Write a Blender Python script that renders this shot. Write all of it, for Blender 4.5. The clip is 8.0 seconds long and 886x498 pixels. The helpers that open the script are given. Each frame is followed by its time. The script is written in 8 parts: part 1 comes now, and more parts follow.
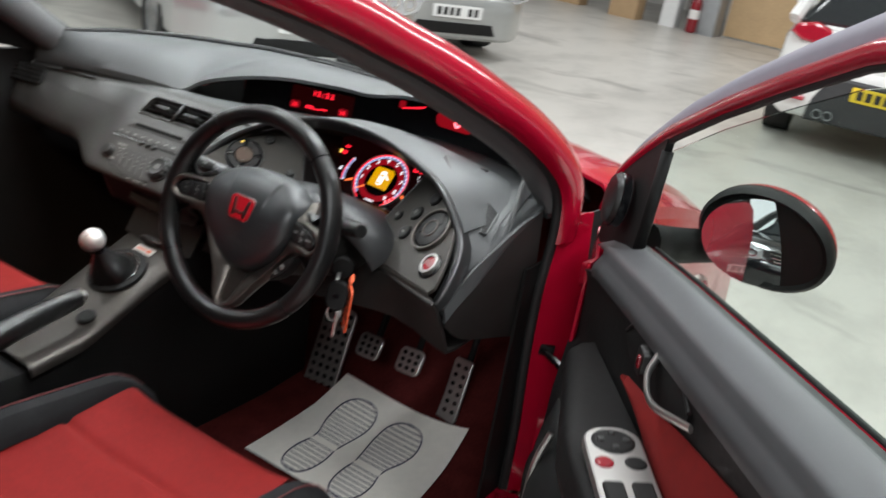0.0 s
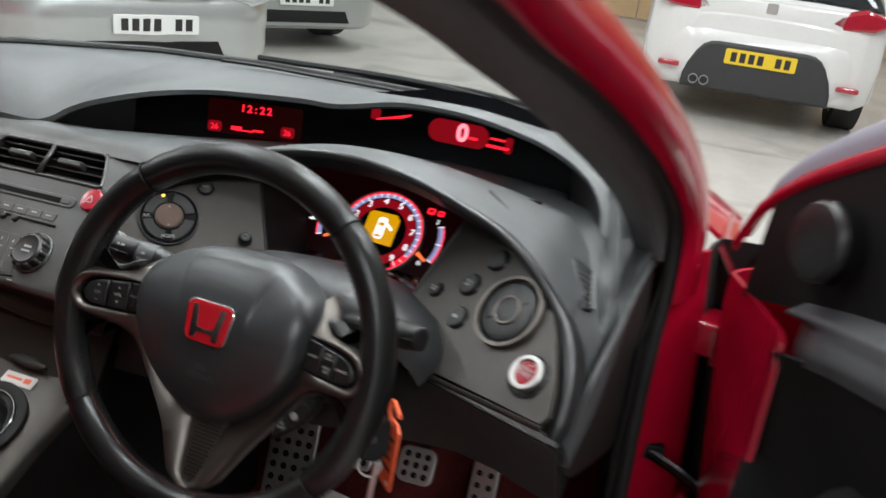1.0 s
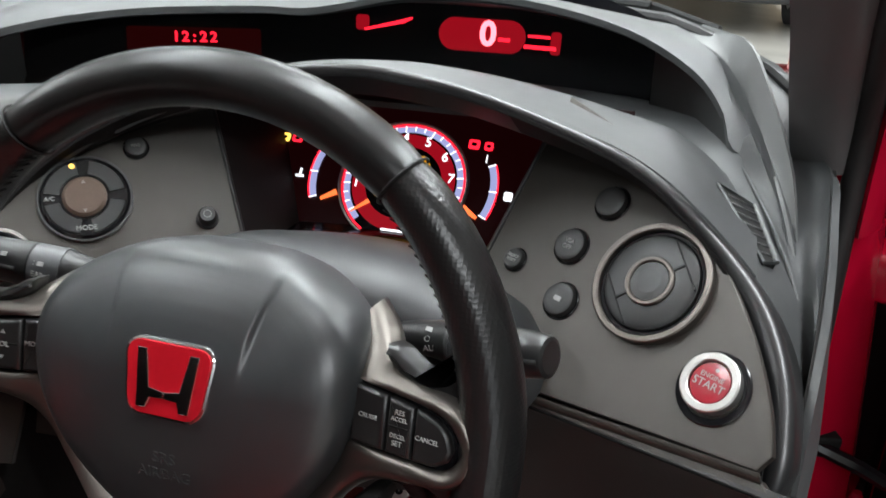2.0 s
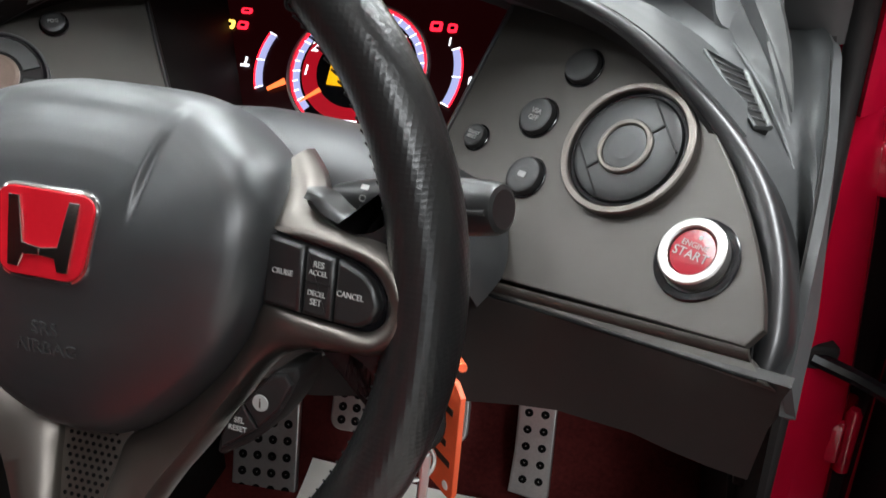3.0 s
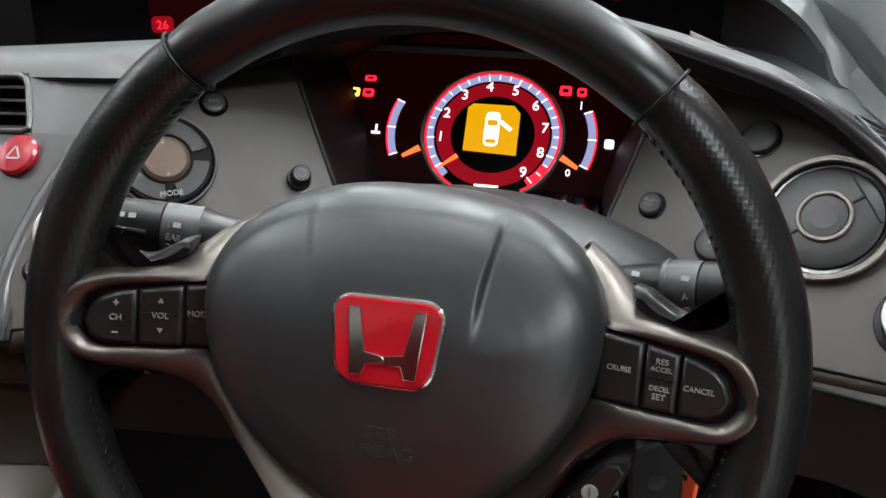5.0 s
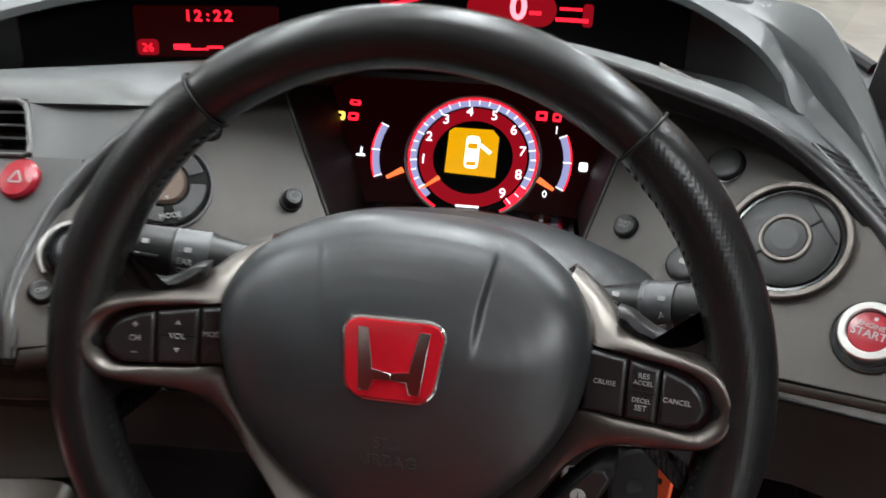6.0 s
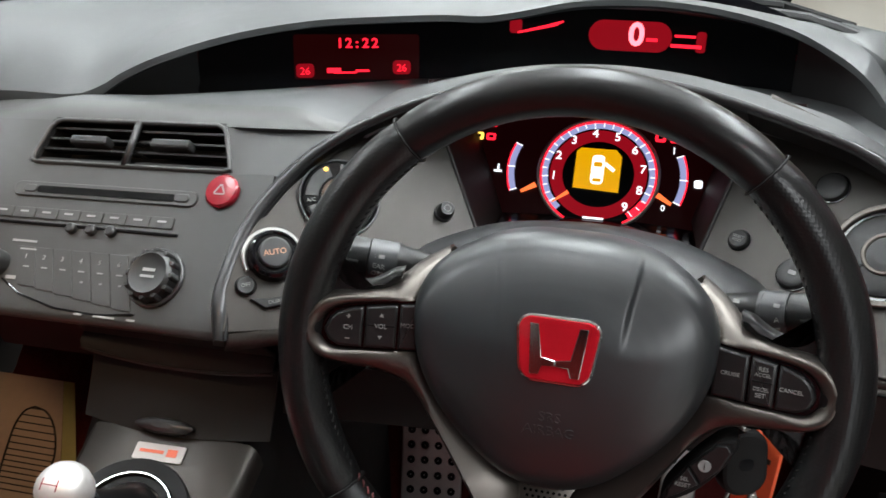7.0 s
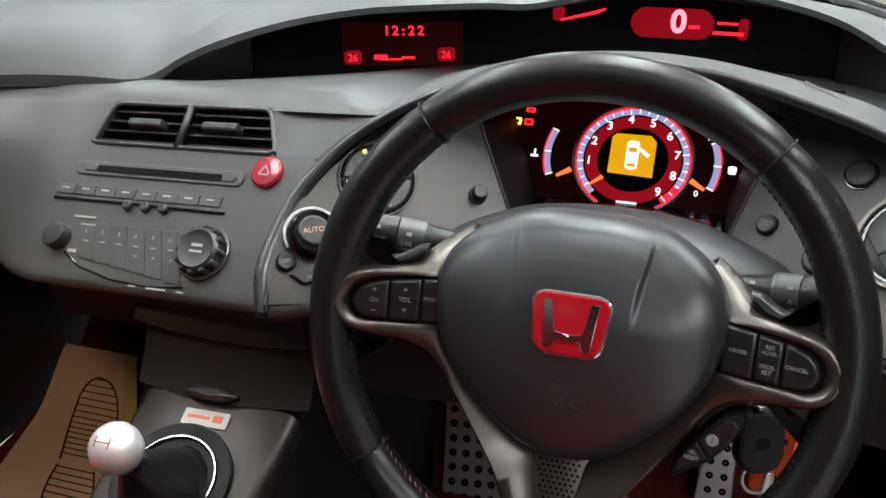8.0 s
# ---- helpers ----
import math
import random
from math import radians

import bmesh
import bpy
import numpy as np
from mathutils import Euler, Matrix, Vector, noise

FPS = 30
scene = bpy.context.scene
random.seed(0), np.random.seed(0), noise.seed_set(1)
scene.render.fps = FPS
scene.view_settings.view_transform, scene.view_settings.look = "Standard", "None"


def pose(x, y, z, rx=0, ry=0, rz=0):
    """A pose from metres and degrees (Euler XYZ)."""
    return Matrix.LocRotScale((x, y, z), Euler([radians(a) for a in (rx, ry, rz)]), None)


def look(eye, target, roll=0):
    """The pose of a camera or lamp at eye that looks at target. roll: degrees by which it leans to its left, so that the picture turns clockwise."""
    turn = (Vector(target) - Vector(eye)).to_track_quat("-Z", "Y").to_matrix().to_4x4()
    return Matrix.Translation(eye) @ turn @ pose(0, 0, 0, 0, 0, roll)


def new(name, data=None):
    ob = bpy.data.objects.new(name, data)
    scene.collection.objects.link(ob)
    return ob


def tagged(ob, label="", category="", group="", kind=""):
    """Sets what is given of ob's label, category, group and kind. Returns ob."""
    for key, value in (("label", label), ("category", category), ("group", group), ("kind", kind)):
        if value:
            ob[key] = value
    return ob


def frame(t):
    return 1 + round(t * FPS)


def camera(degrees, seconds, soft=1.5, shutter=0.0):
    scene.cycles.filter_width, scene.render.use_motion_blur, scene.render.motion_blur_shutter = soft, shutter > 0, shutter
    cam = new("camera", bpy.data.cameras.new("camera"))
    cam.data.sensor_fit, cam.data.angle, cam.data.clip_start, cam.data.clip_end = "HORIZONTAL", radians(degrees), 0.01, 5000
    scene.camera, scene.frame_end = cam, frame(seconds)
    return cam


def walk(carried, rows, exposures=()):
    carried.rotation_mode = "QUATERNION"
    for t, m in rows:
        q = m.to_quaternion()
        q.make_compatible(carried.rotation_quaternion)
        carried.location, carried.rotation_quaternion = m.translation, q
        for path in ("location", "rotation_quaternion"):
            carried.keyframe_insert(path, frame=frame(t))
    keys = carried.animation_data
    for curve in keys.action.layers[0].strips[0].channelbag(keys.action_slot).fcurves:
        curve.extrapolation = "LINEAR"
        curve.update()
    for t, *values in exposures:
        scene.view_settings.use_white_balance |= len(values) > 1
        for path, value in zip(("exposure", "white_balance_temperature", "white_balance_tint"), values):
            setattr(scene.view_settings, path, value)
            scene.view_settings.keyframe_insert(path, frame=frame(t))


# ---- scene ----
cam = camera(53.0, 8.0, shutter=0.4)
PATH = [
    (0, (0.944, -1.0, 1.486), (0.03, 0.62, 0.75), 10.3),
    (0.4, (0.752, -0.859, 1.464), (0.033, 0.872, 0.767), 9.7),
    (0.5, (0.683, -0.817, 1.454), (0.006, 0.931, 0.754), 9.5),
    (0.6, (0.631, -0.779, 1.43), (-0.03, 0.975, 0.732), 8.6),
    (1, (0.438, -0.635, 1.354), (-0.169, 1.132, 0.641), 7.7),
    (1.2, (0.336, -0.536, 1.307), (-0.25, 1.233, 0.581), 6.8),
    (2.3, (0.236, -0.315, 1.19), (-0.24, 1.438, 0.353), 1.3),
    (2.5, (0.248, -0.301, 1.164), (-0.226, 1.447, 0.316), 1.7),
    (3, (0.256, -0.291, 1.132), (-0.212, 1.446, 0.259), 1.7),
    (3.5, (0.259, -0.313, 1.114), (-0.197, 1.415, 0.215), 3.4),
    (3.6, (0.262, -0.317, 1.121), (-0.201, 1.404, 0.213), 3.4),
    (4, (0.207, -0.335, 1.162), (-0.208, 1.395, 0.247), 3.5),
    (4.5, (0.098, -0.344, 1.18), (-0.257, 1.432, 0.331), 1.7),
    (4.7, (0.09, -0.334, 1.17), (-0.249, 1.447, 0.326), 1.6),
    (5.8, (0.063, -0.336, 1.171), (-0.168, 1.474, 0.354), 1.9),
    (6, (0.068, -0.366, 1.192), (-0.158, 1.445, 0.373), 2.5),
    (6.5, (0.052, -0.449, 1.234), (-0.264, 1.346, 0.409), 1.5),
    (7, (0.035, -0.469, 1.245), (-0.37, 1.303, 0.409), 1.2),
    (7.5, (0.04, -0.482, 1.25), (-0.454, 1.259, 0.399), 0.7),
    (8, (0.069, -0.49, 1.251), (-0.47, 1.233, 0.39), 0.2),
]
walk(cam, [(t, look(eye, target, roll)) for t, eye, target, roll in PATH], ((0, -0.36), (0.5, -0.60), (1.2, -0.42), (2.3, 0.0), (3.0, 0.22), (3.6, 0.40), (4.2, 0.10), (4.7, -0.20), (6.0, -0.17), (6.5, -0.27), (8, -0.27)))


# ---- world and light ----
world = bpy.data.worlds.new("workshop_air")
world.use_nodes = True
world.node_tree.nodes["Background"].inputs[0].default_value = (0.80, 0.86, 0.95, 1)
world.node_tree.nodes["Background"].inputs[1].default_value = 0.05
scene.world = world


def area_lamp(name, where, target, sx, sy, watts, colour):
    data = bpy.data.lights.new(name, "AREA")
    data.shape, data.size, data.size_y, data.energy, data.color = "RECTANGLE", sx, sy, watts, colour
    ob = new(name, data)
    ob.matrix_world = look(where, target)
    return tagged(ob, "long white area lamp, for workshop ceiling strips and doorway daylight", "light")


LAMP_ROWS = [(0.0, 2.4), (-7.0, 1.0), (-2.5, 1.0), (2.5, 1.0), (-7.0, 9.0), (-2.5, 9.0), (2.5, 9.0), (-2.5, -5.0), (2.5, -5.0)]
for lx, ly in LAMP_ROWS:
    area_lamp("strip_lamp", (lx, ly, 4.62), (lx, ly + 0.001, 0), 0.5, 5.0, (250 if lx > 0 else 90) if ly < 0 else (300 if (lx, ly) == (2.5, 1.0) else 200), (0.93, 0.97, 1.0))
# lamp standing in for daylight through an unseen roller door behind the car
area_lamp("door_daylight", (4.0, -8.7, 1.9), (3.0, 0, 1.2), 5.0, 3.4, 60, (0.86, 0.93, 1.0))


# unseen warm lamp added over the windscreen, narrowed onto the passenger mat to brighten it
mat_fill = bpy.data.lights.new("mat_fill_lamp", "AREA")
mat_fill.shape, mat_fill.size, mat_fill.size_y, mat_fill.energy, mat_fill.color = "RECTANGLE", 0.09, 0.05, 0.50, (1.0, 0.68, 0.42)
mat_fill.spread = radians(62)
mat_fill_ob = tagged(new("mat_fill_lamp", mat_fill), "small warm lamp added under the headlining to brighten the passenger mat", "light")
mat_fill_ob.matrix_world = look((-0.36, -0.33, 1.385), (-0.88, 0.45, 0.35))


# ---- materials ----
def material(name, colour, rough=0.5, metal=0.0, grain=0.0, size=300.0, vary=0.0, vsize=8.0, coat=0.0, glow=None, power=0.0, spec=0.5):
    """Principled surface with colour variation at two scales and a fine bump."""
    m = bpy.data.materials.new(name)
    m.use_nodes = True
    nt = m.node_tree
    b = nt.nodes["Principled BSDF"]
    b.inputs["Base Color"].default_value = (*colour, 1)
    b.inputs["Roughness"].default_value = rough
    b.inputs["Metallic"].default_value = metal
    b.inputs["Coat Weight"].default_value = coat
    b.inputs["Specular IOR Level"].default_value = spec
    co = nt.nodes.new("ShaderNodeTexCoord")
    if vary:
        n1 = nt.nodes.new("ShaderNodeTexNoise")
        n1.inputs["Scale"].default_value, n1.inputs["Detail"].default_value = vsize, 6
        n2 = nt.nodes.new("ShaderNodeTexNoise")
        n2.inputs["Scale"].default_value, n2.inputs["Detail"].default_value = vsize * 9, 3
        nt.links.new(co.outputs["Object"], n1.inputs["Vector"])
        nt.links.new(co.outputs["Object"], n2.inputs["Vector"])
        add = nt.nodes.new("ShaderNodeMath")
        add.operation = "ADD"
        nt.links.new(n1.outputs["Fac"], add.inputs[0])
        nt.links.new(n2.outputs["Fac"], add.inputs[1])
        ramp = nt.nodes.new("ShaderNodeMapRange")
        ramp.inputs[1].default_value, ramp.inputs[2].default_value = 0.6, 1.4
        ramp.inputs[3].default_value, ramp.inputs[4].default_value = 1 - vary, 1 + vary
        nt.links.new(add.outputs[0], ramp.inputs[0])
        mul = nt.nodes.new("ShaderNodeVectorMath")
        mul.operation = "SCALE"
        mul.inputs[0].default_value = colour
        nt.links.new(ramp.outputs[0], mul.inputs["Scale"])
        nt.links.new(mul.outputs[0], b.inputs["Base Color"])
        rr = nt.nodes.new("ShaderNodeMapRange")
        rr.inputs[1].default_value, rr.inputs[2].default_value = 0.3, 0.7
        rr.inputs[3].default_value, rr.inputs[4].default_value = max(0.01, rough - 0.02), min(1, rough + 0.02)
        nt.links.new(n2.outputs["Fac"], rr.inputs[0])
        if metal < 0.2:
            nt.links.new(rr.outputs[0], b.inputs["Roughness"])
    if grain:
        n3 = nt.nodes.new("ShaderNodeTexNoise")
        n3.inputs["Scale"].default_value, n3.inputs["Detail"].default_value = size, 3
        nt.links.new(co.outputs["Object"], n3.inputs["Vector"])
        bump = nt.nodes.new("ShaderNodeBump")
        bump.inputs["Strength"].default_value, bump.inputs["Distance"].default_value = grain, min(0.002, 0.16 / size)
        nt.links.new(n3.outputs["Fac"], bump.inputs["Height"])
        nt.links.new(bump.outputs[0], b.inputs["Normal"])
    if glow:
        b.inputs["Emission Color"].default_value = (*glow, 1)
        b.inputs["Emission Strength"].default_value = power
    return m


DASH = material("dash_soft_grey", (0.052, 0.0545, 0.055), 0.48, grain=0.25, size=900, vary=0.10, vsize=5)
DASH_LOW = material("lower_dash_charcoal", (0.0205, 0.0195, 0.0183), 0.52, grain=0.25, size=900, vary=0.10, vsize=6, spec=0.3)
STACK = material("centre_panel_grey", (0.0440, 0.0435, 0.0415), 0.40, 0.15, grain=0.10, size=1100, vary=0.06, vsize=7)
WING = material("driver_panel_graphite", (0.052, 0.0470, 0.0415), 0.40, 0.45, grain=0.08, size=1400, vary=0.06, vsize=7)
TRIM = material("satin_graphite_trim", (0.080, 0.080, 0.081), 0.30, 0.75, grain=0.02, size=1500)
BLACK = material("matt_black_plastic", (0.0115, 0.0112, 0.011), 0.56, grain=0.20, size=900, vary=0.12, vsize=10, spec=0.16)
COWL = material("dark_grey_column_cowl", (0.026, 0.027, 0.028), 0.48, grain=0.25, size=900, vary=0.10, vsize=5)
CHEEK = material("dark_grey_hood_lining", (0.022, 0.023, 0.023), 0.5, grain=0.2, size=900, vary=0.08, vsize=6)
BLACKG = material("gloss_black_plastic", (0.006, 0.006, 0.007), 0.10, vary=0.1, vsize=10)
SMOKE = material("smoked_screen", (0.004, 0.004, 0.005), 0.20, vary=0.1, vsize=10, spec=0.12)
BUTTON = material("dark_grey_button", (0.014, 0.014, 0.0138), 0.40, grain=0.06, size=1200, vary=0.06, vsize=20)
MARK = material("pale_grey_marking", (0.26, 0.26, 0.25), 0.5)
CHROME = material("chrome", (0.75, 0.75, 0.74), 0.12, 1.0, vary=0.04, vsize=20)
SATIN = material("satin_silver", (0.55, 0.54, 0.52), 0.30, 0.9, vary=0.03, vsize=15)
TITAN = material("titanium_spoke", (0.128, 0.114, 0.102), 0.36, 0.85, grain=0.012, size=1500)
COPPER = material("copper_tinted_metal", (0.080, 0.054, 0.041), 0.36, 0.5, grain=0.05, size=900, vary=0.1, vsize=60)
CONSOLE = material("console_silver_grey", (0.056, 0.050, 0.0445), 0.38, 0.7, vary=0.04, vsize=9)
REDB = material("red_badge_enamel", (0.42, 0.008, 0.016), 0.12, coat=0.6, vary=0.05, vsize=30)
REDBTN = material("red_button", (0.22, 0.006, 0.014), 0.22, coat=0.3, vary=0.08, vsize=40)
PAINT = material("red_car_paint", (0.44, 0.003, 0.026), 0.22, coat=0.7, grain=0.01, size=500, vary=0.02, vsize=3)
RUBBER = material("black_rubber_seal", (0.014, 0.014, 0.014), 0.62, grain=0.2, size=500, vary=0.15, vsize=10)
CARPET = material("dark_red_carpet", (0.085, 0.014, 0.013), 0.95, grain=1.0, size=700, vary=0.35, vsize=20, spec=0.1)
FELT = material("dark_felt", (0.012, 0.011, 0.011), 0.95, grain=0.8, size=500, vary=0.3, vsize=20, spec=0.1)
SEATRED = material("red_seat_cloth", (0.19, 0.011, 0.010), 0.85, grain=0.5, size=900, vary=0.14, vsize=12, spec=0.2)
SEATBLK = material("black_seat_cloth", (0.014, 0.014, 0.015), 0.85, grain=0.5, size=900, vary=0.2, vsize=12, spec=0.2)
PAPER = material("white_mat_paper", (0.86, 0.83, 0.76), 0.75, grain=0.12, size=80, vary=0.06, vsize=6)
BROWNPAPER = material("tan_mat_paper", (0.66, 0.48, 0.34), 0.8, grain=0.12, size=80, vary=0.08, vsize=6)
INK = material("blue_black_print", (0.010, 0.013, 0.055), 0.6)
INKB = material("brown_black_print", (0.03, 0.018, 0.012), 0.6)
YELLOWP = material("yellow_paper_edge", (0.55, 0.48, 0.18), 0.8, grain=0.1, size=80, vary=0.06)
ALU = material("aluminium_pedal", (0.60, 0.59, 0.57), 0.34, 0.85, grain=0.06, size=500, vary=0.12, vsize=30)
HOLE = material("black_pedal_hole", (0.005, 0.005, 0.005), 0.7, spec=0.05)
KNOB = material("polished_aluminium", (0.78, 0.76, 0.73), 0.42, 0.65, grain=0.03, size=300, vary=0.08, vsize=25)
TAG = material("orange_key_tag", (0.85, 0.13, 0.045), 0.45, vary=0.05, vsize=30)
THREAD = material("red_thread", (0.13, 0.028, 0.028), 0.8)
LINER = material("grey_headlining", (0.42, 0.42, 0.41), 0.9, grain=0.4, size=700, vary=0.06)
PILLAR = material("pillar_trim_grey", (0.095, 0.094, 0.094), 0.6, grain=0.25, size=800, vary=0.07)
PALETRIM = material("pale_grey_pillar_foot", (0.095, 0.098, 0.096), 0.6, grain=0.25, size=800, vary=0.07)
GREYTRIM = material("door_top_grey_vinyl", (0.055, 0.057, 0.060), 0.46, grain=0.25, size=800, vary=0.08, vsize=5)
SEALGREY = material("lilac_grey_rubber", (0.27, 0.26, 0.31), 0.42, grain=0.1, size=500, vary=0.08, vsize=6)
STICKER = material("white_sticker", (0.75, 0.72, 0.70), 0.5)
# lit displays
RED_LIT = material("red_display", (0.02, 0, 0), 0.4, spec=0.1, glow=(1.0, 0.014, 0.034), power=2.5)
RED_HOT = material("bright_red_digits", (0.02, 0, 0), 0.4, glow=(1.0, 0.16, 0.20), power=4.1)
RED_DIM = material("dim_red_display", (0.01, 0, 0), 0.4, spec=0.1, glow=(0.9, 0.01, 0.03), power=0.358)
RED_RING = material("red_dial_ring", (0.01, 0, 0), 0.4, spec=0.1, glow=(0.95, 0.012, 0.035), power=0.36)
RED_LOW = material("faint_red_display", (0.004, 0.001, 0.001), 0.3, spec=0.12, glow=(0.9, 0.01, 0.02), power=0.0154)
# faint emission stands for red haze and glare around the gauges
DIALFACE = material("dark_face_red_haze", (0.006, 0.004, 0.004), 0.25, spec=0.12, vary=0.1, vsize=10, glow=(0.9, 0.06, 0.09), power=0.007)
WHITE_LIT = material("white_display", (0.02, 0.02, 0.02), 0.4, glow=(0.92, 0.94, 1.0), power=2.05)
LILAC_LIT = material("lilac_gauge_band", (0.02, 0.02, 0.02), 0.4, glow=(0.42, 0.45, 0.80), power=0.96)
AMBER_LIT = material("amber_screen", (0.02, 0.02, 0.02), 0.4, glow=(0.92, 0.44, 0.0), power=1.09)
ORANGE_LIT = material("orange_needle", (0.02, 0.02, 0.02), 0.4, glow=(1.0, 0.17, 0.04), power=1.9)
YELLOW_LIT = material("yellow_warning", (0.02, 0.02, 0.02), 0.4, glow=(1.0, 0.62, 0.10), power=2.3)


def leather(name, dots):
    m = material(name, (0.009, 0.009, 0.009), 0.29, grain=0.0)
    nt = m.node_tree
    co = nt.nodes.new("ShaderNodeTexCoord")
    vor = nt.nodes.new("ShaderNodeTexVoronoi")
    vor.inputs["Scale"].default_value = 420 if dots else 1100
    vor.inputs["Randomness"].default_value = 0.12 if dots else 1.0
    nt.links.new(co.outputs["Object"], vor.inputs["Vector"])
    bump = nt.nodes.new("ShaderNodeBump")
    bump.inputs["Strength"].default_value, bump.inputs["Distance"].default_value = (0.30, 0.0005) if dots else (0.02, 0.0003)
    nt.links.new(vor.outputs["Distance"], bump.inputs["Height"])
    nt.links.new(bump.outputs[0], nt.nodes["Principled BSDF"].inputs["Normal"])
    return m


LEATHER, LEATHER_DOT = leather("smooth_black_leather", False), leather("perforated_black_leather", True)
PAD = material("airbag_cover_vinyl", (0.021, 0.0232, 0.0248), 0.37, grain=0.08, size=1200, spec=0.85)
EMBOSS = material("embossed_vinyl_letters", (0.040, 0.042, 0.043), 0.5, grain=0.05, size=1200)
SWITCH = material("black_switch_plastic", (0.012, 0.012, 0.012), 0.34, grain=0.04, size=1200)


def glass(name, tint, rough=0.0):
    m = bpy.data.materials.new(name)
    m.use_nodes = True
    b = m.node_tree.nodes["Principled BSDF"]
    b.inputs["Base Color"].default_value = (*tint, 1)
    b.inputs["Transmission Weight"].default_value = 1.0
    b.inputs["Roughness"].default_value = rough
    b.inputs["IOR"].default_value = 1.02
    return m


SCREEN = glass("windscreen_glass", (0.93, 0.97, 0.96))
SIDE_GLASS = glass("side_window_glass", (0.70, 0.77, 0.73))
MIRROR = material("mirror_silvering", (0.86, 0.87, 0.88), 0.015, 1.0)


# ---- shape helpers ----
BASE = {}
CAR = pose(0.0086, -0.0049, 0.1110, -0.345, -0.573, 0.143) @ Matrix.Scale(0.9185, 4)
SLID = CAR @ Matrix.Translation((0.0, 0.11, 0.035))   # the passenger seat, slid forwards
PLACE = [CAR]
EYES = Vector((0.15, -0.6, 1.25))   # where the driver looks from: panels take their thickness away from it


def thing(name, base, label, category, group="", kind=""):
    ob = new(name)
    ob.empty_display_size = 0.05
    ob.location = PLACE[-1] @ Vector(base)
    BASE[ob.name] = Vector(ob.location)
    return tagged(ob, label, category, group, kind)


def part(name, geo, mat, parent=None, label="", sharp=35, smooth=True):
    """Links (verts, faces) as one mesh under a thing or a part."""
    verts, faces = geo
    base = BASE[parent.name] if parent else Vector()
    me = bpy.data.meshes.new(name)
    me.from_pydata([tuple(PLACE[-1] @ Vector(v) - base) for v in verts], [], faces)
    bm = bmesh.new()
    bm.from_mesh(me)
    bmesh.ops.recalc_face_normals(bm, faces=bm.faces)
    bm.to_mesh(me)
    bm.free()
    me.materials.append(mat)
    if smooth:
        me.polygons.foreach_set("use_smooth", [True] * len(me.polygons))
        me.set_sharp_from_angle(angle=radians(sharp))
        for q in me.polygons:
            if q.loop_total > 4:
                q.use_smooth = False
    ob = new(name, me)
    if parent:
        ob.parent = parent
        BASE[ob.name] = base
    else:
        BASE[ob.name] = Vector()
    if label:
        ob["label"] = label
    return ob


def join(*geos):
    verts, faces = [], []
    for v, f in geos:
        k = len(verts)
        verts += list(v)
        faces += [[i + k for i in q] for q in f]
    return verts, faces


def glide(points, n):
    """n points on a smooth curve through the given ones."""
    p = [Vector(q) for q in points]
    p = [p[0] * 2 - p[1]] + p + [p[-1] * 2 - p[-2]]
    k, out = len(p) - 3, []
    for i in range(n):
        s = i / (n - 1) * k
        j = min(int(s), k - 1)
        u = s - j
        a, b, c, d = p[j:j + 4]
        out.append(0.5 * (2 * b + (c - a) * u + (2 * a - 5 * b + 4 * c - d) * u * u + (3 * b - a - 3 * c + d) * u ** 3))
    return out


def table(pairs, x):
    """Linear reading of a small table of (x, a, b, ...)."""
    xs = [q[0] for q in pairs]
    return [float(np.interp(x, xs, [q[i] for q in pairs])) for i in range(1, len(pairs[0]))]


def sheet(rows, thick=0.004):
    """A closed panel: a grid of points and its copy, thick behind it."""
    g = [[Vector(q) for q in r] for r in rows]
    n, m = len(g), len(g[0])
    top, low = [], []
    if PLACE[-1] is CAR or PLACE[-1] is SLID:
        a, b, c = g[n // 2][m // 2], g[min(n // 2 + 1, n - 1)][m // 2] - g[max(n // 2 - 1, 0)][m // 2], g[n // 2][min(m // 2 + 1, m - 1)] - g[n // 2][max(m // 2 - 1, 0)]
        thick = abs(thick) * (1 if b.cross(c).dot(a - EYES) > 0 else -1)
    for i in range(n):
        for j in range(m):
            a = g[min(i + 1, n - 1)][j] - g[max(i - 1, 0)][j]
            b = g[i][min(j + 1, m - 1)] - g[i][max(j - 1, 0)]
            nn = a.cross(b)
            nn = nn.normalized() if nn.length > 1e-12 else Vector((0, 0, 1))
            top.append(g[i][j])
            low.append(g[i][j] + nn * thick)
    k = n * m
    faces = []
    for i in range(n - 1):
        for j in range(m - 1):
            a, b, c, d = i * m + j, i * m + j + 1, (i + 1) * m + j + 1, (i + 1) * m + j
            faces += [[a, b, c, d], [k + d, k + c, k + b, k + a]]
    ring = [j for j in range(m)] + [i * m + m - 1 for i in range(1, n)] + [(n - 1) * m + j for j in range(m - 2, -1, -1)] + [i * m for i in range(n - 2, 0, -1)]
    for a, b in zip(ring, ring[1:] + ring[:1]):
        faces.append([a, b, k + b, k + a])
    return top + low, faces


def sheet_closed(rows):
    """Closed rings joined into a skin with both ends capped."""
    n, m = len(rows), len(rows[0])
    verts = [q for r in rows for q in r]
    faces = []
    for i in range(n - 1):
        for j in range(m):
            k = (j + 1) % m
            faces.append([i * m + j, i * m + k, (i + 1) * m + k, (i + 1) * m + j])
    faces += [list(range(m))[::-1], [(n - 1) * m + j for j in range(m)]]
    return verts, faces


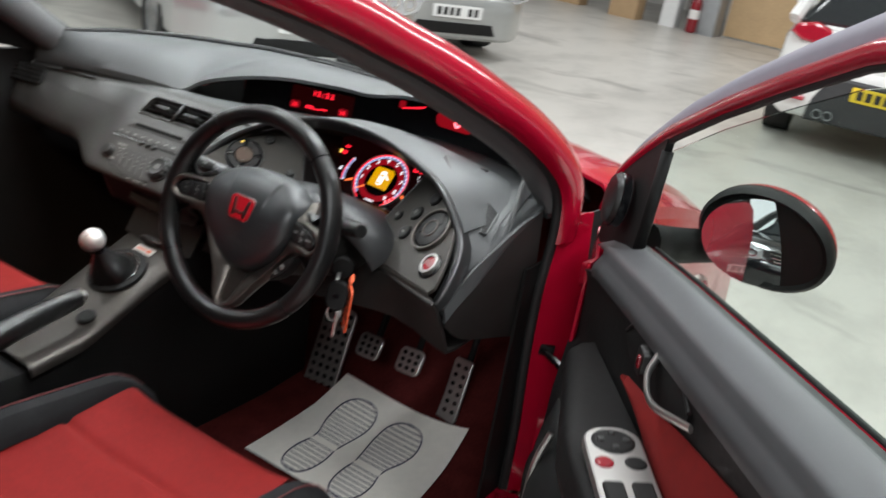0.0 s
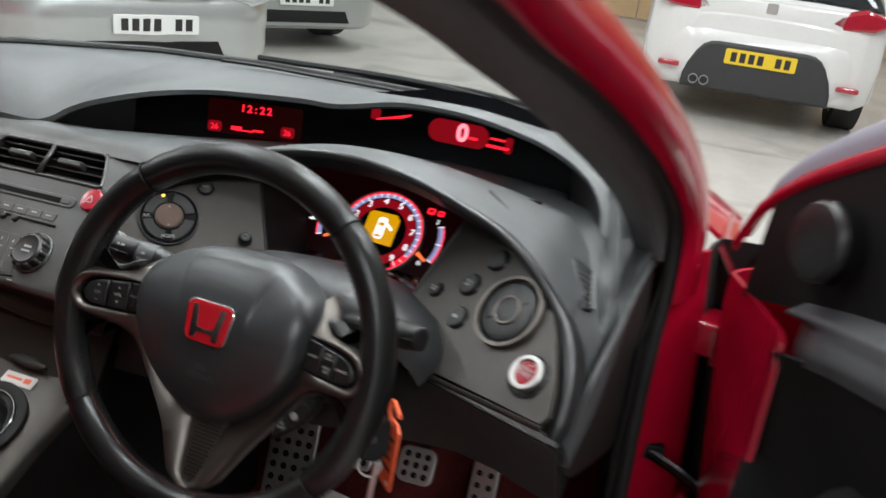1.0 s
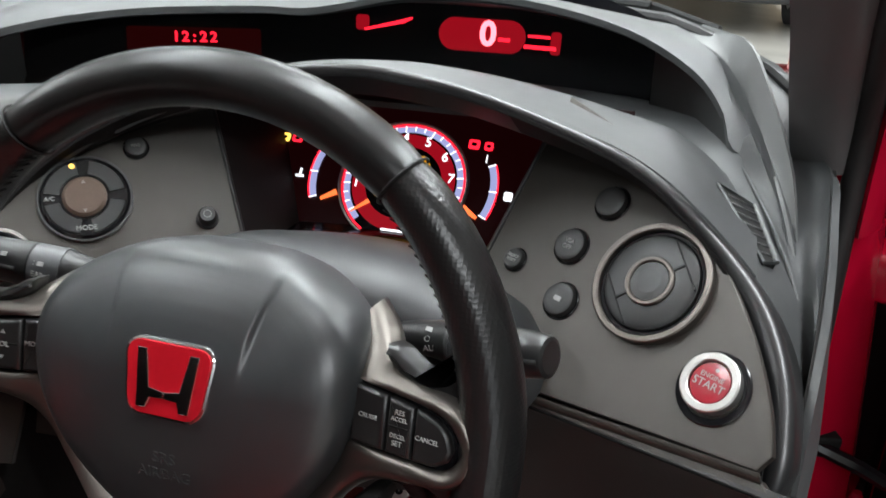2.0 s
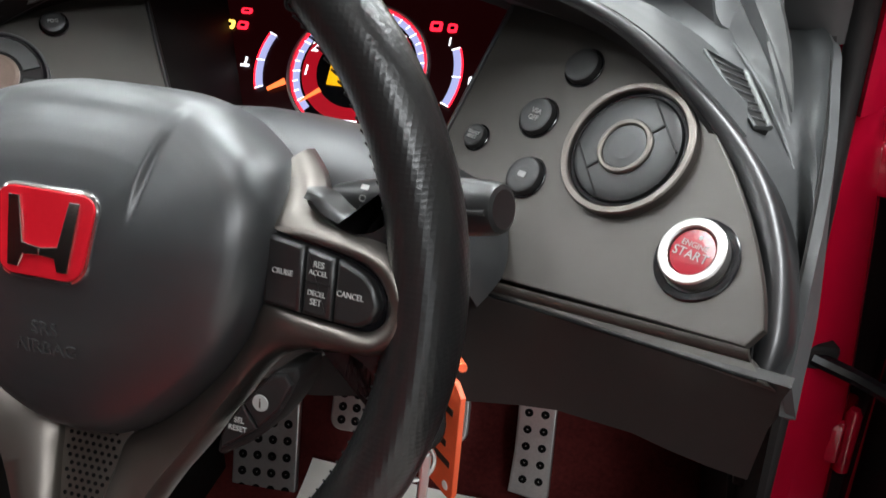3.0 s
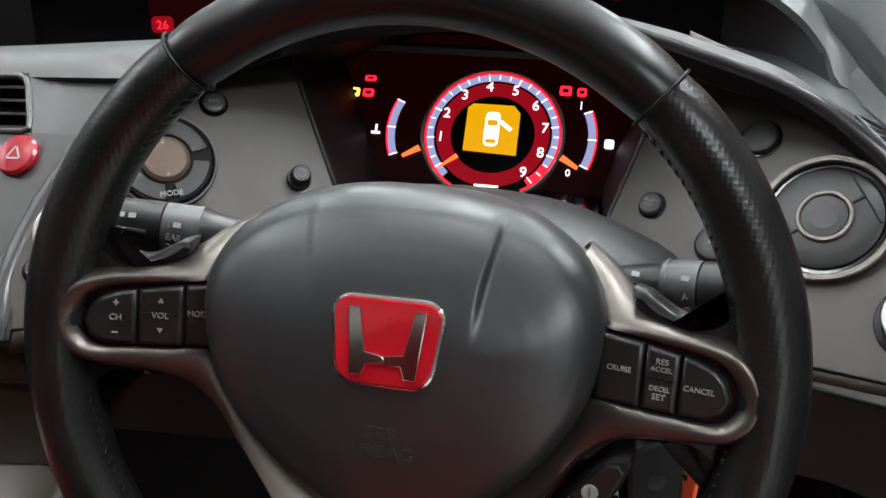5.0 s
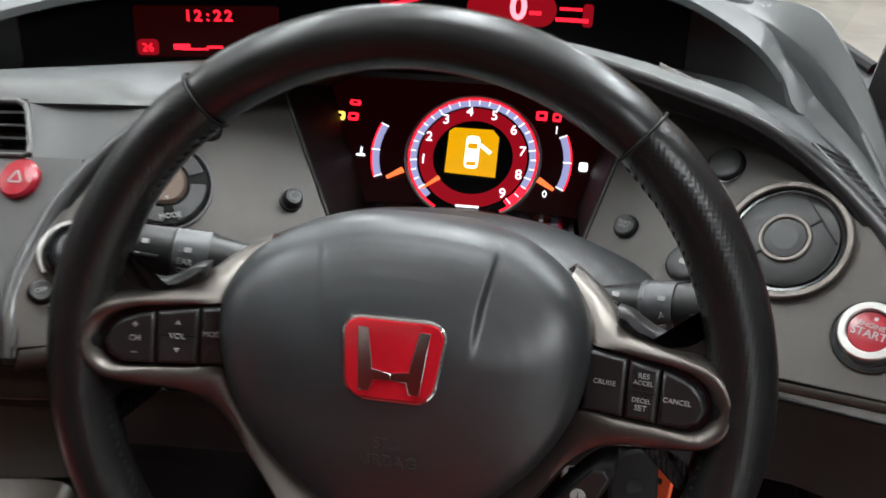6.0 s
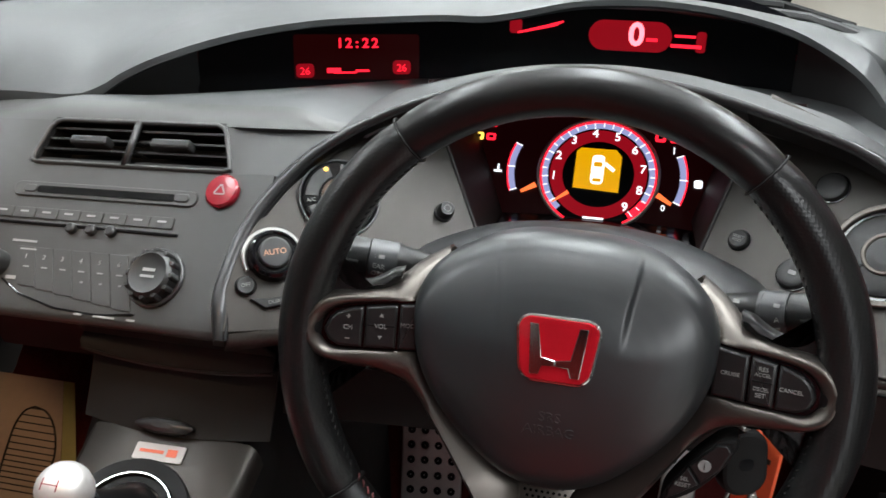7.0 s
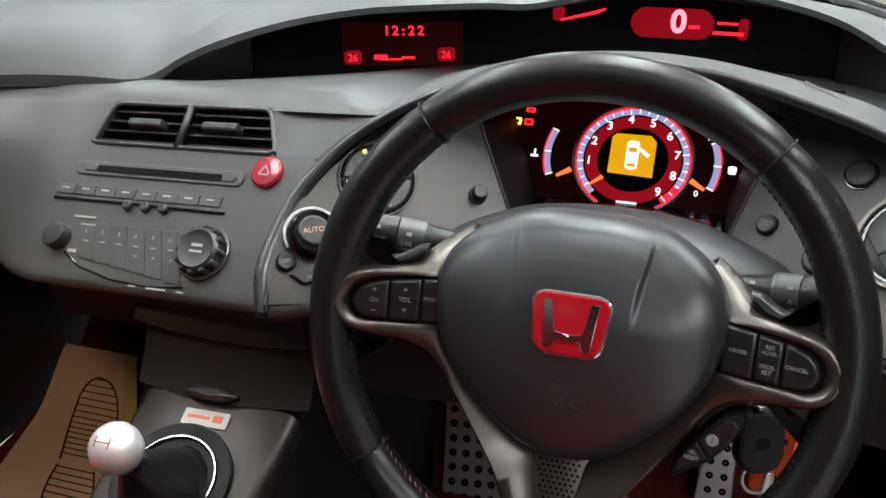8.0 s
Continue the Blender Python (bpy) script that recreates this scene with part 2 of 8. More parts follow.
def lathe(F, profile, n=32):
    """Turned shape: (radius, height) round the z axis of F, closed at both ends."""
    verts, faces = [], []
    for r, h in profile:
        for i in range(n):
            a = 2 * math.pi * i / n
            verts.append(F @ Vector((r * math.cos(a), r * math.sin(a), h)))
    for j in range(len(profile) - 1):
        for i in range(n):
            k = (i + 1) % n
            faces.append([j * n + i, j * n + k, (j + 1) * n + k, (j + 1) * n + i])
    faces.append(list(range(n))[::-1])
    faces.append([(len(profile) - 1) * n + i for i in range(n)])
    return verts, faces


def ring(F, r0, r1, h0, h1, n=40, a0=0.0, a1=360.0):
    """Flat ring or arc band with a bevelled top."""
    full = a1 - a0 >= 359.9
    m = n if full else n + 1
    e = min(0.25 * (r1 - r0), 0.25 * abs(h1 - h0), 0.001)
    prof = [(r0, h0), (r0, h1 - e), (r0 + e, h1), (r1 - e, h1), (r1, h1 - e), (r1, h0)]
    k = len(prof)
    verts, faces = [], []
    for i in range(m):
        a = radians(a0 + (a1 - a0) * i / n)
        for r, h in prof:
            verts.append(F @ Vector((r * math.cos(a), r * math.sin(a), h)))
    for i in range(m if full else m - 1):
        p, q = i * k, ((i + 1) % m) * k
        for j in range(k):
            faces.append([p + j, p + (j + 1) % k, q + (j + 1) % k, q + j])
    if not full:
        faces += [list(range(k))[::-1], [(m - 1) * k + j for j in range(k)]]
    return verts, faces


def inset(out, d):
    """The outline moved inwards by d (outline anticlockwise)."""
    n, res = len(out), []
    for i in range(n):
        a, b, c = Vector(out[i - 1]), Vector(out[i]), Vector(out[(i + 1) % n])
        e1, e2 = (b - a), (c - b)
        e1 = e1.normalized() if e1.length else e1
        e2 = e2.normalized() if e2.length else e2
        nn = Vector((-(e1.y + e2.y), e1.x + e2.x))
        nn = nn.normalized() if nn.length > 1e-9 else Vector((0, 0))
        k = 1 / max(0.5, nn.dot(Vector((-e1.y, e1.x))))
        res.append(b + nn * d * k)
    return res


def prism(F, out, h0, h1, bevel=0.0):
    """A plate with the given outline and a bevelled front edge."""
    out = [Vector(q) for q in out]
    if sum(a.x * b.y - b.x * a.y for a, b in zip(out, out[1:] + out[:1])) < 0:
        out = out[::-1]
    n = len(out)
    lay = [(out, h0), (out, h1 - bevel)]
    if bevel:
        lay += [(inset(out, bevel * 0.35), h1 - bevel * 0.3), (inset(out, bevel), h1)]
    verts, faces = [], []
    for o, h in lay:
        verts += [F @ Vector((q.x, q.y, h)) for q in o]
    for j in range(len(lay) - 1):
        for i in range(n):
            k = (i + 1) % n
            faces.append([j * n + i, j * n + k, (j + 1) * n + k, (j + 1) * n + i])
    faces.append(list(range(n))[::-1])
    faces.append([(len(lay) - 1) * n + i for i in range(n)])
    return verts, faces


def rrect(w, h, r, cx=0.0, cy=0.0, n=5):
    r = min(r, w / 2 - 1e-5, h / 2 - 1e-5)
    out = []
    for sx, sy, a0 in ((1, 1, 0), (-1, 1, 90), (-1, -1, 180), (1, -1, 270)):
        for i in range(n + 1):
            a = radians(a0 + 90 * i / n)
            out.append(Vector((cx + sx * (w / 2 - r) + r * math.cos(a), cy + sy * (h / 2 - r) + r * math.sin(a))))
    return out


def sweep(path, radius, n=12, closed=False, flat=1.0, cap=True):
    """A tube along a path; radius is a number or a function of 0..1."""
    p = [Vector(q) for q in path]
    m = len(p)
    verts, faces = [], []
    up = None
    for i in range(m):
        t = (p[(i + 1) % m] - p[i - 1]) if closed else (p[min(i + 1, m - 1)] - p[max(i - 1, 0)])
        t.normalize()
        if up is None:
            up = Vector((0, 0, 1)) if abs(t.z) < 0.9 else Vector((1, 0, 0))
        s = t.cross(up).normalized()
        up = s.cross(t).normalized()
        r = radius(i / max(1, m - 1)) if callable(radius) else radius
        for k in range(n):
            a = 2 * math.pi * k / n
            verts.append(p[i] + s * (r * math.cos(a)) + up * (r * flat * math.sin(a)))
    for i in range(m if closed else m - 1):
        j = (i + 1) % m
        for k in range(n):
            q = (k + 1) % n
            faces.append([i * n + k, i * n + q, j * n + q, j * n + k])
    if not closed and cap:
        faces += [list(range(n))[::-1], [(m - 1) * n + k for k in range(n)]]
    return verts, faces


def box(F, sx, sy, sz, bevel=0.0):
    """A block centred on F with rounded vertical edges and a bevelled top."""
    return prism(F, rrect(sx, sy, max(bevel, 1e-4), n=3), -sz / 2, sz / 2, bevel * 0.7)


def basis(origin, u, n):
    """A pose with x along u and z along n."""
    n = Vector(n).normalized()
    u = Vector(u)
    u = (u - n * u.dot(n)).normalized()
    v = n.cross(u)
    m = Matrix((u, v, n)).transposed().to_4x4()
    m.translation = Vector(origin)
    return m


def lettering(name, F, words, size, mat, parent, align="CENTER", depth=0.0004, bold=0.0):
    """Writing as raised mesh letters in the plane of F."""
    cu = bpy.data.curves.new(name, "FONT")
    cu.body, cu.size, cu.align_x, cu.align_y, cu.extrude = words, size, align, "CENTER", depth
    cu.resolution_u = 3
    cu.offset = bold
    tmp = bpy.data.objects.new(name, cu)
    me = bpy.data.meshes.new_from_object(tmp)
    bpy.data.objects.remove(tmp)
    geo = ([F @ v.co for v in me.vertices], [list(q.vertices) for q in me.polygons])
    bpy.data.meshes.remove(me)
    return part(name, geo, mat, parent, smooth=False)


def at(F, x, y, h=0.0, turn=0.0):
    return F @ Matrix.Translation((x, y, h)) @ Matrix.Rotation(radians(turn), 4, "Z")


# ---- setting: floor, walls and ceiling of the workshop ----
GROUND = 0.06
PLACE.append(pose(0.03, -0.03, GROUND) @ Matrix.Diagonal((0.958, 0.958, 1, 1)))


def concrete():
    m = material("worn_concrete", (0.46, 0.44, 0.40), 0.36)
    nt = m.node_tree
    b = nt.nodes["Principled BSDF"]
    co = nt.nodes.new("ShaderNodeTexCoord")
    stretch = nt.nodes.new("ShaderNodeMapping")
    stretch.inputs["Scale"].default_value = (1.0, 0.55, 1.0)
    stretch.inputs["Rotation"].default_value = (0, 0, 0.35)
    nt.links.new(co.outputs["Object"], stretch.inputs["Vector"])
    big, mid, fine = (nt.nodes.new("ShaderNodeTexNoise") for _ in range(3))
    for node, scale in ((big, 0.45), (mid, 2.4), (fine, 38.0)):
        node.inputs["Scale"].default_value, node.inputs["Detail"].default_value, node.inputs["Roughness"].default_value = scale, 8, 0.65
        nt.links.new(stretch.outputs[0], node.inputs["Vector"])
    ramp = nt.nodes.new("ShaderNodeValToRGB")
    ramp.color_ramp.elements[0].position, ramp.color_ramp.elements[0].color = 0.46, (0.33, 0.315, 0.29, 1)
    ramp.color_ramp.elements[1].position, ramp.color_ramp.elements[1].color = 0.66, (0.51, 0.485, 0.445, 1)
    mixer = nt.nodes.new("ShaderNodeMath")
    mixer.operation = "MULTIPLY_ADD"
    mixer.inputs[1].default_value, mixer.inputs[2].default_value = 0.45, 0.28
    nt.links.new(mid.outputs["Fac"], mixer.inputs[0])
    both = nt.nodes.new("ShaderNodeMath")
    both.operation = "MULTIPLY_ADD"
    both.inputs[1].default_value = 0.25
    nt.links.new(big.outputs["Fac"], both.inputs[0])
    nt.links.new(mixer.outputs[0], both.inputs[2])
    nt.links.new(both.outputs[0], ramp.inputs["Fac"])
    turned = nt.nodes.new("ShaderNodeMapping")
    turned.inputs["Scale"].default_value = (0.8, 1.2, 1.0)
    turned.inputs["Rotation"].default_value = (0, 0, 1.0)
    nt.links.new(co.outputs["Object"], turned.inputs["Vector"])
    smear = nt.nodes.new("ShaderNodeTexNoise")
    smear.inputs["Scale"].default_value, smear.inputs["Detail"].default_value, smear.inputs["Distortion"].default_value = 1.5, 6, 0.8
    nt.links.new(turned.outputs[0], smear.inputs["Vector"])
    worn = nt.nodes.new("ShaderNodeMapRange")
    worn.inputs[1].default_value, worn.inputs[2].default_value, worn.inputs[3].default_value, worn.inputs[4].default_value = 0.58, 0.74, 1.0, 0.66
    nt.links.new(smear.outputs["Fac"], worn.inputs[0])
    dirt = nt.nodes.new("ShaderNodeVectorMath")
    dirt.operation = "SCALE"
    nt.links.new(ramp.outputs["Color"], dirt.inputs[0])
    nt.links.new(worn.outputs[0], dirt.inputs["Scale"])
    nt.links.new(dirt.outputs[0], b.inputs["Base Color"])
    bump = nt.nodes.new("ShaderNodeBump")
    bump.inputs["Strength"].default_value, bump.inputs["Distance"].default_value = 0.3, 0.004
    nt.links.new(fine.outputs["Fac"], bump.inputs["Height"])
    nt.links.new(bump.outputs[0], b.inputs["Normal"])
    return m


CONCRETE = concrete()
PLASTER = material("painted_block_wall", (0.62, 0.61, 0.58), 0.8, grain=0.3, size=30, vary=0.08, vsize=1.2)
CEIL = material("white_sheet_ceiling", (0.70, 0.70, 0.69), 0.7, grain=0.2, size=20, vary=0.05, vsize=1.0)
BOARD = material("chipboard", (0.52, 0.36, 0.20), 0.75, grain=0.4, size=60, vary=0.12, vsize=3)
STEEL = material("grey_steel", (0.35, 0.36, 0.37), 0.45, 0.6, grain=0.1, size=50, vary=0.1)
CARD = material("brown_cardboard", (0.40, 0.27, 0.15), 0.85, grain=0.2, size=60, vary=0.1)
WHITEPAINT = material("white_car_paint", (0.78, 0.78, 0.76), 0.25, coat=0.8, vary=0.03, vsize=3)
SILVERPAINT = material("silver_car_paint", (0.52, 0.53, 0.53), 0.28, 0.6, coat=0.8, vary=0.04, vsize=3)
GREYPAINT = material("pale_grey_car_paint", (0.40, 0.41, 0.40), 0.3, 0.4, coat=0.6, vary=0.04, vsize=3)
DARKPAINT = material("black_car_paint", (0.010, 0.010, 0.012), 0.18, coat=1.0, vary=0.05, vsize=3)
DARKGLASS = material("dark_window_glass", (0.020, 0.024, 0.026), 0.06, vary=0.1, vsize=3)
TYRE = material("tyre_rubber", (0.018, 0.018, 0.018), 0.8, grain=0.5, size=80, vary=0.15, vsize=8)
TAILRED = material("red_lamp_lens", (0.40, 0.012, 0.03), 0.12, coat=0.8, vary=0.1, vsize=20)
LENS = material("clear_lamp_lens", (0.60, 0.62, 0.64), 0.10, 0.6, vary=0.03, vsize=5)
YPLATE = material("yellow_number_plate", (0.85, 0.60, 0.03), 0.45, vary=0.03)
WPLATE = material("white_number_plate", (0.80, 0.80, 0.78), 0.45, vary=0.03)
PLATEBAR = material("black_plate_bar", (0.02, 0.02, 0.02), 0.5)


def block(x0, x1, y0, y1, z0, z1, bevel=0.0):
    return box(Matrix.Translation(((x0 + x1) / 2, (y0 + y1) / 2, (z0 + z1) / 2)), x1 - x0, y1 - y0, z1 - z0, bevel)


tagged(part("ground", block(-16, 12, -10, 19, -0.2, 0), CONCRETE), "worn grey concrete workshop floor with dark stains", "floor", kind="structure")
tagged(part("ceiling", block(-16, 12, -10, 19, 4.8, 5.0), CEIL), "white sheet ceiling of the workshop", "ceiling", kind="structure")
tagged(part("wall_west", block(-16, -15.8, -10, 19, 0, 4.8), PLASTER), "plain painted workshop wall", "wall", kind="structure")
tagged(part("wall_east", block(11.8, 12, -10, 19, 0, 4.8), PLASTER), "plain painted workshop wall", "wall", kind="structure")
tagged(part("wall_south", block(-15.8, 11.8, -10, -9.8, 0, 4.8), PLASTER), "plain painted workshop wall", "wall", kind="structure")
tagged(part("wall_back", block(-15.8, 11.8, 18.8, 19, 0, 4.8), PLASTER), "plain painted workshop wall", "wall", kind="structure")
wall_n = tagged(part("wall_north", block(-3.3, 11.8, 14.800, 15.000, 0, 4.8), PLASTER), "workshop wall faced with chipboard sheets", "wall", kind="structure")
for i in range(12):
    x0 = -3.28 + 1.25 * i
    for z0, z1 in ((0.03, 2.43), (2.45, 4.75)):
        part("board", block(x0, min(x0 + 1.235, 11.7), 14.765, 14.800, z0, z1, 0.004), BOARD, wall_n)
tagged(part("wall_corner", block(-15.8, -9.0, 14.800, 15.000, 0, 4.8), PLASTER), "plain painted workshop wall", "wall", kind="structure")
tagged(part("lintel", block(-9.0, -3.3, 14.800, 15.000, 3.0, 4.8), PLASTER), "wall above a wide doorway", "wall", kind="structure")
for lx, ly in LAMP_ROWS:
    fx = thing("strip_light", (lx, ly, 4.66), "white steel strip light fixed to the ceiling", "light", "ceiling strip lights")
    part("casing", block(lx - 0.3, lx + 0.3, ly - 2.55, ly + 2.55, 4.68, 4.8, 0.02), CEIL, fx)


def extinguisher(x, y):
    t = thing("fire_extinguisher", (x, y, 0), "red fire extinguisher standing by the wall", "extinguisher")
    F = Matrix.Translation((x, y, 0))
    body = part("cylinder", lathe(F, [(0.06, 0.0), (0.085, 0.02), (0.088, 0.05), (0.088, 0.46), (0.07, 0.53), (0.03, 0.57), (0.022, 0.60)], 24), REDBTN, t)
    part("label_band", lathe(F, [(0.0885, 0.22), (0.0892, 0.225), (0.0892, 0.36), (0.0885, 0.365)], 24), STICKER, body)
    part("valve", box(at(F, 0, 0, 0.62), 0.05, 0.05, 0.05, 0.008), BLACK, t)
    part("handle", sweep([Vector((x, y, 0.64)), Vector((x + 0.06, y, 0.67)), Vector((x + 0.13, y, 0.66))], 0.010, 8), BLACK, t)
    part("hose", sweep(glide([(x, y, 0.62), (x - 0.10, y, 0.58), (x - 0.125, y, 0.38), (x - 0.10, y, 0.2)], 12), 0.012, 8), RUBBER, t)


extinguisher(-3.70, 14.25)
p = thing("white_post", (-4.2, 14.500, 0), "tall white painted post beside the doorway", "post")
part("post_face", block(-4.32, -4.05, 14.400, 14.700, 0, 3.0, 0.01), CEIL, p)
p = thing("steel_locker", (-3.45, 14.550, 0), "narrow pale grey steel locker against the chipboard", "locker")
part("cabinet", block(-3.62, -3.32, 14.300, 14.750, 0, 1.9, 0.008), STEEL, p)
part("locker_door", block(-3.60, -3.34, 14.280, 14.300, 0.05, 1.85, 0.005), STEEL, p)
for bx, by, bw, bh, mt in ((-4.95, 14.400, 0.5, 0.65, CARD), (-6.2, 14.700, 0.55, 0.4, CARD), (-7.0, 14.600, 0.5, 0.5, BLACK)):
    p = thing("storage_box", (bx, by, 0), "cardboard box on the floor by the doorway" if mt is CARD else "black plastic crate on the floor by the doorway", "box", "boxes by the doorway")
    part("shell", block(bx - bw / 2, bx + bw / 2, by - 0.2, by + 0.2, 0, bh, 0.006), mt, p)
    part("lid", block(bx - bw / 2 - 0.01, bx + bw / 2 + 0.01, by - 0.21, by + 0.21, bh, bh + 0.04, 0.006), mt, p)


# ---- other cars in the workshop ----
BUMPERGREY = material("faded_bumper_plastic", (0.034, 0.034, 0.036), 0.55, grain=0.1, size=400, vary=0.15, vsize=5)


def car(where, turn, paint, label, front=False, plate=None, tall=1.46, long=4.3, wide=1.78, name="parked_car"):
    """A parked hatchback or saloon; y runs forwards from its rear bumper (or nose, when front is set)."""
    PLACE.append(pose(where[0], where[1], GROUND, 0, 0, turn))
    t = thing(name, (0, 0, 0), label, "car", "parked cars")
    w, h = wide / 2, tall
    # lower body: stations along the length (y, underside, waist, half width)
    if not front:
        st = [(-0.02, 0.42, 0.80, 0.60), (0.02, 0.27, 0.93, 0.80), (0.10, 0.24, 0.97, 0.96), (0.35, 0.24, 0.98, 1.0), (1.0, 0.22, 0.97, 1.0), (2.2, 0.20, 0.93, 1.0), (3.1, 0.20, 0.90, 0.99), (3.7, 0.22, 0.82, 0.97), (4.1, 0.24, 0.70, 0.88), (4.28, 0.30, 0.58, 0.70)]
        gl = [(0.10, 0.97, 0.99, 0.78, 0.98), (0.22, 0.97, 1.14, 0.76, 0.92), (0.55, 0.97, h - 0.03, 0.72, 0.80), (1.2, 0.97, h, 0.74, 0.78), (2.2, 0.93, h - 0.02, 0.72, 0.78), (2.75, 0.92, h - 0.22, 0.74, 0.84), (3.25, 0.90, 0.92, 0.80, 0.9)]
    else:
        st = [(-0.03, 0.36, 0.62, 0.60), (0.03, 0.24, 0.72, 0.80), (0.16, 0.20, 0.78, 0.95), (0.45, 0.20, 0.84, 1.0), (1.1, 0.20, 0.93, 1.0), (2.2, 0.20, 0.95, 1.0), (3.3, 0.22, 0.97, 1.0), (4.0, 0.24, 0.98, 0.98), (4.3, 0.30, 0.90, 0.85)]
        gl = [(1.05, 0.92, 0.94, 0.82, 0.9), (1.5, 0.93, h - 0.25, 0.74, 0.86), (2.0, 0.94, h - 0.02, 0.72, 0.78), (2.8, 0.95, h, 0.72, 0.78), (3.5, 0.96, h - 0.12, 0.72, 0.80), (4.0, 0.97, 1.0, 0.76, 0.9)]

    def loft(stations, shape, n):
        keys = [Vector(s[:3]) for s in stations]
        rows = []
        for i in range(n):
            u = i / (n - 1) * (len(stations) - 1)
            j = min(int(u), len(stations) - 2)
            f = u - j
            f = f * f * (3 - 2 * f) * 0.5 + f * 0.5
            s = [a + (b - a) * f for a, b in zip(stations[j], stations[j + 1])]
            rows.append(shape(s))
        return sheet_closed(rows)

    def low_ring(s):
        y, z0, z1, k = s
        x = w * k
        half = [(x * 0.86, z0), (x * 0.97, z0 + 0.06), (x, z0 + (z1 - z0) * 0.45), (x * 0.985, z0 + (z1 - z0) * 0.8), (x * 0.93, z1 - 0.02), (x * 0.80, z1), (x * 0.4, z1 + 0.012)]
        return [Vector((a, y, b)) for a, b in half] + [Vector((-a, y, b)) for a, b in half[::-1]]

    def top_ring(s):
        y, z0, z1, kt, kb = s
        half = [(w * kb, z0), (w * (kb * 0.5 + kt * 0.5) , (z0 + z1) / 2), (w * kt, z1 - 0.05 * (z1 - z0) - 0.01), (w * kt * 0.9, z1), (w * kt * 0.4, z1 + 0.015)]
        return [Vector((a, y, b)) for a, b in half] + [Vector((-a, y, b)) for a, b in half[::-1]]

    body = part("body", loft(st, low_ring, 40), paint, t, sharp=50)
    part("cabin_glass", loft(gl, top_ring, 26), DARKGLASS, t, sharp=50)

    def roof_ring(s):
        y, z0, z1, kt, kb = s
        return [Vector((w * kt * k, y, z1 + 0.006 + 0.012 * (1 - abs(k)))) for k in (1.0, 0.97, 0.7, 0.35, 0, -0.35, -0.7, -0.97, -1.0)]

    crown = [s for s in gl if s[2] > h - 0.14]
    rows = [roof_ring([a + (b - a) * i / 7 for a, b in zip(crown[0], crown[-1])][:2] + [h - 0.03 + 0.05 * math.sin(math.pi * (0.15 + 0.7 * i / 7))] + [0.74, 0.8]) for i in range(8)]
    part("roof", sheet(rows, -0.03), paint, t)
    for sx in (-1, 1):
        pil = glide([(sx * w * 0.93, gl[0][0], 0.97), (sx * w * 0.84, (gl[0][0] + crown[0][0]) / 2, 1.24), (sx * w * 0.745, crown[0][0] + 0.03, h - 0.03)], 8)
        part("pillar", sweep(pil, 0.05, 8, flat=1.3), paint, t)
        part("pillar", sweep(glide([(sx * w * 0.90, 2.25, 0.94), (sx * w * 0.80, 2.2, h - 0.06)], 5), 0.045, 8), BLACK, t)
    # wheels
    for wy in (0.74, 3.35):
        for sx in (-1, 1):
            F = Matrix.Translation((sx * (w - 0.115), wy + (0.08 if front else 0), 0.315)) @ Matrix.Rotation(radians(90), 4, "Y")
            wh = part("wheel", lathe(F, [(0.19, -0.10), (0.205, -0.095), (0.205, 0.095), (0.19, 0.10)], 28), STEEL, t)
            part("tyre", join(ring(F, 0.20, 0.315, -0.105, 0.105, 32)), TYRE, wh)
            part("rim", join(*[box(F @ Matrix.Rotation(radians(72 * k), 4, "Z") @ Matrix.Translation((0.10, 0, sx * 0.085)), 0.19, 0.045, 0.03, 0.008) for k in range(5)]), SATIN, wh)
    F = basis((0, 0, 0), (1, 0, 0), (0, -1, 0))   # rear or nose: x across, y up
    if not front:
        part("bumper", sheet([[Vector((x, -0.045 + d + 0.20 * max(0.0, (abs(x) - 0.45) / 0.42) ** 2, z)) for x in np.linspace(-0.87, 0.87, 25)] for z, d in ((0.28, 0.05), (0.33, 0.02), (0.45, 0.0), (0.60, 0.004), (0.68, 0.015), (0.72, 0.05))], 0.02), paint, t)
        part("diffuser", prism(at(F, 0, 0, -0.02), [(-0.55, 0.25), (0.55, 0.25), (0.545, 0.34), (0.52, 0.43), (0.47, 0.53), (0.43, 0.58), (0.38, 0.608), (0.32, 0.616), (-0.32, 0.616), (-0.38, 0.608), (-0.43, 0.58), (-0.47, 0.53), (-0.52, 0.43), (-0.545, 0.34)], 0, 0.09, 0.02), BUMPERGREY, t, "black plastic bumper insert")
        part("tailgate", prism(at(F, 0, 0, -0.10), [(-0.52, 0.72), (0.52, 0.72), (0.56, 0.95), (-0.56, 0.95)], 0, 0.115, 0.03), paint, t)
        part("rear_window", sheet([[Vector((x * k, 0.16 + 0.36 * v - 0.02 * (1 - (x / 0.6) ** 2), 1.0 + 0.36 * v)) for x in (-0.6, -0.4, -0.2, 0, 0.2, 0.4, 0.6)] for v, k in ((0, 1.0), (0.5, 0.97), (1.0, 0.92))], 0.02), DARKGLASS, t)
        part("spoiler", box(Matrix.Translation((0, 0.47, h - 0.02)), 1.15, 0.25, 0.05, 0.02), paint, t)
        part("wiper", sweep([(0, 0.13, 1.0), (0.18, 0.16, 1.03), (0.36, 0.17, 1.05)], 0.012, 8), BLACK, t)
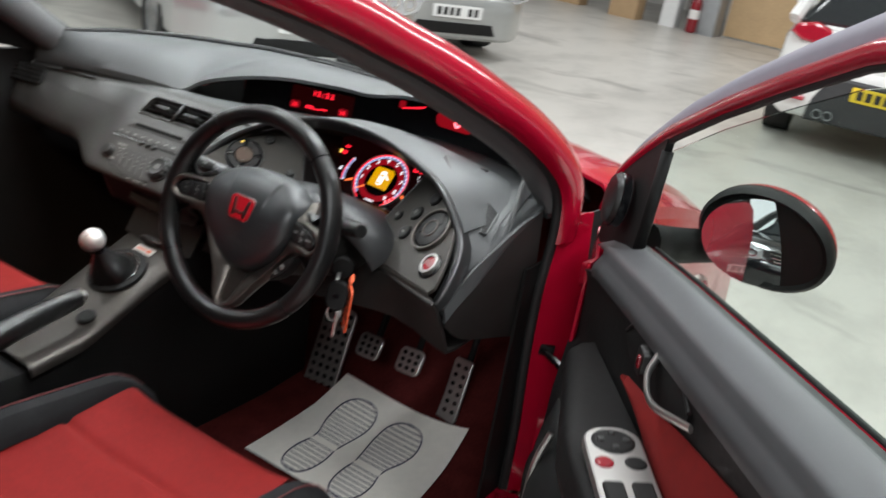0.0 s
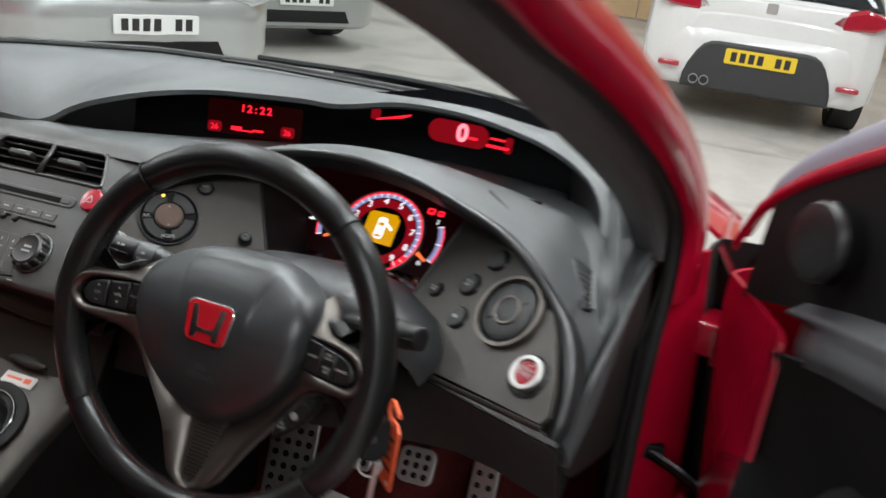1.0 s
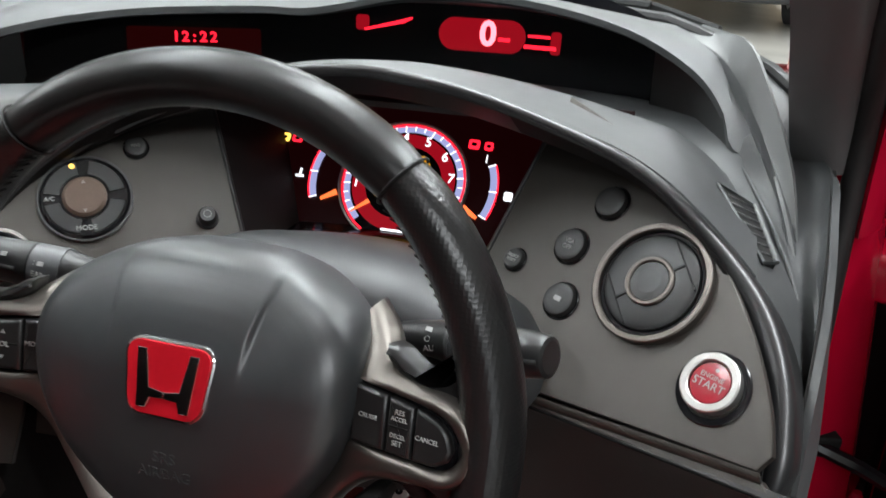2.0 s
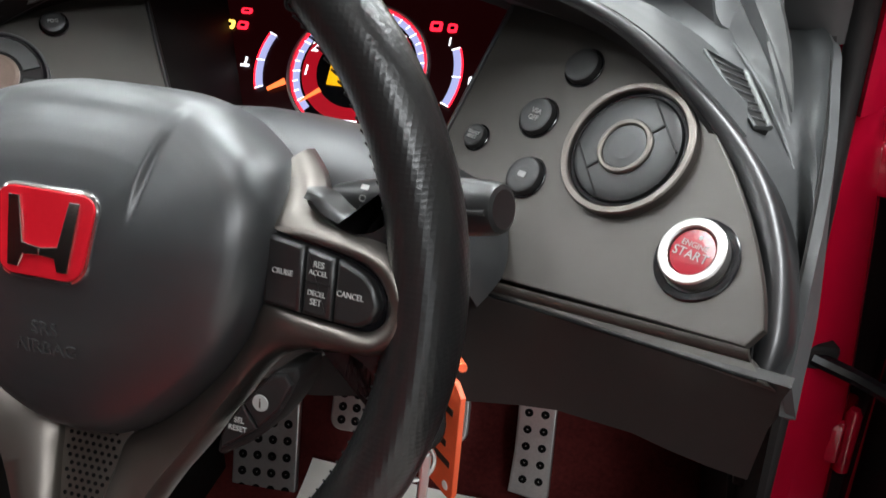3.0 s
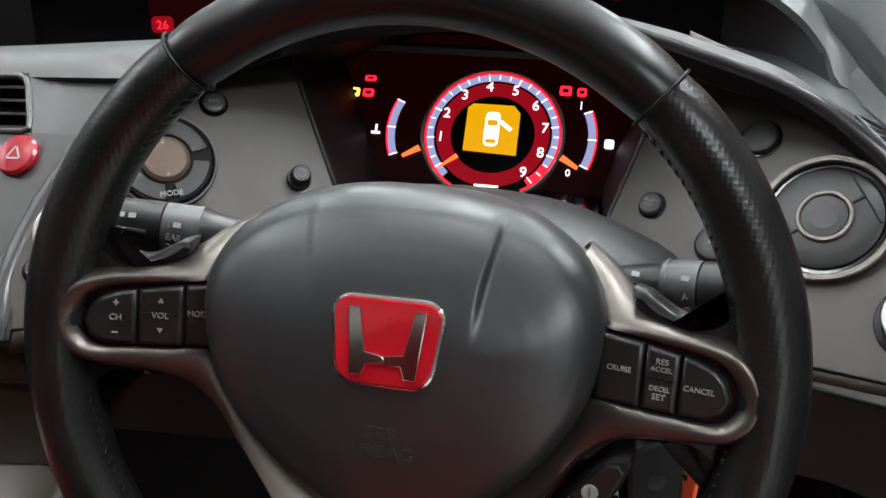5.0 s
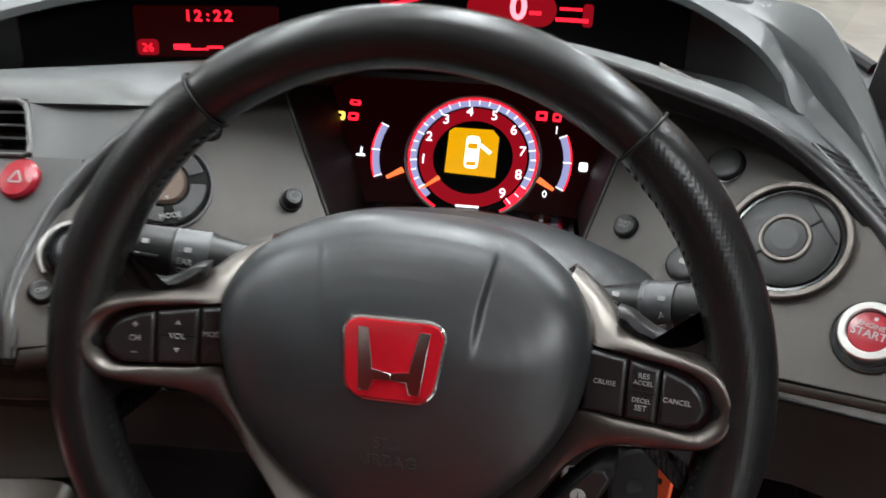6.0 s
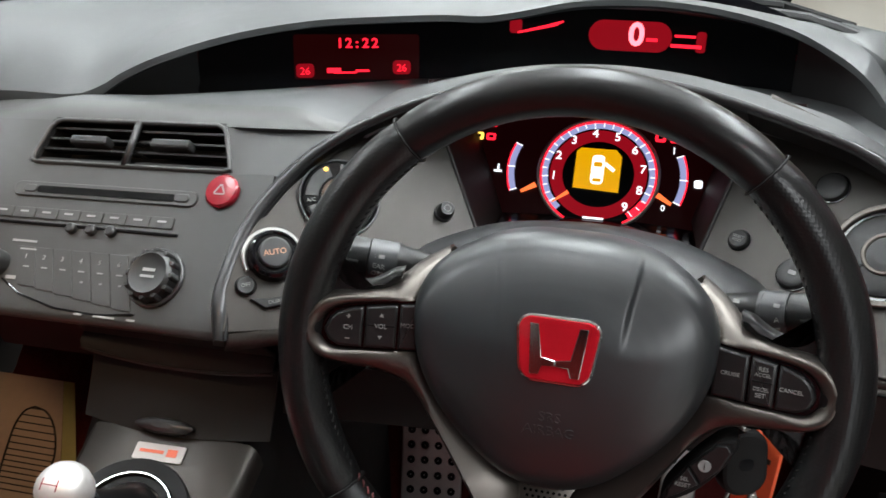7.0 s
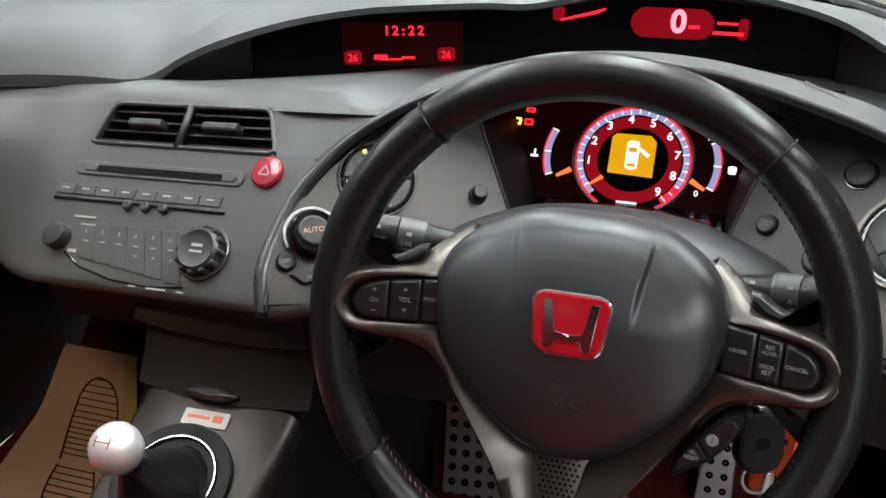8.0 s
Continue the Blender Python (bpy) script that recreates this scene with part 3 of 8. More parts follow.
        for sx in (-1, 1):
            lens = [(0.40, 0.845), (0.52, 0.81), (0.74, 0.83), (0.83, 0.88), (0.80, 0.95), (0.66, 0.985), (0.48, 0.93)]
            part("tail_lamp", prism(at(F, 0, 0, -0.14), [(sx * a, b) for a, b in lens], 0, 0.155, 0.025), TAILRED, t, "dark red tail lamp")
            part("reflector", prism(at(F, sx * 0.66, 0.40, -0.02), rrect(0.16, 0.035, 0.012), 0, 0.07, 0.005), TAILRED, t)
        for k in (0, 1):
            part("exhaust_pipe", ring(at(F, -0.455 + 0.08 * k, 0.315, 0.05), 0.030, 0.037, -0.05, 0.05, 20), STEEL, t)
        part("maker_badge", prism(at(F, 0, 0.90, 0), rrect(0.080, 0.080, 0.015), 0, 0.022, 0.004), SATIN, t, "plain silver badge")
        pf = at(F, 0, 0.52, 0.07)
    else:
        part("bumper", sheet([[Vector((x, -0.075 + d + 0.26 * max(0.0, (abs(x) - 0.5) / 0.38) ** 2, z)) for x in np.linspace(-0.88, 0.88, 25)] for z, d in ((0.19, 0.06), (0.22, 0.02), (0.30, 0.0), (0.40, 0.008), (0.44, 0.0), (0.52, 0.0), (0.575, 0.02), (0.60, 0.06))], 0.02), paint, t)
        part("lower_grille", prism(at(F, 0, 0, 0.062), [(-0.45, 0.25), (0.45, 0.25), (0.40, 0.35), (-0.40, 0.35)], 0, 0.018, 0.006), BLACK, t)
        part("grille", prism(at(F, 0, 0, -0.04), [(-0.36, 0.58), (0.36, 0.58), (0.44, 0.74), (-0.44, 0.74)], 0, 0.07, 0.012), BLACK, t)
        for k in range(3):
            part("grille_bar", box(at(F, 0, 0.615 + 0.045 * k, 0.036), 0.74 + 0.05 * k, 0.016, 0.016, 0.005), CHROME, t)
        part("maker_badge", ring(at(F, 0, 0.66, 0.03), 0.055, 0.075, 0, 0.03, 28), CHROME, t, "plain chrome ring badge")
        for sx in (-1, 1):
            lens = [(0.47, 0.58), (0.66, 0.55), (0.80, 0.60), (0.85, 0.72), (0.70, 0.76), (0.50, 0.72)]
            lamp = part("headlamp", prism(at(F, 0, 0, -0.16), [(sx * a, b) for a, b in lens], 0, 0.19, 0.03), LENS, t, "clear headlamp lens")
            for k in (0, 1):
                part("bulb_ring", ring(at(F, sx * (0.58 + 0.13 * k), 0.655, 0.02), 0.03, 0.05, 0, 0.02, 20), CHROME, lamp)
            part("fog_lamp", lathe(at(F, sx * 0.62, 0.32, -0.035), [(0.05, 0), (0.05, 0.014), (0.04, 0.018)], 20), LENS, t)
        pf = at(F, 0, 0.45, 0.085)
    if plate:
        pl = part("number_plate", prism(pf, rrect(0.52, 0.112, 0.012), 0, 0.012, 0.002), plate, t)
        for k in range(7):
            if k != 4:
                part("plate_bar", box(at(pf, -0.195 + 0.065 * k, 0, 0.0135), 0.042, 0.07, 0.004, 0.001), PLATEBAR, pl)
    for sx in (-1, 1):
        my = 2.75 if not front else 1.35
        part("door_mirror", lathe(Matrix.Translation((sx * (w + 0.10), my, 1.0)) @ Matrix.Scale(0.7, 4, (0, 1, 0)) @ Matrix.Scale(0.7, 4, (0, 0, 1)), [(0.02, -0.1), (0.1, -0.06), (0.12, 0), (0.09, 0.07), (0.02, 0.1)], 14), paint, t)
    PLACE.pop()
    return t


car((0.26, 6.62), 6, WHITEPAINT, "white hatchback parked with its tail towards the red car", plate=YPLATE, wide=1.80, name="white_hatchback")
car((-3.07, 3.76), 62, SILVERPAINT, "silver saloon parked nose-on beyond the windscreen", True, WPLATE, name="silver_saloon")
car((-3.43, 6.14), 62, GREYPAINT, "pale grey car parked behind the silver saloon", True, WPLATE, name="grey_car")
car((-2.9, -1.0), 80, PAINT, "red hatchback parked alongside the passenger side", True, None, name="red_hatchback")
car((2.47, -2.02), 215.6, DARKPAINT, "black hatchback parked behind, seen in the door mirror", True, WPLATE, name="black_hatchback")
PLACE.pop()


# ---- the red car: dashboard ----
N_R, U_R = Vector((-0.66, -1, 1)), Vector((1, -0.66, 0))      # driver's panel, door side
N_L, U_L = Vector((0.66, -1, 1)), Vector((1, 0.66, 0))        # driver's panel, centre side
N_C, U_C = Vector((-0.15, -1, 1)), Vector((1, -0.085, 0.065))  # centre stack
N_D, U_D = Vector((0, -1, 0.9)), Vector((1, 0, 0))             # instrument face


def wing_r(x, z):
    return Vector((x, 0.309 - 0.66 * (x - 0.14) + z - 0.92, z))


def wing_l(x, z):
    return Vector((x, 0.309 + 0.66 * (x + 0.14) + z - 0.92, z))


def stack(a, b, h=0.0):
    z = b + 0.065 * (a + 0.47)
    return Vector((a, 0.225 - 0.15 * (a + 0.36) + z - 0.92, z)) + N_C.normalized() * h


def dial_at(x, z):
    return Vector((x, 0.42 + 0.9 * (z - 0.908), z))


def FR(x, z):
    return basis(wing_r(x, z), U_R, N_R)


def FL(x, z):
    return basis(wing_l(x, z), U_L, N_L)


def FC(a, b):
    return basis(stack(a, b), U_C, N_C)


def FD(x, z):
    return basis(dial_at(x, z), U_D, N_D)


dash = thing("dashboard", (-0.37, 0.60, 0.25), "grey moulded two-tier car dashboard with red lit displays", "dashboard")

# upper pad: from the lip over the displays to the foot of the windscreen
LIP = [(-1.10, 0.350, 0.925), (-0.95, 0.365, 0.938), (-0.80, 0.385, 0.946), (-0.70, 0.400, 0.949), (-0.622, 0.411, 0.950), (-0.56, 0.402, 0.985), (-0.50, 0.405, 1.012), (-0.43, 0.45, 1.032), (-0.354, 0.49, 1.043), (-0.278, 0.50, 1.050), (-0.20, 0.52, 1.053), (-0.155, 0.53, 1.052), (-0.11, 0.53, 1.060), (-0.05, 0.53, 1.074), (0.01, 0.53, 1.079), (0.07, 0.53, 1.078), (0.13, 0.535, 1.069), (0.19, 0.545, 1.052), (0.235, 0.55, 1.030), (0.27, 0.535, 1.008), (0.292, 0.508, 0.983), (0.304, 0.478, 0.957), (0.34, 0.46, 0.952), (0.385, 0.44, 0.95)]
FOOT = [(-1.10, 0.30, 1.00), (-0.95, 0.50, 1.025), (-0.83, 0.58, 1.035), (-0.62, 0.70, 1.042), (-0.40, 0.75, 1.045), (-0.13, 0.75, 1.048), (0.05, 0.745, 1.048), (0.235, 0.66, 1.043), (0.33, 0.56, 1.02), (0.385, 0.46, 0.99)]
lip = glide(LIP, 70)
rows = [[], [], [], [], [], [], []]
for q in lip:
    fy, fz = table(FOOT, q.x)
    fy = max(fy, q.y + 0.03)
    full = max(0.0, min(1.0, (-0.60 - q.x) / 0.15))
    rise = 0.012 + 0.030 * full
    hump = max(0.0, q.z - 1.053)
    for k, u in enumerate((0.0, 0.012, 0.06, 0.22, 0.5, 0.8, 1.0)):
        z = q.z + (fz - q.z) * (u ** (0.6 if full else 0.8)) + rise * math.sin(math.pi * u ** 0.7) * (0.5 + 0.5 * (1 - u)) - hump * u * 0.2
        if u == 0.0:
            z -= 0.006
        rows[k].append(Vector((q.x, q.y + (fy - q.y) * u - (0.004 if u == 0.012 else 0), z)))
part("upper_pad", sheet(rows, 0.012), DASH, dash)
part("windscreen_seal", sweep([Vector((x, *table(FOOT, x))) + Vector((0, 0.004, 0.004)) for x in np.linspace(-1.05, 0.37, 40)], 0.007, 8), RUBBER, dash)
part("demister_slot", sheet([[Vector((x, table(FOOT, x)[0] - d, table(FOOT, x)[1] + 0.012)) for x in np.linspace(-0.46, -0.02, 18)] for d in (0.045, 0.058)], -0.004), BLACK, dash)


def display_y(x, z):
    return 0.662 - 0.40 * (x - 0.03) ** 2 + 0.2 * (z - 0.98)


def shelf_z(x):
    return table([(-0.66, 0.918), (-0.54, 0.922), (-0.43, 0.934), (-0.34, 0.943), (-0.26, 0.950), (0.0, 0.965), (0.2, 0.962), (0.32, 0.950)], x)[0]


def brow_rise(x):
    """How far the brow over the air outlets stands up: it fades towards the instruments."""
    k = max(0.0, min(1.0, (x + 0.315) / 0.07))
    return 1 - k * k * (3 - 2 * k)


def lip_top(x, v):
    """Height between the shelf and the lip over the displays."""
    return 0.90 + (table(LIP, x)[1] + 0.002 - 0.90) * v


xs = np.linspace(-0.53, 0.215, 26)
part("display_panel", sheet([[Vector((x, display_y(x, lip_top(x, v)), lip_top(x, v))) for x in xs] for v in (0, 0.25, 0.5, 0.75, 1.0)], 0.004), SMOKE, dash, "dark glossy display strip")
cheek = []
for u in np.linspace(0, 1, 8):
    x = -0.622 + (0.622 - 0.528) * u
    cheek.append([Vector((x, 0.405 + (display_y(-0.528, 0.95) - 0.405) * u ** 0.8, lip_top(x, v))) for v in (0, 0.4, 0.7, 1.0)])
part("display_cheek", sheet(cheek, 0.004), CHEEK, dash)
cheek = []
for u in np.linspace(0, 1, 8):
    x = 0.215 + (0.306 - 0.215) * u
    y0 = display_y(0.215, 0.98)
    cheek.append([Vector((x, y0 + (0.475 - y0) * u ** 1.2, lip_top(x, v))) for v in (0, 0.4, 0.7, 1.0)])
part("display_cheek", sheet(cheek, 0.004), CHEEK, dash)
ARCH = [(-0.301, 0.112, 0.831), (-0.304, 0.128, 0.846), (-0.308, 0.150, 0.866), (-0.303, 0.185, 0.897), (-0.287, 0.215, 0.930), (-0.256, 0.245, 0.964), (-0.205, 0.268, 0.994), (-0.14, 0.280, 1.020), (-0.07, 0.283, 1.038), (0.0, 0.284, 1.045), (0.05, 0.285, 1.041), (0.094, 0.287, 1.033), (0.16, 0.280, 1.016), (0.224, 0.262, 0.997), (0.274, 0.240, 0.966), (0.311, 0.216, 0.927), (0.331, 0.178, 0.888), (0.335, 0.146, 0.854), (0.334, 0.128, 0.834)]
arch = glide(ARCH, 90)
arch_left = [q for q in arch if q.x < 0.0 and q.z > 0.905]
def smooth(x, a, b):
    k = max(0.0, min(1.0, (x - a) / (b - a)))
    return k * k * (3 - 2 * k)


PASS = [(0.764, 0.42), (0.772, 0.335), (0.784, 0.288), (0.80, 0.268), (0.82, 0.265), (0.845, 0.275), (0.87, 0.290), (0.90, 0.320), (0.92, 0.352), (0.938, 0.385), (0.946, 0.405)]
# rows of the fascia: height on the centre panel, setback there, drop from the seam or height on the passenger side
FTOP = [(0.9790, 0.030, 0.0), (0.9787, 0.020, 0.002), (0.9775, 0.011, 0.005), (0.9750, 0.0045, 0.009), (0.9715, 0.0012, 0.013), (0.9675, 0.0, 0.018)]
FMID = [(0.9600, 0.0, 0.924), (0.950, 0.0, 0.915), (0.940, 0.0, 0.905), (0.9315, 0.0, 0.896)]
FLOW = [(0.9315, 0.0, 0.896), (0.92, 0.0, 0.885), (0.905, 0.0, 0.870), (0.88, 0.0, 0.850), (0.868, 0.0, 0.842), (0.856, 0.0, 0.834), (0.844, 0.0, 0.826), (0.834, 0.0, 0.818), (0.826, 0.0, 0.810), (0.819, 0.0004, 0.802), (0.8140, 0.0030, 0.795), (0.8095, 0.009, 0.788), (0.8060, 0.017, 0.781), (0.8035, 0.030, 0.774), (0.802, 0.055, 0.766)]


def fascia(x, row, top):
    """Front of the dash from the passenger's end to the centre panel, one skin."""
    b, dy, pz = row
    ly, lz = table([q for q in LIP if q[0] < -0.55], min(x, -0.622))
    z1 = lz - pz if top else pz
    y1 = ly if top and pz == 0 else table(PASS, min(z1, 0.946))[0]
    y1 += 0.10 * max(0.0, -0.92 - x)
    bb = 0.9675 + (b - 0.9675) * brow_rise(x) if top else b
    c = stack(x, bb) + Vector((0, dy, 0))
    w = smooth(x, -0.86, -0.60) if not top or pz > 0.012 else smooth(x, -0.86 + (0.012 - pz) * 12, -0.58)
    return Vector((x, y1 + (c.y - y1) * w, z1 + (c.z - z1) * w))


# shelf under the displays
rows = []
for v in np.linspace(0, 1, 8):
    r = []
    for x in np.linspace(-0.715, 0.215, 48):
        y1, z1 = display_y(max(-0.53, min(0.215, x)), 0.95) + 0.01, shelf_z(x)
        if x < -0.622:
            ly, lz = table([q for q in LIP if q[0] < -0.55], x)
            y1, z1 = ly + 0.02, lz - 0.006
        brow = fascia(x, FTOP[0], True) + Vector((0, 0.0, -0.0006))
        if x < -0.622:
            y1 = max(y1, brow.y + 0.006)
        if x < -0.15:
            ay, az = table([(q.x, q.y, q.z) for q in arch_left], x)
            k = max(0.0, min(1.0, (x + 0.252) / 0.025))
            y0, z0 = brow.y + (ay + 0.012 - brow.y) * k, brow.z + (az - 0.004 - brow.z) * k
        else:
            y0, z0 = 0.46, 0.978 - 0.030 * smooth(x, 0.08, 0.20)
        r.append(Vector((x, y0 + (y1 - y0) * v, z0 + (z1 - z0) * v ** 1.5)))
    rows.append(r)
part("shelf", sheet(rows, 0.006), DASH, dash)

# arch over the instruments
MID = Vector((0.0, 0.2, 0.86))
prof = []
for i, q in enumerate(arch):
    t = (arch[min(i + 1, 89)] - arch[max(i - 1, 0)]).normalized()
    face = Vector((-0.66 * max(-1, min(1, q.x / 0.2)), -1, 1)).normalized()
    outw = face.cross(t).normalized()
    if outw.dot(q - MID) < 0:
        outw = -outw
    wid = 0.0075 + 0.0085 * (1 - smooth(q.z, 0.90, 0.975)) * (1 if q.x > 0 else 0.7)
    low = max(0.0, (q.z - 0.95) / 0.09)
    prof.append((q, outw, face, wid, min(1, low)))
rows = []
for i, (q, o, f, w, l) in enumerate(prof):
    e = min(1.0, (i + 0.5) / 7, (89.5 - i) / 5)
    w = w * (0.45 + 0.55 * e)
    r = [q - f * 0.030]
    for k in range(13):
        a = math.pi * (1 - k / 12)
        r.append(q + o * (w * 0.5 + 0.0015 + (w * 0.5 + 0.0015) * math.cos(a)) + f * (0.0105 * (0.4 + 0.6 * e) * math.sin(a) ** 0.8 - 0.007))
    r.append(q + o * (w + 0.003) - f * 0.030)
    rows.append(r)
part("arch_trim", sheet_closed(rows), TRIM, dash, "satin graphite trim arch", sharp=75)
# black strips put in the shade on the inner face of the trim
for keep in (lambda x: x < -0.14, lambda x: x > 0.12):
    side = [p for p in prof if keep(p[0].x)]
    part("arch_shade_band", sheet([[q + o * a + f * h for q, o, f, w, l in side] for a, h in ((0.0016, 0.0012), (-0.0008, 0.0), (-0.0014, -0.012), (-0.0014, -0.026))], 0.0015), BLACK, dash, "black band for the shade inside the arch")
top = [p for p in prof if p[0].z > 0.935]
rows = []
for v in np.linspace(0, 1, 9):
    r = []
    for q, o, f, w, l in top:
        a = q + o * (w + 0.001) - f * 0.010
        b = Vector((a.x * 1.03, 0.60 if abs(a.x) < 0.24 else 0.60 - (abs(a.x) - 0.24) * 1.6, 0.950 - 0.012 * min(1.0, max(0.0, (a.x - 0.15) / 0.1))))
        c = a.lerp(b, v)
        c.z += 0.020 * math.sin(math.pi * v) * l
        r.append(c)
    rows.append(r)
part("arch_hood", sheet(rows, 0.004), DASH, dash)
rows = []
for v in np.linspace(0, 1, 6):
    rows.append([(q - f * 0.003).lerp(Vector((q.x * 0.82, 0.50, 0.99 - 0.1 * (1 - l))), v) for q, o, f, w, l in top])
part("hood_lining", sheet(rows, 0.002), BLACK, dash)

# driver's panels either side of the instruments
edge_r = [(q.x + 0.004, q.z) for q in arch if q.x > 0.15 and q.z > 0.862]
poly = [(0.158, 1.004), (0.147, 0.985), (0.114, 0.902), (0.092, 0.85), (0.088, 0.820), (0.15, 0.832), (0.25, 0.846), (0.330, 0.857)] + edge_r[::-1]
F0 = FR(0.2, 0.9)


def flat(F, pts, fn):
    G = F.inverted()
    return [Vector((G @ fn(a, b)).xy) for a, b in pts]


panel_r = part("driver_panel", prism(F0, flat(F0, poly, wing_r), -0.006, 0.0, 0.001), WING, dash, "graphite panel with vent and start button")


def panel_roll(fn, n, x0, x1, z0, z1, r):
    """Rounded lower edge of a driver's panel."""
    down, n = Vector((0, -1, -1)).normalized(), n.normalized()
    return sheet([[fn(x0 + (x1 - x0) * u, z0 + (z1 - z0) * u) + down * (r * math.sin(a)) + n * (r * math.cos(a) - r) for u in np.linspace(0, 1, 14)] for a in np.linspace(0, 1.45, 8)], 0.002)


part("panel_roll", panel_roll(wing_r, N_R, 0.088, 0.332, 0.8202, 0.8570, 0.0065), WING, dash)
part("panel_groove", sweep([wing_r(x, 0.8160 + 0.1250 * (x - 0.088)) - N_R.normalized() * 0.0042 for x in np.linspace(0.09, 0.336, 8)], 0.0011, 6), HOLE, dash)
low_r = [(0.088, 0.8175), (0.16, 0.830), (0.25, 0.843), (0.332, 0.8545), (0.343, 0.8470), (0.25, 0.8365), (0.16, 0.8245), (0.088, 0.812)]
part("panel_step", prism(F0, flat(F0, low_r, wing_r), -0.014, -0.0045, 0.002), WING, dash)
F1 = FL(-0.2, 0.9)
poly = [(-0.176, 0.990), (-0.168, 0.983), (-0.110, 0.885), (-0.096, 0.85), (-0.09, 0.825), (-0.20, 0.825), (-0.304, 0.836)] + [(q.x - 0.004, q.z) for q in arch if q.x < -0.17 and q.z > 0.836]
part("panel_roll", panel_roll(wing_l, N_L, -0.300, -0.095, 0.8345, 0.8250, 0.014), WING, dash)
panel_l = part("driver_panel", prism(F1, flat(F1, poly, wing_l), -0.006, 0.0, 0.001), WING, dash, "graphite panel with climate dials")


def push_button(F, r, parent, words="", size=0.004, mat=BUTTON, name="push_button"):
    b = part(name, join(lathe(F, [(r * 0.98, -0.002), (r * 0.98, 0.004), (r * 0.93, 0.0055), (r * 0.80, 0.0062), (r * 0.4, 0.0058)], 28)), mat, parent)
    part("bezel", ring(F, r * 1.0, r * 1.13, -0.002, 0.0015, 32), BLACKG, b)
    for k, word in enumerate(words.split("/")):
        if word:
            lettering("marking", at(F, 0, (len(words.split("/")) - 1) * size * 0.5 - k * size, 0.0062), word, size, MARK, b)
    return b


push_button(FR(0.212, 0.957), 0.0135, panel_r)
b = push_button(FR(0.185, 0.923), 0.0140, panel_r, "VSA/OFF", 0.0052)
push_button(FR(0.139, 0.901), 0.0095, panel_r, "SELECT/RESET", 0.0036)
b = push_button(FR(0.184, 0.890), 0.0140, panel_r)
part("wash_symbol", prism(at(FR(0.184, 0.890), 0, 0, 0.0058), rrect(0.007, 0.004, 0.001), 0, 0.0008), MARK, b)

# round side air outlet
V = FR(0.252, 0.921) @ Matrix.Diagonal((0.93, 0.93, 1, 1))
vent = part("round_vent", lathe(V, [(0.048, -0.001), (0.048, 0.001), (0.046, 0.002)], 48), BLACKG, panel_r)
part("outer_ring", ring(V, 0.0445, 0.0500, -0.001, 0.0075, 56), TITAN, vent, "satin silver ring")
part("inner_step", ring(V, 0.0400, 0.0446, -0.001, 0.0035, 56), BLACKG, vent)
part("shutter_disc", lathe(V, [(0.0395, 0.0), (0.0395, 0.005), (0.036, 0.0065), (0.020, 0.0068)], 48), BUTTON, vent)
part("hub_ring", ring(V, 0.0165, 0.0205, 0.005, 0.0095, 40), TITAN, vent)
part("hub_cap", lathe(V, [(0.0165, 0.005), (0.016, 0.008), (0.010, 0.0087)], 32), BUTTON, vent)
for ang in (48, 228):
    part("tab", box(at(V, 0.0255 * math.cos(radians(ang)), 0.0255 * math.sin(radians(ang)), 0.0068, ang), 0.0105, 0.0020, 0.002, 0.0005), BLACK, vent)
    part("slit", box(at(V, 0.0305 * math.cos(radians(ang)), 0.0305 * math.sin(radians(ang)), 0.0064, ang + 90), 0.047, 0.0014, 0.0016, 0.0004), BLACK, vent)

# engine start button
S = FR(0.300, 0.885)
start = part("start_button", lathe(S, [(0.0146, 0.0), (0.0146, 0.0055), (0.0137, 0.0067), (0.008, 0.0072)], 36), REDBTN, panel_r, "red engine start button")
part("chrome_ring", ring(S, 0.0148, 0.0208, 0.0, 0.0090, 44), SATIN, start)
part("dish", ring(at(S, 0.001, -0.002), 0.0208, 0.0262, -0.001, 0.0016, 44), BLACKG, start)
lettering("word", at(S, 0, 0.0038, 0.0071), "ENGINE", 0.0050, MARK, start)
lettering("word", at(S, 0, -0.0022, 0.0071), "START", 0.0080, MARK, start)
part("status_dot", lathe(at(S, 0.001, 0.0092, 0.0065), [(0.0016, 0), (0.0014, 0.0008)], 12), MARK, start)

# climate controls
C1 = FL(-0.238, 0.922) @ Matrix.Diagonal((1.12, 1.12, 1, 1))
clim = part("climate_dial", lathe(C1, [(0.0335, -0.001), (0.0335, 0.004), (0.0315, 0.006)], 48), BLACKG, panel_l)
part("chrome_edge", ring(C1, 0.0335, 0.0355, -0.001, 0.0045, 52), TRIM, clim)
part("quadrant", ring(C1, 0.0185, 0.0300, 0.005, 0.0072, 12, 10, 80), SWITCH, clim)
part("quadrant", ring(C1, 0.0185, 0.0300, 0.005, 0.0072, 12, 100, 170), SWITCH, clim)
part("quadrant", ring(C1, 0.0185, 0.0300, 0.005, 0.0072, 12, 190, 260), SWITCH, clim)
part("quadrant", ring(C1, 0.0185, 0.0300, 0.005, 0.0072, 12, 280, 350), SWITCH, clim)
part("hub", lathe(C1, [(0.0165, 0.004), (0.0165, 0.008), (0.014, 0.0095)], 36), COPPER, clim, "copper-tinted hub")
part("indicator", lathe(at(C1, -0.008, 0.026, 0.0070), [(0.0022, 0), (0.0020, 0.001)], 12), YELLOW_LIT, clim, "lit amber indicator")
for a, b, wds in ((0, 0.0105, "^"), (0, -0.0115, "v")):
    lettering("arrow", at(C1, a, b, 0.0096), wds, 0.006, MARK, clim)
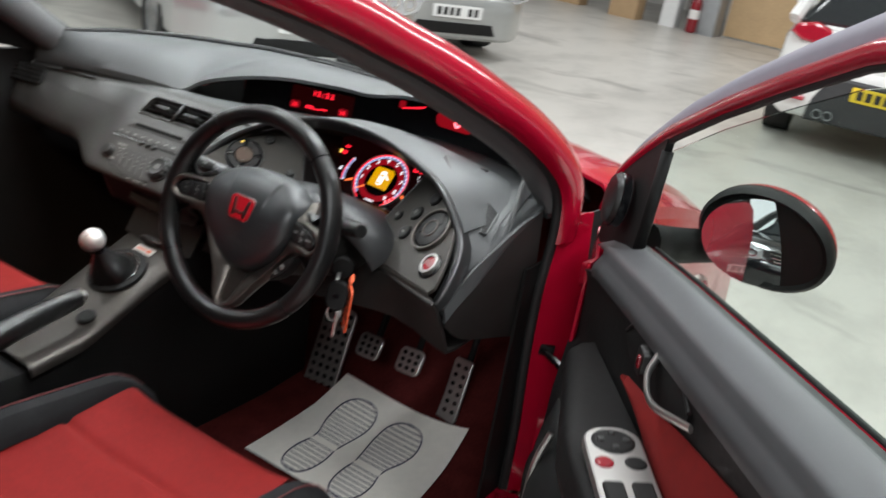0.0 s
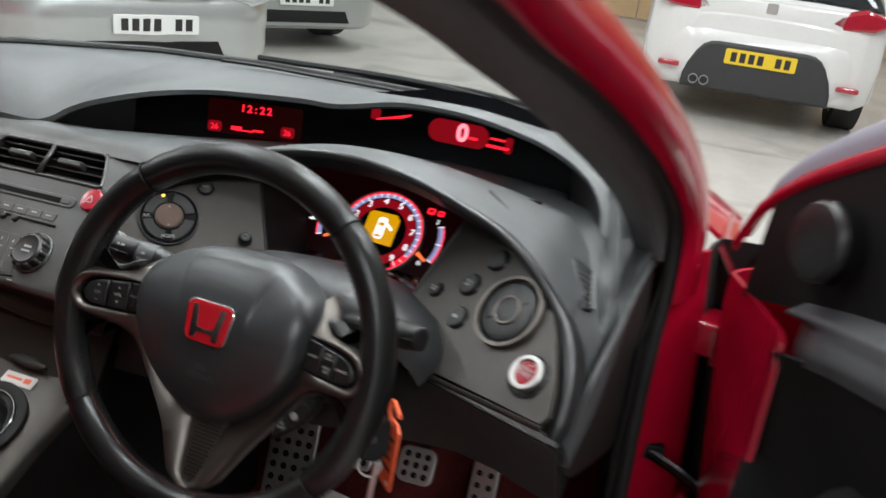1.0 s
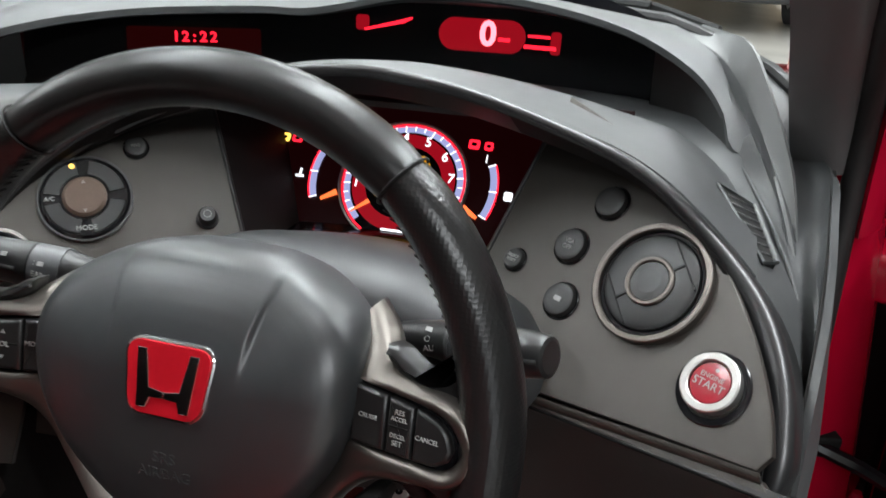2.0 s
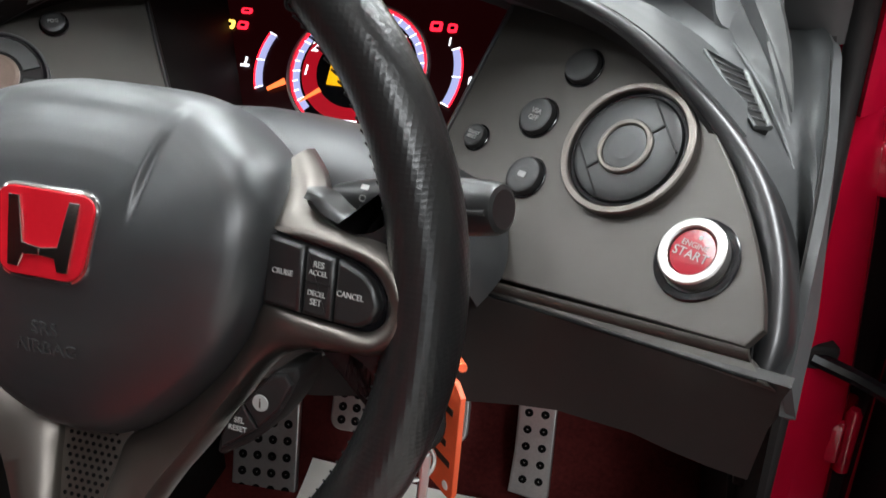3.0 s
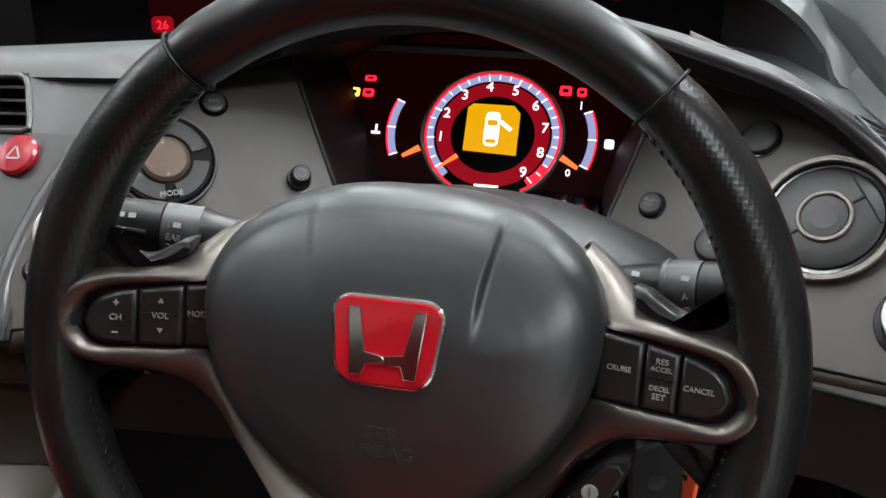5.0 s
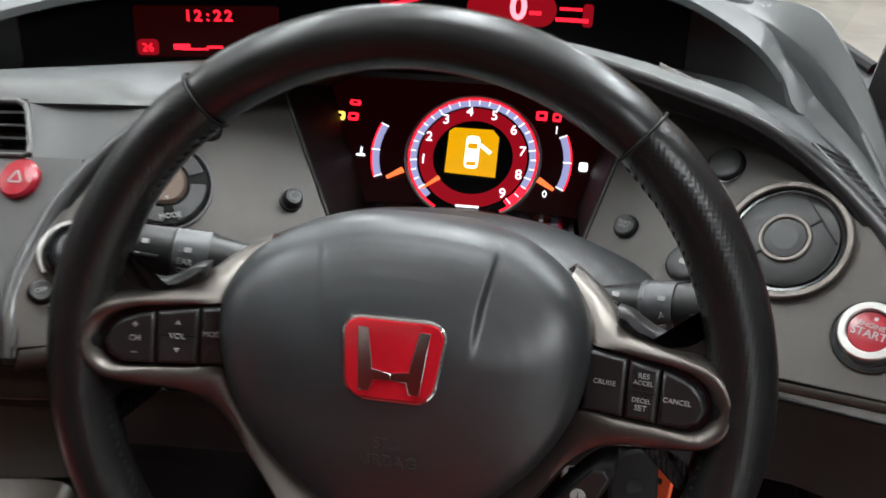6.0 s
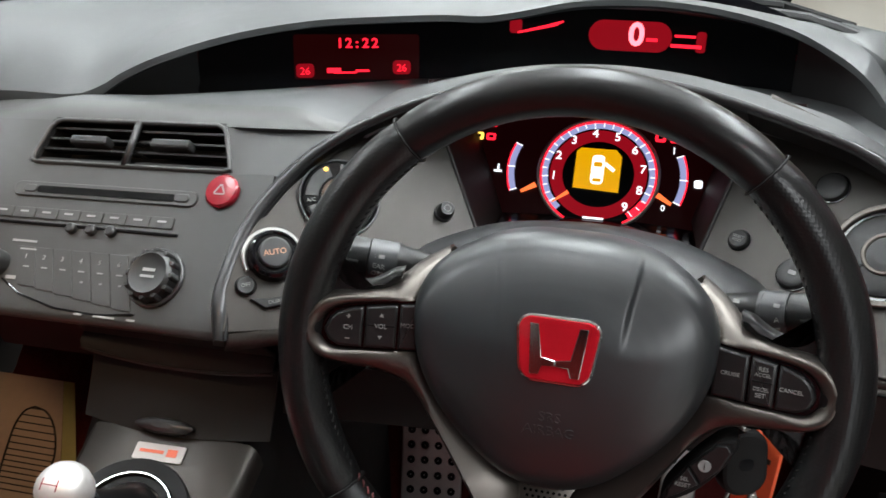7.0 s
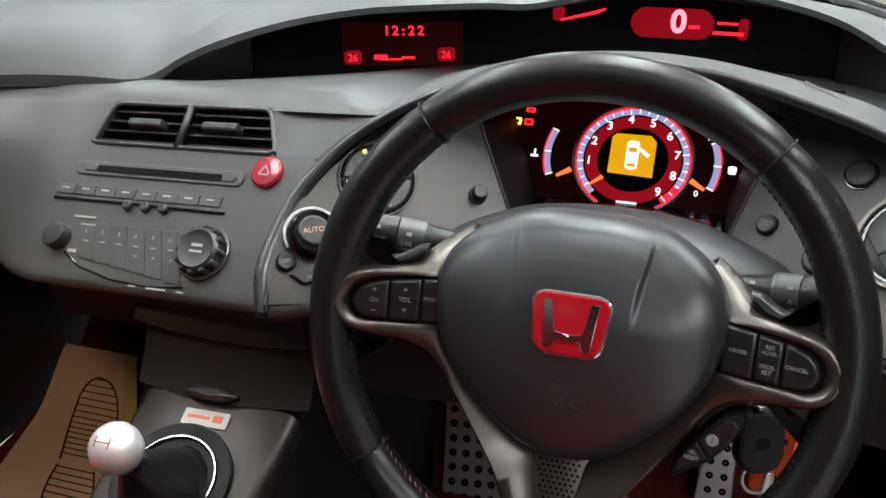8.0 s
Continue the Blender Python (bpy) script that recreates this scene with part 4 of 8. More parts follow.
lettering("marking", at(C1, 0, -0.0255, 0.0074), "MODE", 0.0055, MARK, clim)
lettering("marking", at(C1, -0.0255, 0.0, 0.0074), "A/C", 0.0048, MARK, clim)
C2 = FL(-0.281, 0.884)
auto = part("temperature_dial", lathe(C2, [(0.0235, 0.0), (0.0225, 0.014), (0.020, 0.017), (0.018, 0.0155)], 40), BLACKG, panel_l)
part("chrome_edge", ring(C2, 0.0250, 0.0290, -0.001, 0.004, 48, 20, 200), SATIN, auto)
part("auto_button", lathe(C2, [(0.0150, 0.014), (0.0148, 0.0185), (0.013, 0.0195)], 32), BUTTON, auto)
lettering("marking", at(C2, 0, 0, 0.0196), "AUTO", 0.0075, material("copper_marking", (0.62, 0.30, 0.18), 0.5), auto)
b = push_button(FL(-0.297, 0.866), 0.0088, panel_l, "OFF", 0.0052)
part("dual_button", prism(FL(-0.276, 0.853), [(-0.016, 0.004), (-0.004, -0.007), (0.020, -0.005), (0.020, 0.003), (0.002, 0.002)], -0.001, 0.005, 0.001), BUTTON, panel_l)
lettering("marking", at(FL(-0.276, 0.853), 0.006, -0.002, 0.0052), "DUAL", 0.0052, MARK, panel_l)
push_button(FL(-0.216, 0.957), 0.0100, panel_l, "FOG", 0.0042)
C3 = FL(-0.144, 0.901)
b = part("trip_knob", lathe(C3, [(0.0098, -0.001), (0.0098, 0.003), (0.0080, 0.004), (0.0076, 0.013), (0.0066, 0.0145)], 28), BUTTON, panel_l)
part("trip_mark", ring(C3, 0.0030, 0.0036, 0.014, 0.0150, 20), MARK, b)

# ---- instrument binnacle ----
part("recess_back", sheet([[dial_at(x, z) for x in np.linspace(-0.21, 0.21, 9)] for z in (0.82, 0.88, 0.92, 0.96, 0.985)], 0.004), DIALFACE, dash, "dark instrument face, red haze added as a faint glow")
for s, fn, tx, tz, bx, bz in ((-1, wing_l, -0.171, 0.988, -0.104, 0.872), (1, wing_r, 0.150, 0.996, 0.104, 0.880)):
    rows = []
    for v in np.linspace(0, 1, 5):
        r = []
        for u in np.linspace(0, 1, 8):
            x, z = tx + (bx - tx) * u, tz + (bz - tz) * u
            r.append(fn(x, z).lerp(dial_at(x - s * 0.004 if s > 0 else x + 0.004, z - 0.004), v))
        rows.append(r)
    part("recess_side", sheet(rows, 0.003), BLACK, dash)
    part("recess_edge", sweep([fn(tx + (bx - tx) * u, tz + (bz - tz) * u) for u in np.linspace(0, 1, 8)], 0.0022, 8), TRIM, dash)
part("recess_floor", sheet([[Vector((x, y, 0.862 + (y - 0.29) * 0.10 - 0.3 * x * x)) for x in np.linspace(-0.13, 0.13, 11)] for y in (0.27, 0.32, 0.38, 0.41)], 0.003), BLACKG, dash)

D = FD(-0.002, 0.908)
R = 0.0645
rev = part("rev_counter", lathe(D, [(R, 0.001), (R, 0.003), (R * 0.99, 0.0036)], 64), BLACKG, dash, "round rev counter with red glowing ring")
part("bezel", ring(D, R * 0.985, R * 1.028, 0.001, 0.0065, 72), SATIN, rev)
part("red_rim", ring(D, R * 0.945, R * 0.975, 0.0036, 0.0046, 72, -60, 240), RED_LIT, rev)
part("scale_band", ring(D, R * 0.845, R * 0.94, 0.0036, 0.0044, 72, -28, 228), LILAC_LIT, rev)
part("red_zone", ring(D, R * 0.845, R * 0.94, 0.0036, 0.0044, 12, -52, -29), RED_LIT, rev)
part("glow_ring", ring(D, R * 0.60, R * 0.81, 0.0036, 0.0042, 64), RED_RING, rev)
for k in range(28):
    a = 217 - 29.5 * k / 3
    long = k % 3 == 0
    part("tick", box(at(D, R * (0.89 if long else 0.905) * math.cos(radians(a)), R * (0.89 if long else 0.905) * math.sin(radians(a)), 0.0047, a), R * (0.11 if long else 0.075), 0.0009, 0.0008), WHITE_LIT, rev)
for k in range(10):
    a = 217 - 29.5 * k
    if k != 0:
        lettering("numeral", at(D, R * 0.745 * math.cos(radians(a)), R * 0.745 * math.sin(radians(a)), 0.0046), str(k), 0.0140, WHITE_LIT, rev)
part("needle", prism(at(D, R * 0.70 * math.cos(radians(219)), R * 0.70 * math.sin(radians(219)), 0.0048, 219), [(-0.007, -0.0022), (0.014, -0.0008), (0.014, 0.0008), (-0.007, 0.0022)], 0, 0.0008), ORANGE_LIT, rev)
lcd = part("amber_screen", prism(at(D, -0.001, 0.004, 0.004), [(-0.0245, -0.022), (0.0245, -0.024), (0.0245, 0.018), (0.018, 0.0255), (-0.020, 0.0255), (-0.0245, 0.021)], 0, 0.001), AMBER_LIT, rev, "amber door-open warning screen")
part("car_symbol", prism(at(D, -0.001, 0.0045, 0.005), rrect(0.0135, 0.034, 0.0045), 0, 0.0008), WHITE_LIT, lcd)
part("open_door_symbol", box(at(D, 0.0115, 0.0085, 0.0054, -38), 0.013, 0.0036, 0.0008), WHITE_LIT, lcd)
part("symbol_window", prism(at(D, -0.001, 0.0105, 0.0059), rrect(0.0095, 0.0055, 0.0015), 0, 0.0005), AMBER_LIT, lcd)
part("symbol_window", prism(at(D, -0.001, -0.008, 0.0059), rrect(0.0095, 0.0040, 0.0012), 0, 0.0005), AMBER_LIT, lcd)
part("unit_marking", box(at(D, 0.0, -R * 0.80, 0.0046), 0.022, 0.0020, 0.0008), WHITE_LIT, rev)


def small_gauge(x, z, a0, a1, label):
    G = FD(x, z)
    g = part("side_gauge", ring(G, 0.066, 0.0725, 0.001, 0.0024, 20, a0, a1), LILAC_LIT, dash, label)
    part("red_edge", ring(G, 0.0728, 0.0742, 0.001, 0.0024, 20, a0, a1), RED_LIT, g)
    for k in range(3):
        a = a0 + (a1 - a0) * k / 2
        part("tick", box(at(G, 0.0695 * math.cos(radians(a)), 0.0695 * math.sin(radians(a)), 0.0028, a), 0.008, 0.0010, 0.0006), WHITE_LIT, g)
    return g, G


g, G = small_gauge(-0.028, 0.909, 157, 203, "coolant gauge with orange needle")
part("needle", prism(at(FD(-0.0755, 0.891), 0, 0, 0.003, 32), [(-0.009, -0.0016), (0.009, -0.0030), (0.009, 0.0030), (-0.009, 0.0016)], 0, 0.0008), ORANGE_LIT, g)
part("coolant_symbol", join(box(at(FD(-0.112, 0.906), 0, 0.0015, 0.002), 0.0018, 0.0085, 0.0008), box(at(FD(-0.112, 0.906), 0, -0.0025, 0.002), 0.0085, 0.0022, 0.0008)), WHITE_LIT, g)
g, G = small_gauge(0.019, 0.909, -23, 23, "fuel gauge with orange needle")
part("needle", prism(at(FD(0.070, 0.891), 0, 0, 0.003, 148), [(-0.009, -0.0016), (0.009, -0.0030), (0.009, 0.0030), (-0.009, 0.0016)], 0, 0.0008), ORANGE_LIT, g)
lettering("numeral", at(FD(0.076, 0.934), 0, 0, 0.002), "1", 0.0115, WHITE_LIT, g)
lettering("numeral", at(FD(0.0695, 0.884), 0, 0, 0.002), "0", 0.0095, WHITE_LIT, g)
part("fuel_symbol", prism(FD(0.104, 0.907), rrect(0.0085, 0.0090, 0.002), 0.0015, 0.0024), WHITE_LIT, g)


def tell_tale(x, z, w, h, mat, words=""):
    t = part("warning_lamp", prism(FD(x, z), rrect(w, h, 0.002), 0.001, 0.0022), mat, dash)
    part("symbol", prism(FD(x, z), rrect(w * 0.5, h * 0.4, 0.001), 0.0022, 0.0026), BLACKG, t)


tell_tale(-0.140, 0.9345, 0.0120, 0.0090, YELLOW_LIT)
tell_tale(-0.1255, 0.9345, 0.0105, 0.0080, RED_LIT)
tell_tale(-0.1255, 0.9460, 0.0110, 0.0055, RED_LIT)
tell_tale(0.0605, 0.9450, 0.0110, 0.0095, RED_LIT)
tell_tale(0.0755, 0.9445, 0.0085, 0.0085, RED_LIT)
part("warning_lamp", prism(FD(-0.145, 0.985), rrect(0.030, 0.0055, 0.002), 0.001, 0.0020), RED_LOW, dash)

# ---- upper displays ----


def FU(x, z):
    p = Vector((x, display_y(x, z), z))
    return basis(p, (1, -0.8 * (x - 0.03), 0), (-0.8 * (x - 0.03), -1, 0.2))


left = part("clock_display", prism(at(FU(-0.338, 0.979), 0, 0, -0.0035), rrect(0.165, 0.058, 0.004), 0.003, 0.006), RED_LOW, dash, "dim red clock and climate display")
for dx, digit in ((-0.0225, "1"), (-0.0110, "2"), (0.0, ":"), (0.0110, "2"), (0.0235, "2")):
    lettering("clock_digit", at(FU(-0.338, 0.996), dx, 0, 0.003) @ Matrix.Scale(1.05, 4, (1, 0, 0)), digit, 0.0175, RED_LIT, left, bold=0.0004)
for x, z, wds in ((-0.402, 0.962, "26"), (-0.280, 0.966, "26")):
    k = part("temperature_box", prism(at(FU(x, z), 0, 0, -0.001), rrect(0.0235, 0.0180, 0.005), 0.003, 0.0050), RED_DIM, left)
    lettering("temperature_digits", at(FU(x, z), 0, -0.001, 0.0055), wds, 0.0135, RED_LIT, k)
part("fan_bars", join(box(at(FU(-0.366, 0.961), 0, 0.001, 0.003), 0.018, 0.0065, 0.002), box(at(FU(-0.352, 0.961), 0, -0.0018, 0.003), 0.030, 0.0022, 0.002), box(at(FU(-0.330, 0.9615), 0, 0, 0.003), 0.018, 0.0030, 0.002)), RED_LIT, left)
right = part("speed_display", prism(at(FU(0.012, 1.014), 0, 0, -0.002), rrect(0.105, 0.038, 0.019, n=10), 0.003, 0.005), RED_DIM, dash, "red oval digital speed display")
lettering("speed_digit", at(FU(0.020, 1.015), 0, 0, 0.0055), "0", 0.040, RED_HOT, right, bold=0.0012)
part("unit_bar", box(at(FU(0.040, 1.0105), 0, 0, 0.0055), 0.014, 0.0042, 0.001), RED_LIT, right)
fuel = part("trip_display", join(prism(at(FU(-0.103, 1.020), 0, 0, -0.001, 8), [(-0.030, -0.0042), (0.018, -0.0005), (0.030, 0.0035), (0.030, 0.0055), (0.010, 0.0028), (-0.030, -0.0018)], 0.003, 0.005)), RED_LIT, dash)
part("trip_frame", prism(at(FU(-0.135, 1.021), 0, 0, -0.001), rrect(0.016, 0.018, 0.004), 0.0025, 0.004), RED_DIM, fuel)
eco = part("economy_display", join(box(at(FU(0.081, 1.017), 0, 0, 0.003), 0.026, 0.0030, 0.002), box(at(FU(0.083, 1.005), 0, 0, 0.003), 0.038, 0.0042, 0.002)), RED_LIT, dash)
part("economy_frame", prism(at(FU(0.101, 1.011), 0, 0, -0.001), rrect(0.012, 0.026, 0.004), 0.0025, 0.004), RED_DIM, eco)

# ---- side panel with demister outlet beside the door ----
SEAL = [(0.150, 0.60, 0.975), (0.230, 0.585, 0.968), (0.300, 0.53, 0.966), (0.350, 0.48, 0.976), (0.380, 0.41, 0.972), (0.377, 0.33, 0.952), (0.372, 0.26, 0.922), (0.364, 0.20, 0.890), (0.354, 0.140, 0.830)]
outer = [p for p in prof if p[0].x > 0.12]
sl = glide(SEAL, len(outer))
rows = []
for v in np.linspace(0, 1, 9):
    r = []
    for (q, o, f, w, l), s in zip(outer, sl):
        a = q + o * (w + 0.002) - f * 0.030
        c = a.lerp(s, v)
        c += Vector((0.004, 0.0, -0.022)) * math.sin(math.pi * v)
        r.append(c)
    rows.append(r)
part("side_panel", sheet(rows, 0.006), DASH, dash)
# flank of the hood beside the door: a dark steep facet, a ridge, a second facet and the foot of the pillar
LINE0 = glide([(0.232, 0.553, 1.032), (0.270, 0.538, 1.009), (0.293, 0.510, 0.983), (0.3055, 0.480, 0.957), (0.321, 0.405, 0.9505), (0.336, 0.338, 0.941), (0.349, 0.295, 0.923), (0.356, 0.272, 0.908)], 30)
LINE1 = glide([(0.236, 0.562, 1.036), (0.285, 0.548, 1.005), (0.314, 0.500, 0.980), (0.325, 0.450, 0.968), (0.335, 0.400, 0.957), (0.346, 0.350, 0.942), (0.354, 0.308, 0.922), (0.358, 0.278, 0.908)], 30)
LINE2 = glide([(0.246, 0.615, 1.041), (0.280, 0.575, 1.030), (0.302, 0.500, 1.018), (0.312, 0.450, 1.008), (0.326, 0.405, 0.988), (0.343, 0.362, 0.956), (0.354, 0.320, 0.927), (0.359, 0.285, 0.906)], 30)
LINE3 = glide([(0.262, 0.660, 1.046), (0.289, 0.595, 1.049), (0.301, 0.530, 1.054), (0.311, 0.470, 1.050), (0.328, 0.418, 1.020), (0.347, 0.372, 0.976), (0.357, 0.330, 0.926), (0.361, 0.290, 0.904)], 30)


def facets(a, b, bow, n=5):
    return [[p.lerp(q, v) + Vector((0.5, -0.6, 0.6)) * bow * math.sin(math.pi * v) for p, q in zip(a, b)] for v in np.linspace(0, 1, n)]


part("hood_flank", sheet(facets(LINE0, LINE1, -0.0015), 0.003), DASH, dash)
part("hood_ridge", sheet(facets(LINE1, LINE2, -0.0040, 7), 0.003), DASH, dash)
part("flank_bead", sweep(LINE0, 0.0016, 8), DASH, dash)
SV = basis((0.3175, 0.314, 0.9412), (0.30, -0.50, -0.34), (0.30, -0.20, 0.93))
svo = [(SV.inverted() @ Vector(q)).xy for q in ((0.2868, 0.362, 0.950), (0.320, 0.350, 0.9475), (0.338, 0.282, 0.931), (0.3285, 0.276, 0.933))]
sv = part("side_vent", prism(SV, svo, -0.006, 0.0035), BLACK, dash, "black slatted side window outlet with a grey frame")
part("vent_frame", sweep([SV @ Vector((q.x, q.y, 0.0035)) for q in svo], 0.0016, 8, closed=True), DASH, sv)
# paler grey on this edge stands for the light falling on it
part("vent_lip", sweep([SV @ Vector((q.x, q.y, 0.0042)) for q in (svo[1].lerp(svo[2], k / 6) for k in range(7))], 0.0021, 10), PALETRIM, sv, "rounded lip in paler grey for the light it catches")
for k in range(7):
    a, b = svo[0].lerp(svo[3], 0.12 + 0.125 * k), svo[1].lerp(svo[2], 0.06 + 0.14 * k)
    part("slat", sweep([SV @ Vector((a.x, a.y, 0.0036)), SV @ Vector((b.x, b.y, 0.0036))], 0.0011, 6), BUTTON, sv)

# ---- centre stack ----
fx = list(np.linspace(-1.12, -0.90, 8)) + list(np.linspace(-0.88, -0.56, 34)) + list(np.linspace(-0.54, -0.30, 14))
st = part("centre_panel", sheet([[fascia(x, r, False) for x in fx] for r in FLOW], 0.008), STACK, dash, "grey dash front with stereo controls", sharp=60)
part("upper_fascia", sheet([[fascia(x + (-0.590 + 0.014 * u - x) * max(0.0, (x + 0.75) / 0.16), r, i == 0) for x in np.linspace(-1.12, -0.59, 40)] for i, (r, u) in enumerate(zip([FTOP[-1]] + FMID, (1.0, 0.8, 0.53, 0.25, 0.0)))], 0.008), STACK, dash, sharp=60)
part("fascia_brow", sheet([[fascia(x, r, True) for x in list(np.linspace(-1.12, -0.90, 8)) + list(np.linspace(-0.88, -0.232, 56))] for r in FTOP], 0.005), STACK, dash, sharp=60)
part("stack_cheek", sheet([[stack((-0.346 - 0.020 * u) * (1 - k / 9) + (-0.282 + 0.052 * u) * k / 9, 0.931 + 0.037 * u, 0.0002 - 0.007 * math.sin(math.pi * (k / 9) ** 0.7) * (0.4 + 0.6 * u)) for k in range(10)] for u in (0, 0.25, 0.5, 0.75, 1.0)], 0.010), STACK, dash, "flared edge beside the air outlet")
part("lower_closing_panel", sheet([[Vector((x, y, z)) for x in np.linspace(-0.66, -0.28, 8)] for y, z in ((0.24, 0.82), (0.225, 0.79), (0.222, 0.765), (0.25, 0.70))], 0.005), DASH_LOW, dash)

# chin under the centre panel, ending in a thin lip over the tray door
chin = []
for x in np.linspace(-0.492, -0.284, 16):
    b = fascia(x, FLOW[-2], False)
    zl = 0.7565 + 0.9 * (x + 0.385) ** 2
    chin.append([b + Vector((0, 0.002, 0.001)), Vector((x, b.y + 0.010, b.z - 0.012)), Vector((x, 0.174, 0.780)), Vector((x, 0.1665, zl + 0.008)), Vector((x, 0.1650, zl)), Vector((x, 0.170, zl - 0.003)), Vector((x, 0.20, zl - 0.002))])
# the darker plastic carries the shade of the downward face
part("chin_panel", sheet(chin, 0.003), DASH_LOW, dash, "rounded underside of the centre panel, its shade put in dark colour", sharp=60)
# satin bead laid along the lip as its highlight
part("chin_highlight", sweep([r[4] + Vector((0, -0.0005, 0)) for r in chin], 0.0015, 8), TRIM, dash)

# twin air outlets
def quad(u, v):
    """Point in the outlet: u 0..1 across, v 0..1 upwards."""
    a = (-0.590 + 0.014 * v) * (1 - u) + (-0.348 - 0.020 * v) * u
    return a, 0.932 + 0.036 * v


vents = part("air_outlet", sheet([[stack(*quad(u, v), -0.045) for u in np.linspace(0, 1, 6)] for v in (0, 0.5, 1)], 0.003), BLACK, dash, "twin black centre air outlets")
rim_uv = [(0.03, 0.0), (0.97, 0.0), (0.995, 0.06), (1.0, 0.2), (1.0, 0.8), (0.99, 0.94), (0.96, 1.0), (0.05, 1.0), (0.02, 0.95), (0.0, 0.80), (0.0, 0.2), (0.008, 0.06)]
part("outlet_rim", sweep([stack(*quad(u, v), 0.0004) for u, v in rim_uv], 0.0026, 8, closed=True), STACK, vents)
for vv, name in ((0.0, "sill"), (1.0, "head")):
    part(name, sheet([[stack(*quad(u, vv), h) for u in np.linspace(0, 1, 6)] for h in (0.0, -0.045)], 0.003), BLACK, vents)
for uu in (0.0, 1.0):
    part("jamb", sheet([[stack(*quad(uu, v), h) for v in np.linspace(0, 1, 4)] for h in (0.0, -0.045)], 0.003), BLACK, vents)
for k in range(4):
    v = 0.14 + 0.24 * k
    for u0, u1 in ((0.01, 0.485), (0.525, 0.99)):
        part("louvre", sheet([[stack(quad(u, v)[0], quad(u, v)[1] + dz, h) for u in np.linspace(u0, u1, 8)] for h, dz in ((-0.004, -0.0015), (-0.012, 0.0), (-0.024, 0.002))], 0.0022), BUTTON, vents)
a0, b0 = quad(0.505, 0.0)
a1, b1 = quad(0.505, 1.0)
part("divider", sheet([[stack(a0 - 0.003 + w, b0, h) for h in (-0.03, 0.001)] + [stack(a1 + w, b1, h) for h in (0.001, -0.03)] for w in (-0.0035, 0.0035)], 0.002), BUTTON, vents)
part("divider_bar", sweep([stack(a0 - 0.004, b0, 0.001), stack(a1 + 0.002, b1, 0.001)], 0.0040, 8), BUTTON, vents)
for u in (0.27, 0.71):
    a, b = quad(u, 0.52)
    part("direction_tab", prism(basis(stack(a, b, -0.004), U_C, N_C), rrect(0.046, 0.0105, 0.003), -0.004, 0.010, 0.003), BUTTON, vents)

# radio
H = FC(-0.350, 0.9165)
hz = part("hazard_button", lathe(H, [(0.0175, -0.001), (0.0175, 0.004), (0.0155, 0.0062), (0.008, 0.0070)], 36), REDBTN, st, "red hazard light button")
part("hazard_triangle", join(*[box(at(H, 0.0036 * math.cos(radians(a)), -0.001 + 0.0036 * math.sin(radians(a)), 0.0068, a + 90), 0.0110, 0.0014, 0.0012) for a in (30, 150, 270)]), MARK, hz)
CDF = FC(-0.486, 0.9095)
cd = part("cd_surround", prism(CDF, rrect(0.222, 0.0165, 0.008), -0.001, 0.0022, 0.001), STACK, st)
part("cd_slot", prism(CDF, rrect(0.166, 0.0078, 0.0030, 0.003, -0.0005), 0.0010, 0.0030), HOLE, cd, "dark disc slot")
for dx in (-0.089, 0.094):
    part("eject_key", prism(at(CDF, dx, 0.0), rrect(0.017, 0.0085, 0.004), 0.001, 0.0036, 0.001), STACK, cd)
part("key_ledge", sweep([stack(a, b, 0.0006) for a, b in ((-0.612, 0.8825), (-0.50, 0.8825), (-0.386, 0.882))], 0.0017, 8), BLACKG, st, "dark groove under the function keys")
for k in range(8):
    a = -0.600 + 0.0275 * k
    kb = part("function_key", prism(FC(a, 0.8905), rrect(0.0265, 0.0120, 0.0015), -0.001, 0.0015, 0.0006), STACK, st)
    part("marking", box(at(FC(a, 0.8905), 0, 0.001, 0.0018), 0.010, 0.0020, 0.0006), MARK, kb)
for k in range(3):
    part("peg_switch", lathe(FC(-0.508 + 0.0235 * k, 0.8805), [(0.0058, 0), (0.0056, 0.005), (0.004, 0.0065)], 20), BUTTON, st)
def slant(a, b):
    """Place on the keypad, whose keys lean."""
    return a + (0.856 - b) * 0.55, b


KP = FC(-0.49, 0.85)
for k in range(6):
    a = -0.551 + 0.0222 * k
    low = 0.835 - 0.0020 * k
    out = [slant(a - 0.0104, 0.8645), slant(a + 0.0104, 0.8645), slant(a + 0.0104, low), slant(a - 0.0104, low + 0.0006)]
    ky = part("preset_key", prism(KP, flat(KP, out, stack), -0.001, 0.0010, 0.0004), STACK, st, sharp=15)
    lettering("numeral", at(FC(*slant(a, 0.8570)), 0, 0, 0.0014), str(k + 1), 0.0068, MARK, ky)
    part("marking", box(at(FC(*slant(a, 0.8495)), 0, 0, 0.0015), 0.0070, 0.0014, 0.0006), MARK, ky)
    if k > 2:
        part("marking", box(at(FC(*slant(a, 0.8420)), 0, 0, 0.0015), 0.0030, 0.0020, 0.0006), MARK, ky)
part("keypad_rim", sweep([stack(a, b, 0.0004) for a, b in ((-0.572, 0.839), (-0.545, 0.829), (-0.50, 0.822), (-0.45, 0.8205), (-0.408, 0.8235))], 0.0010, 6), BLACKG, st)
for k, w in enumerate((0.009, 0.024, 0.009)):
    part("caption_mark", box(at(FC(-0.470 + 0.030 * k, 0.8195), 0, 0, 0.0008), w, 0.0020, 0.0006), MARK, st)
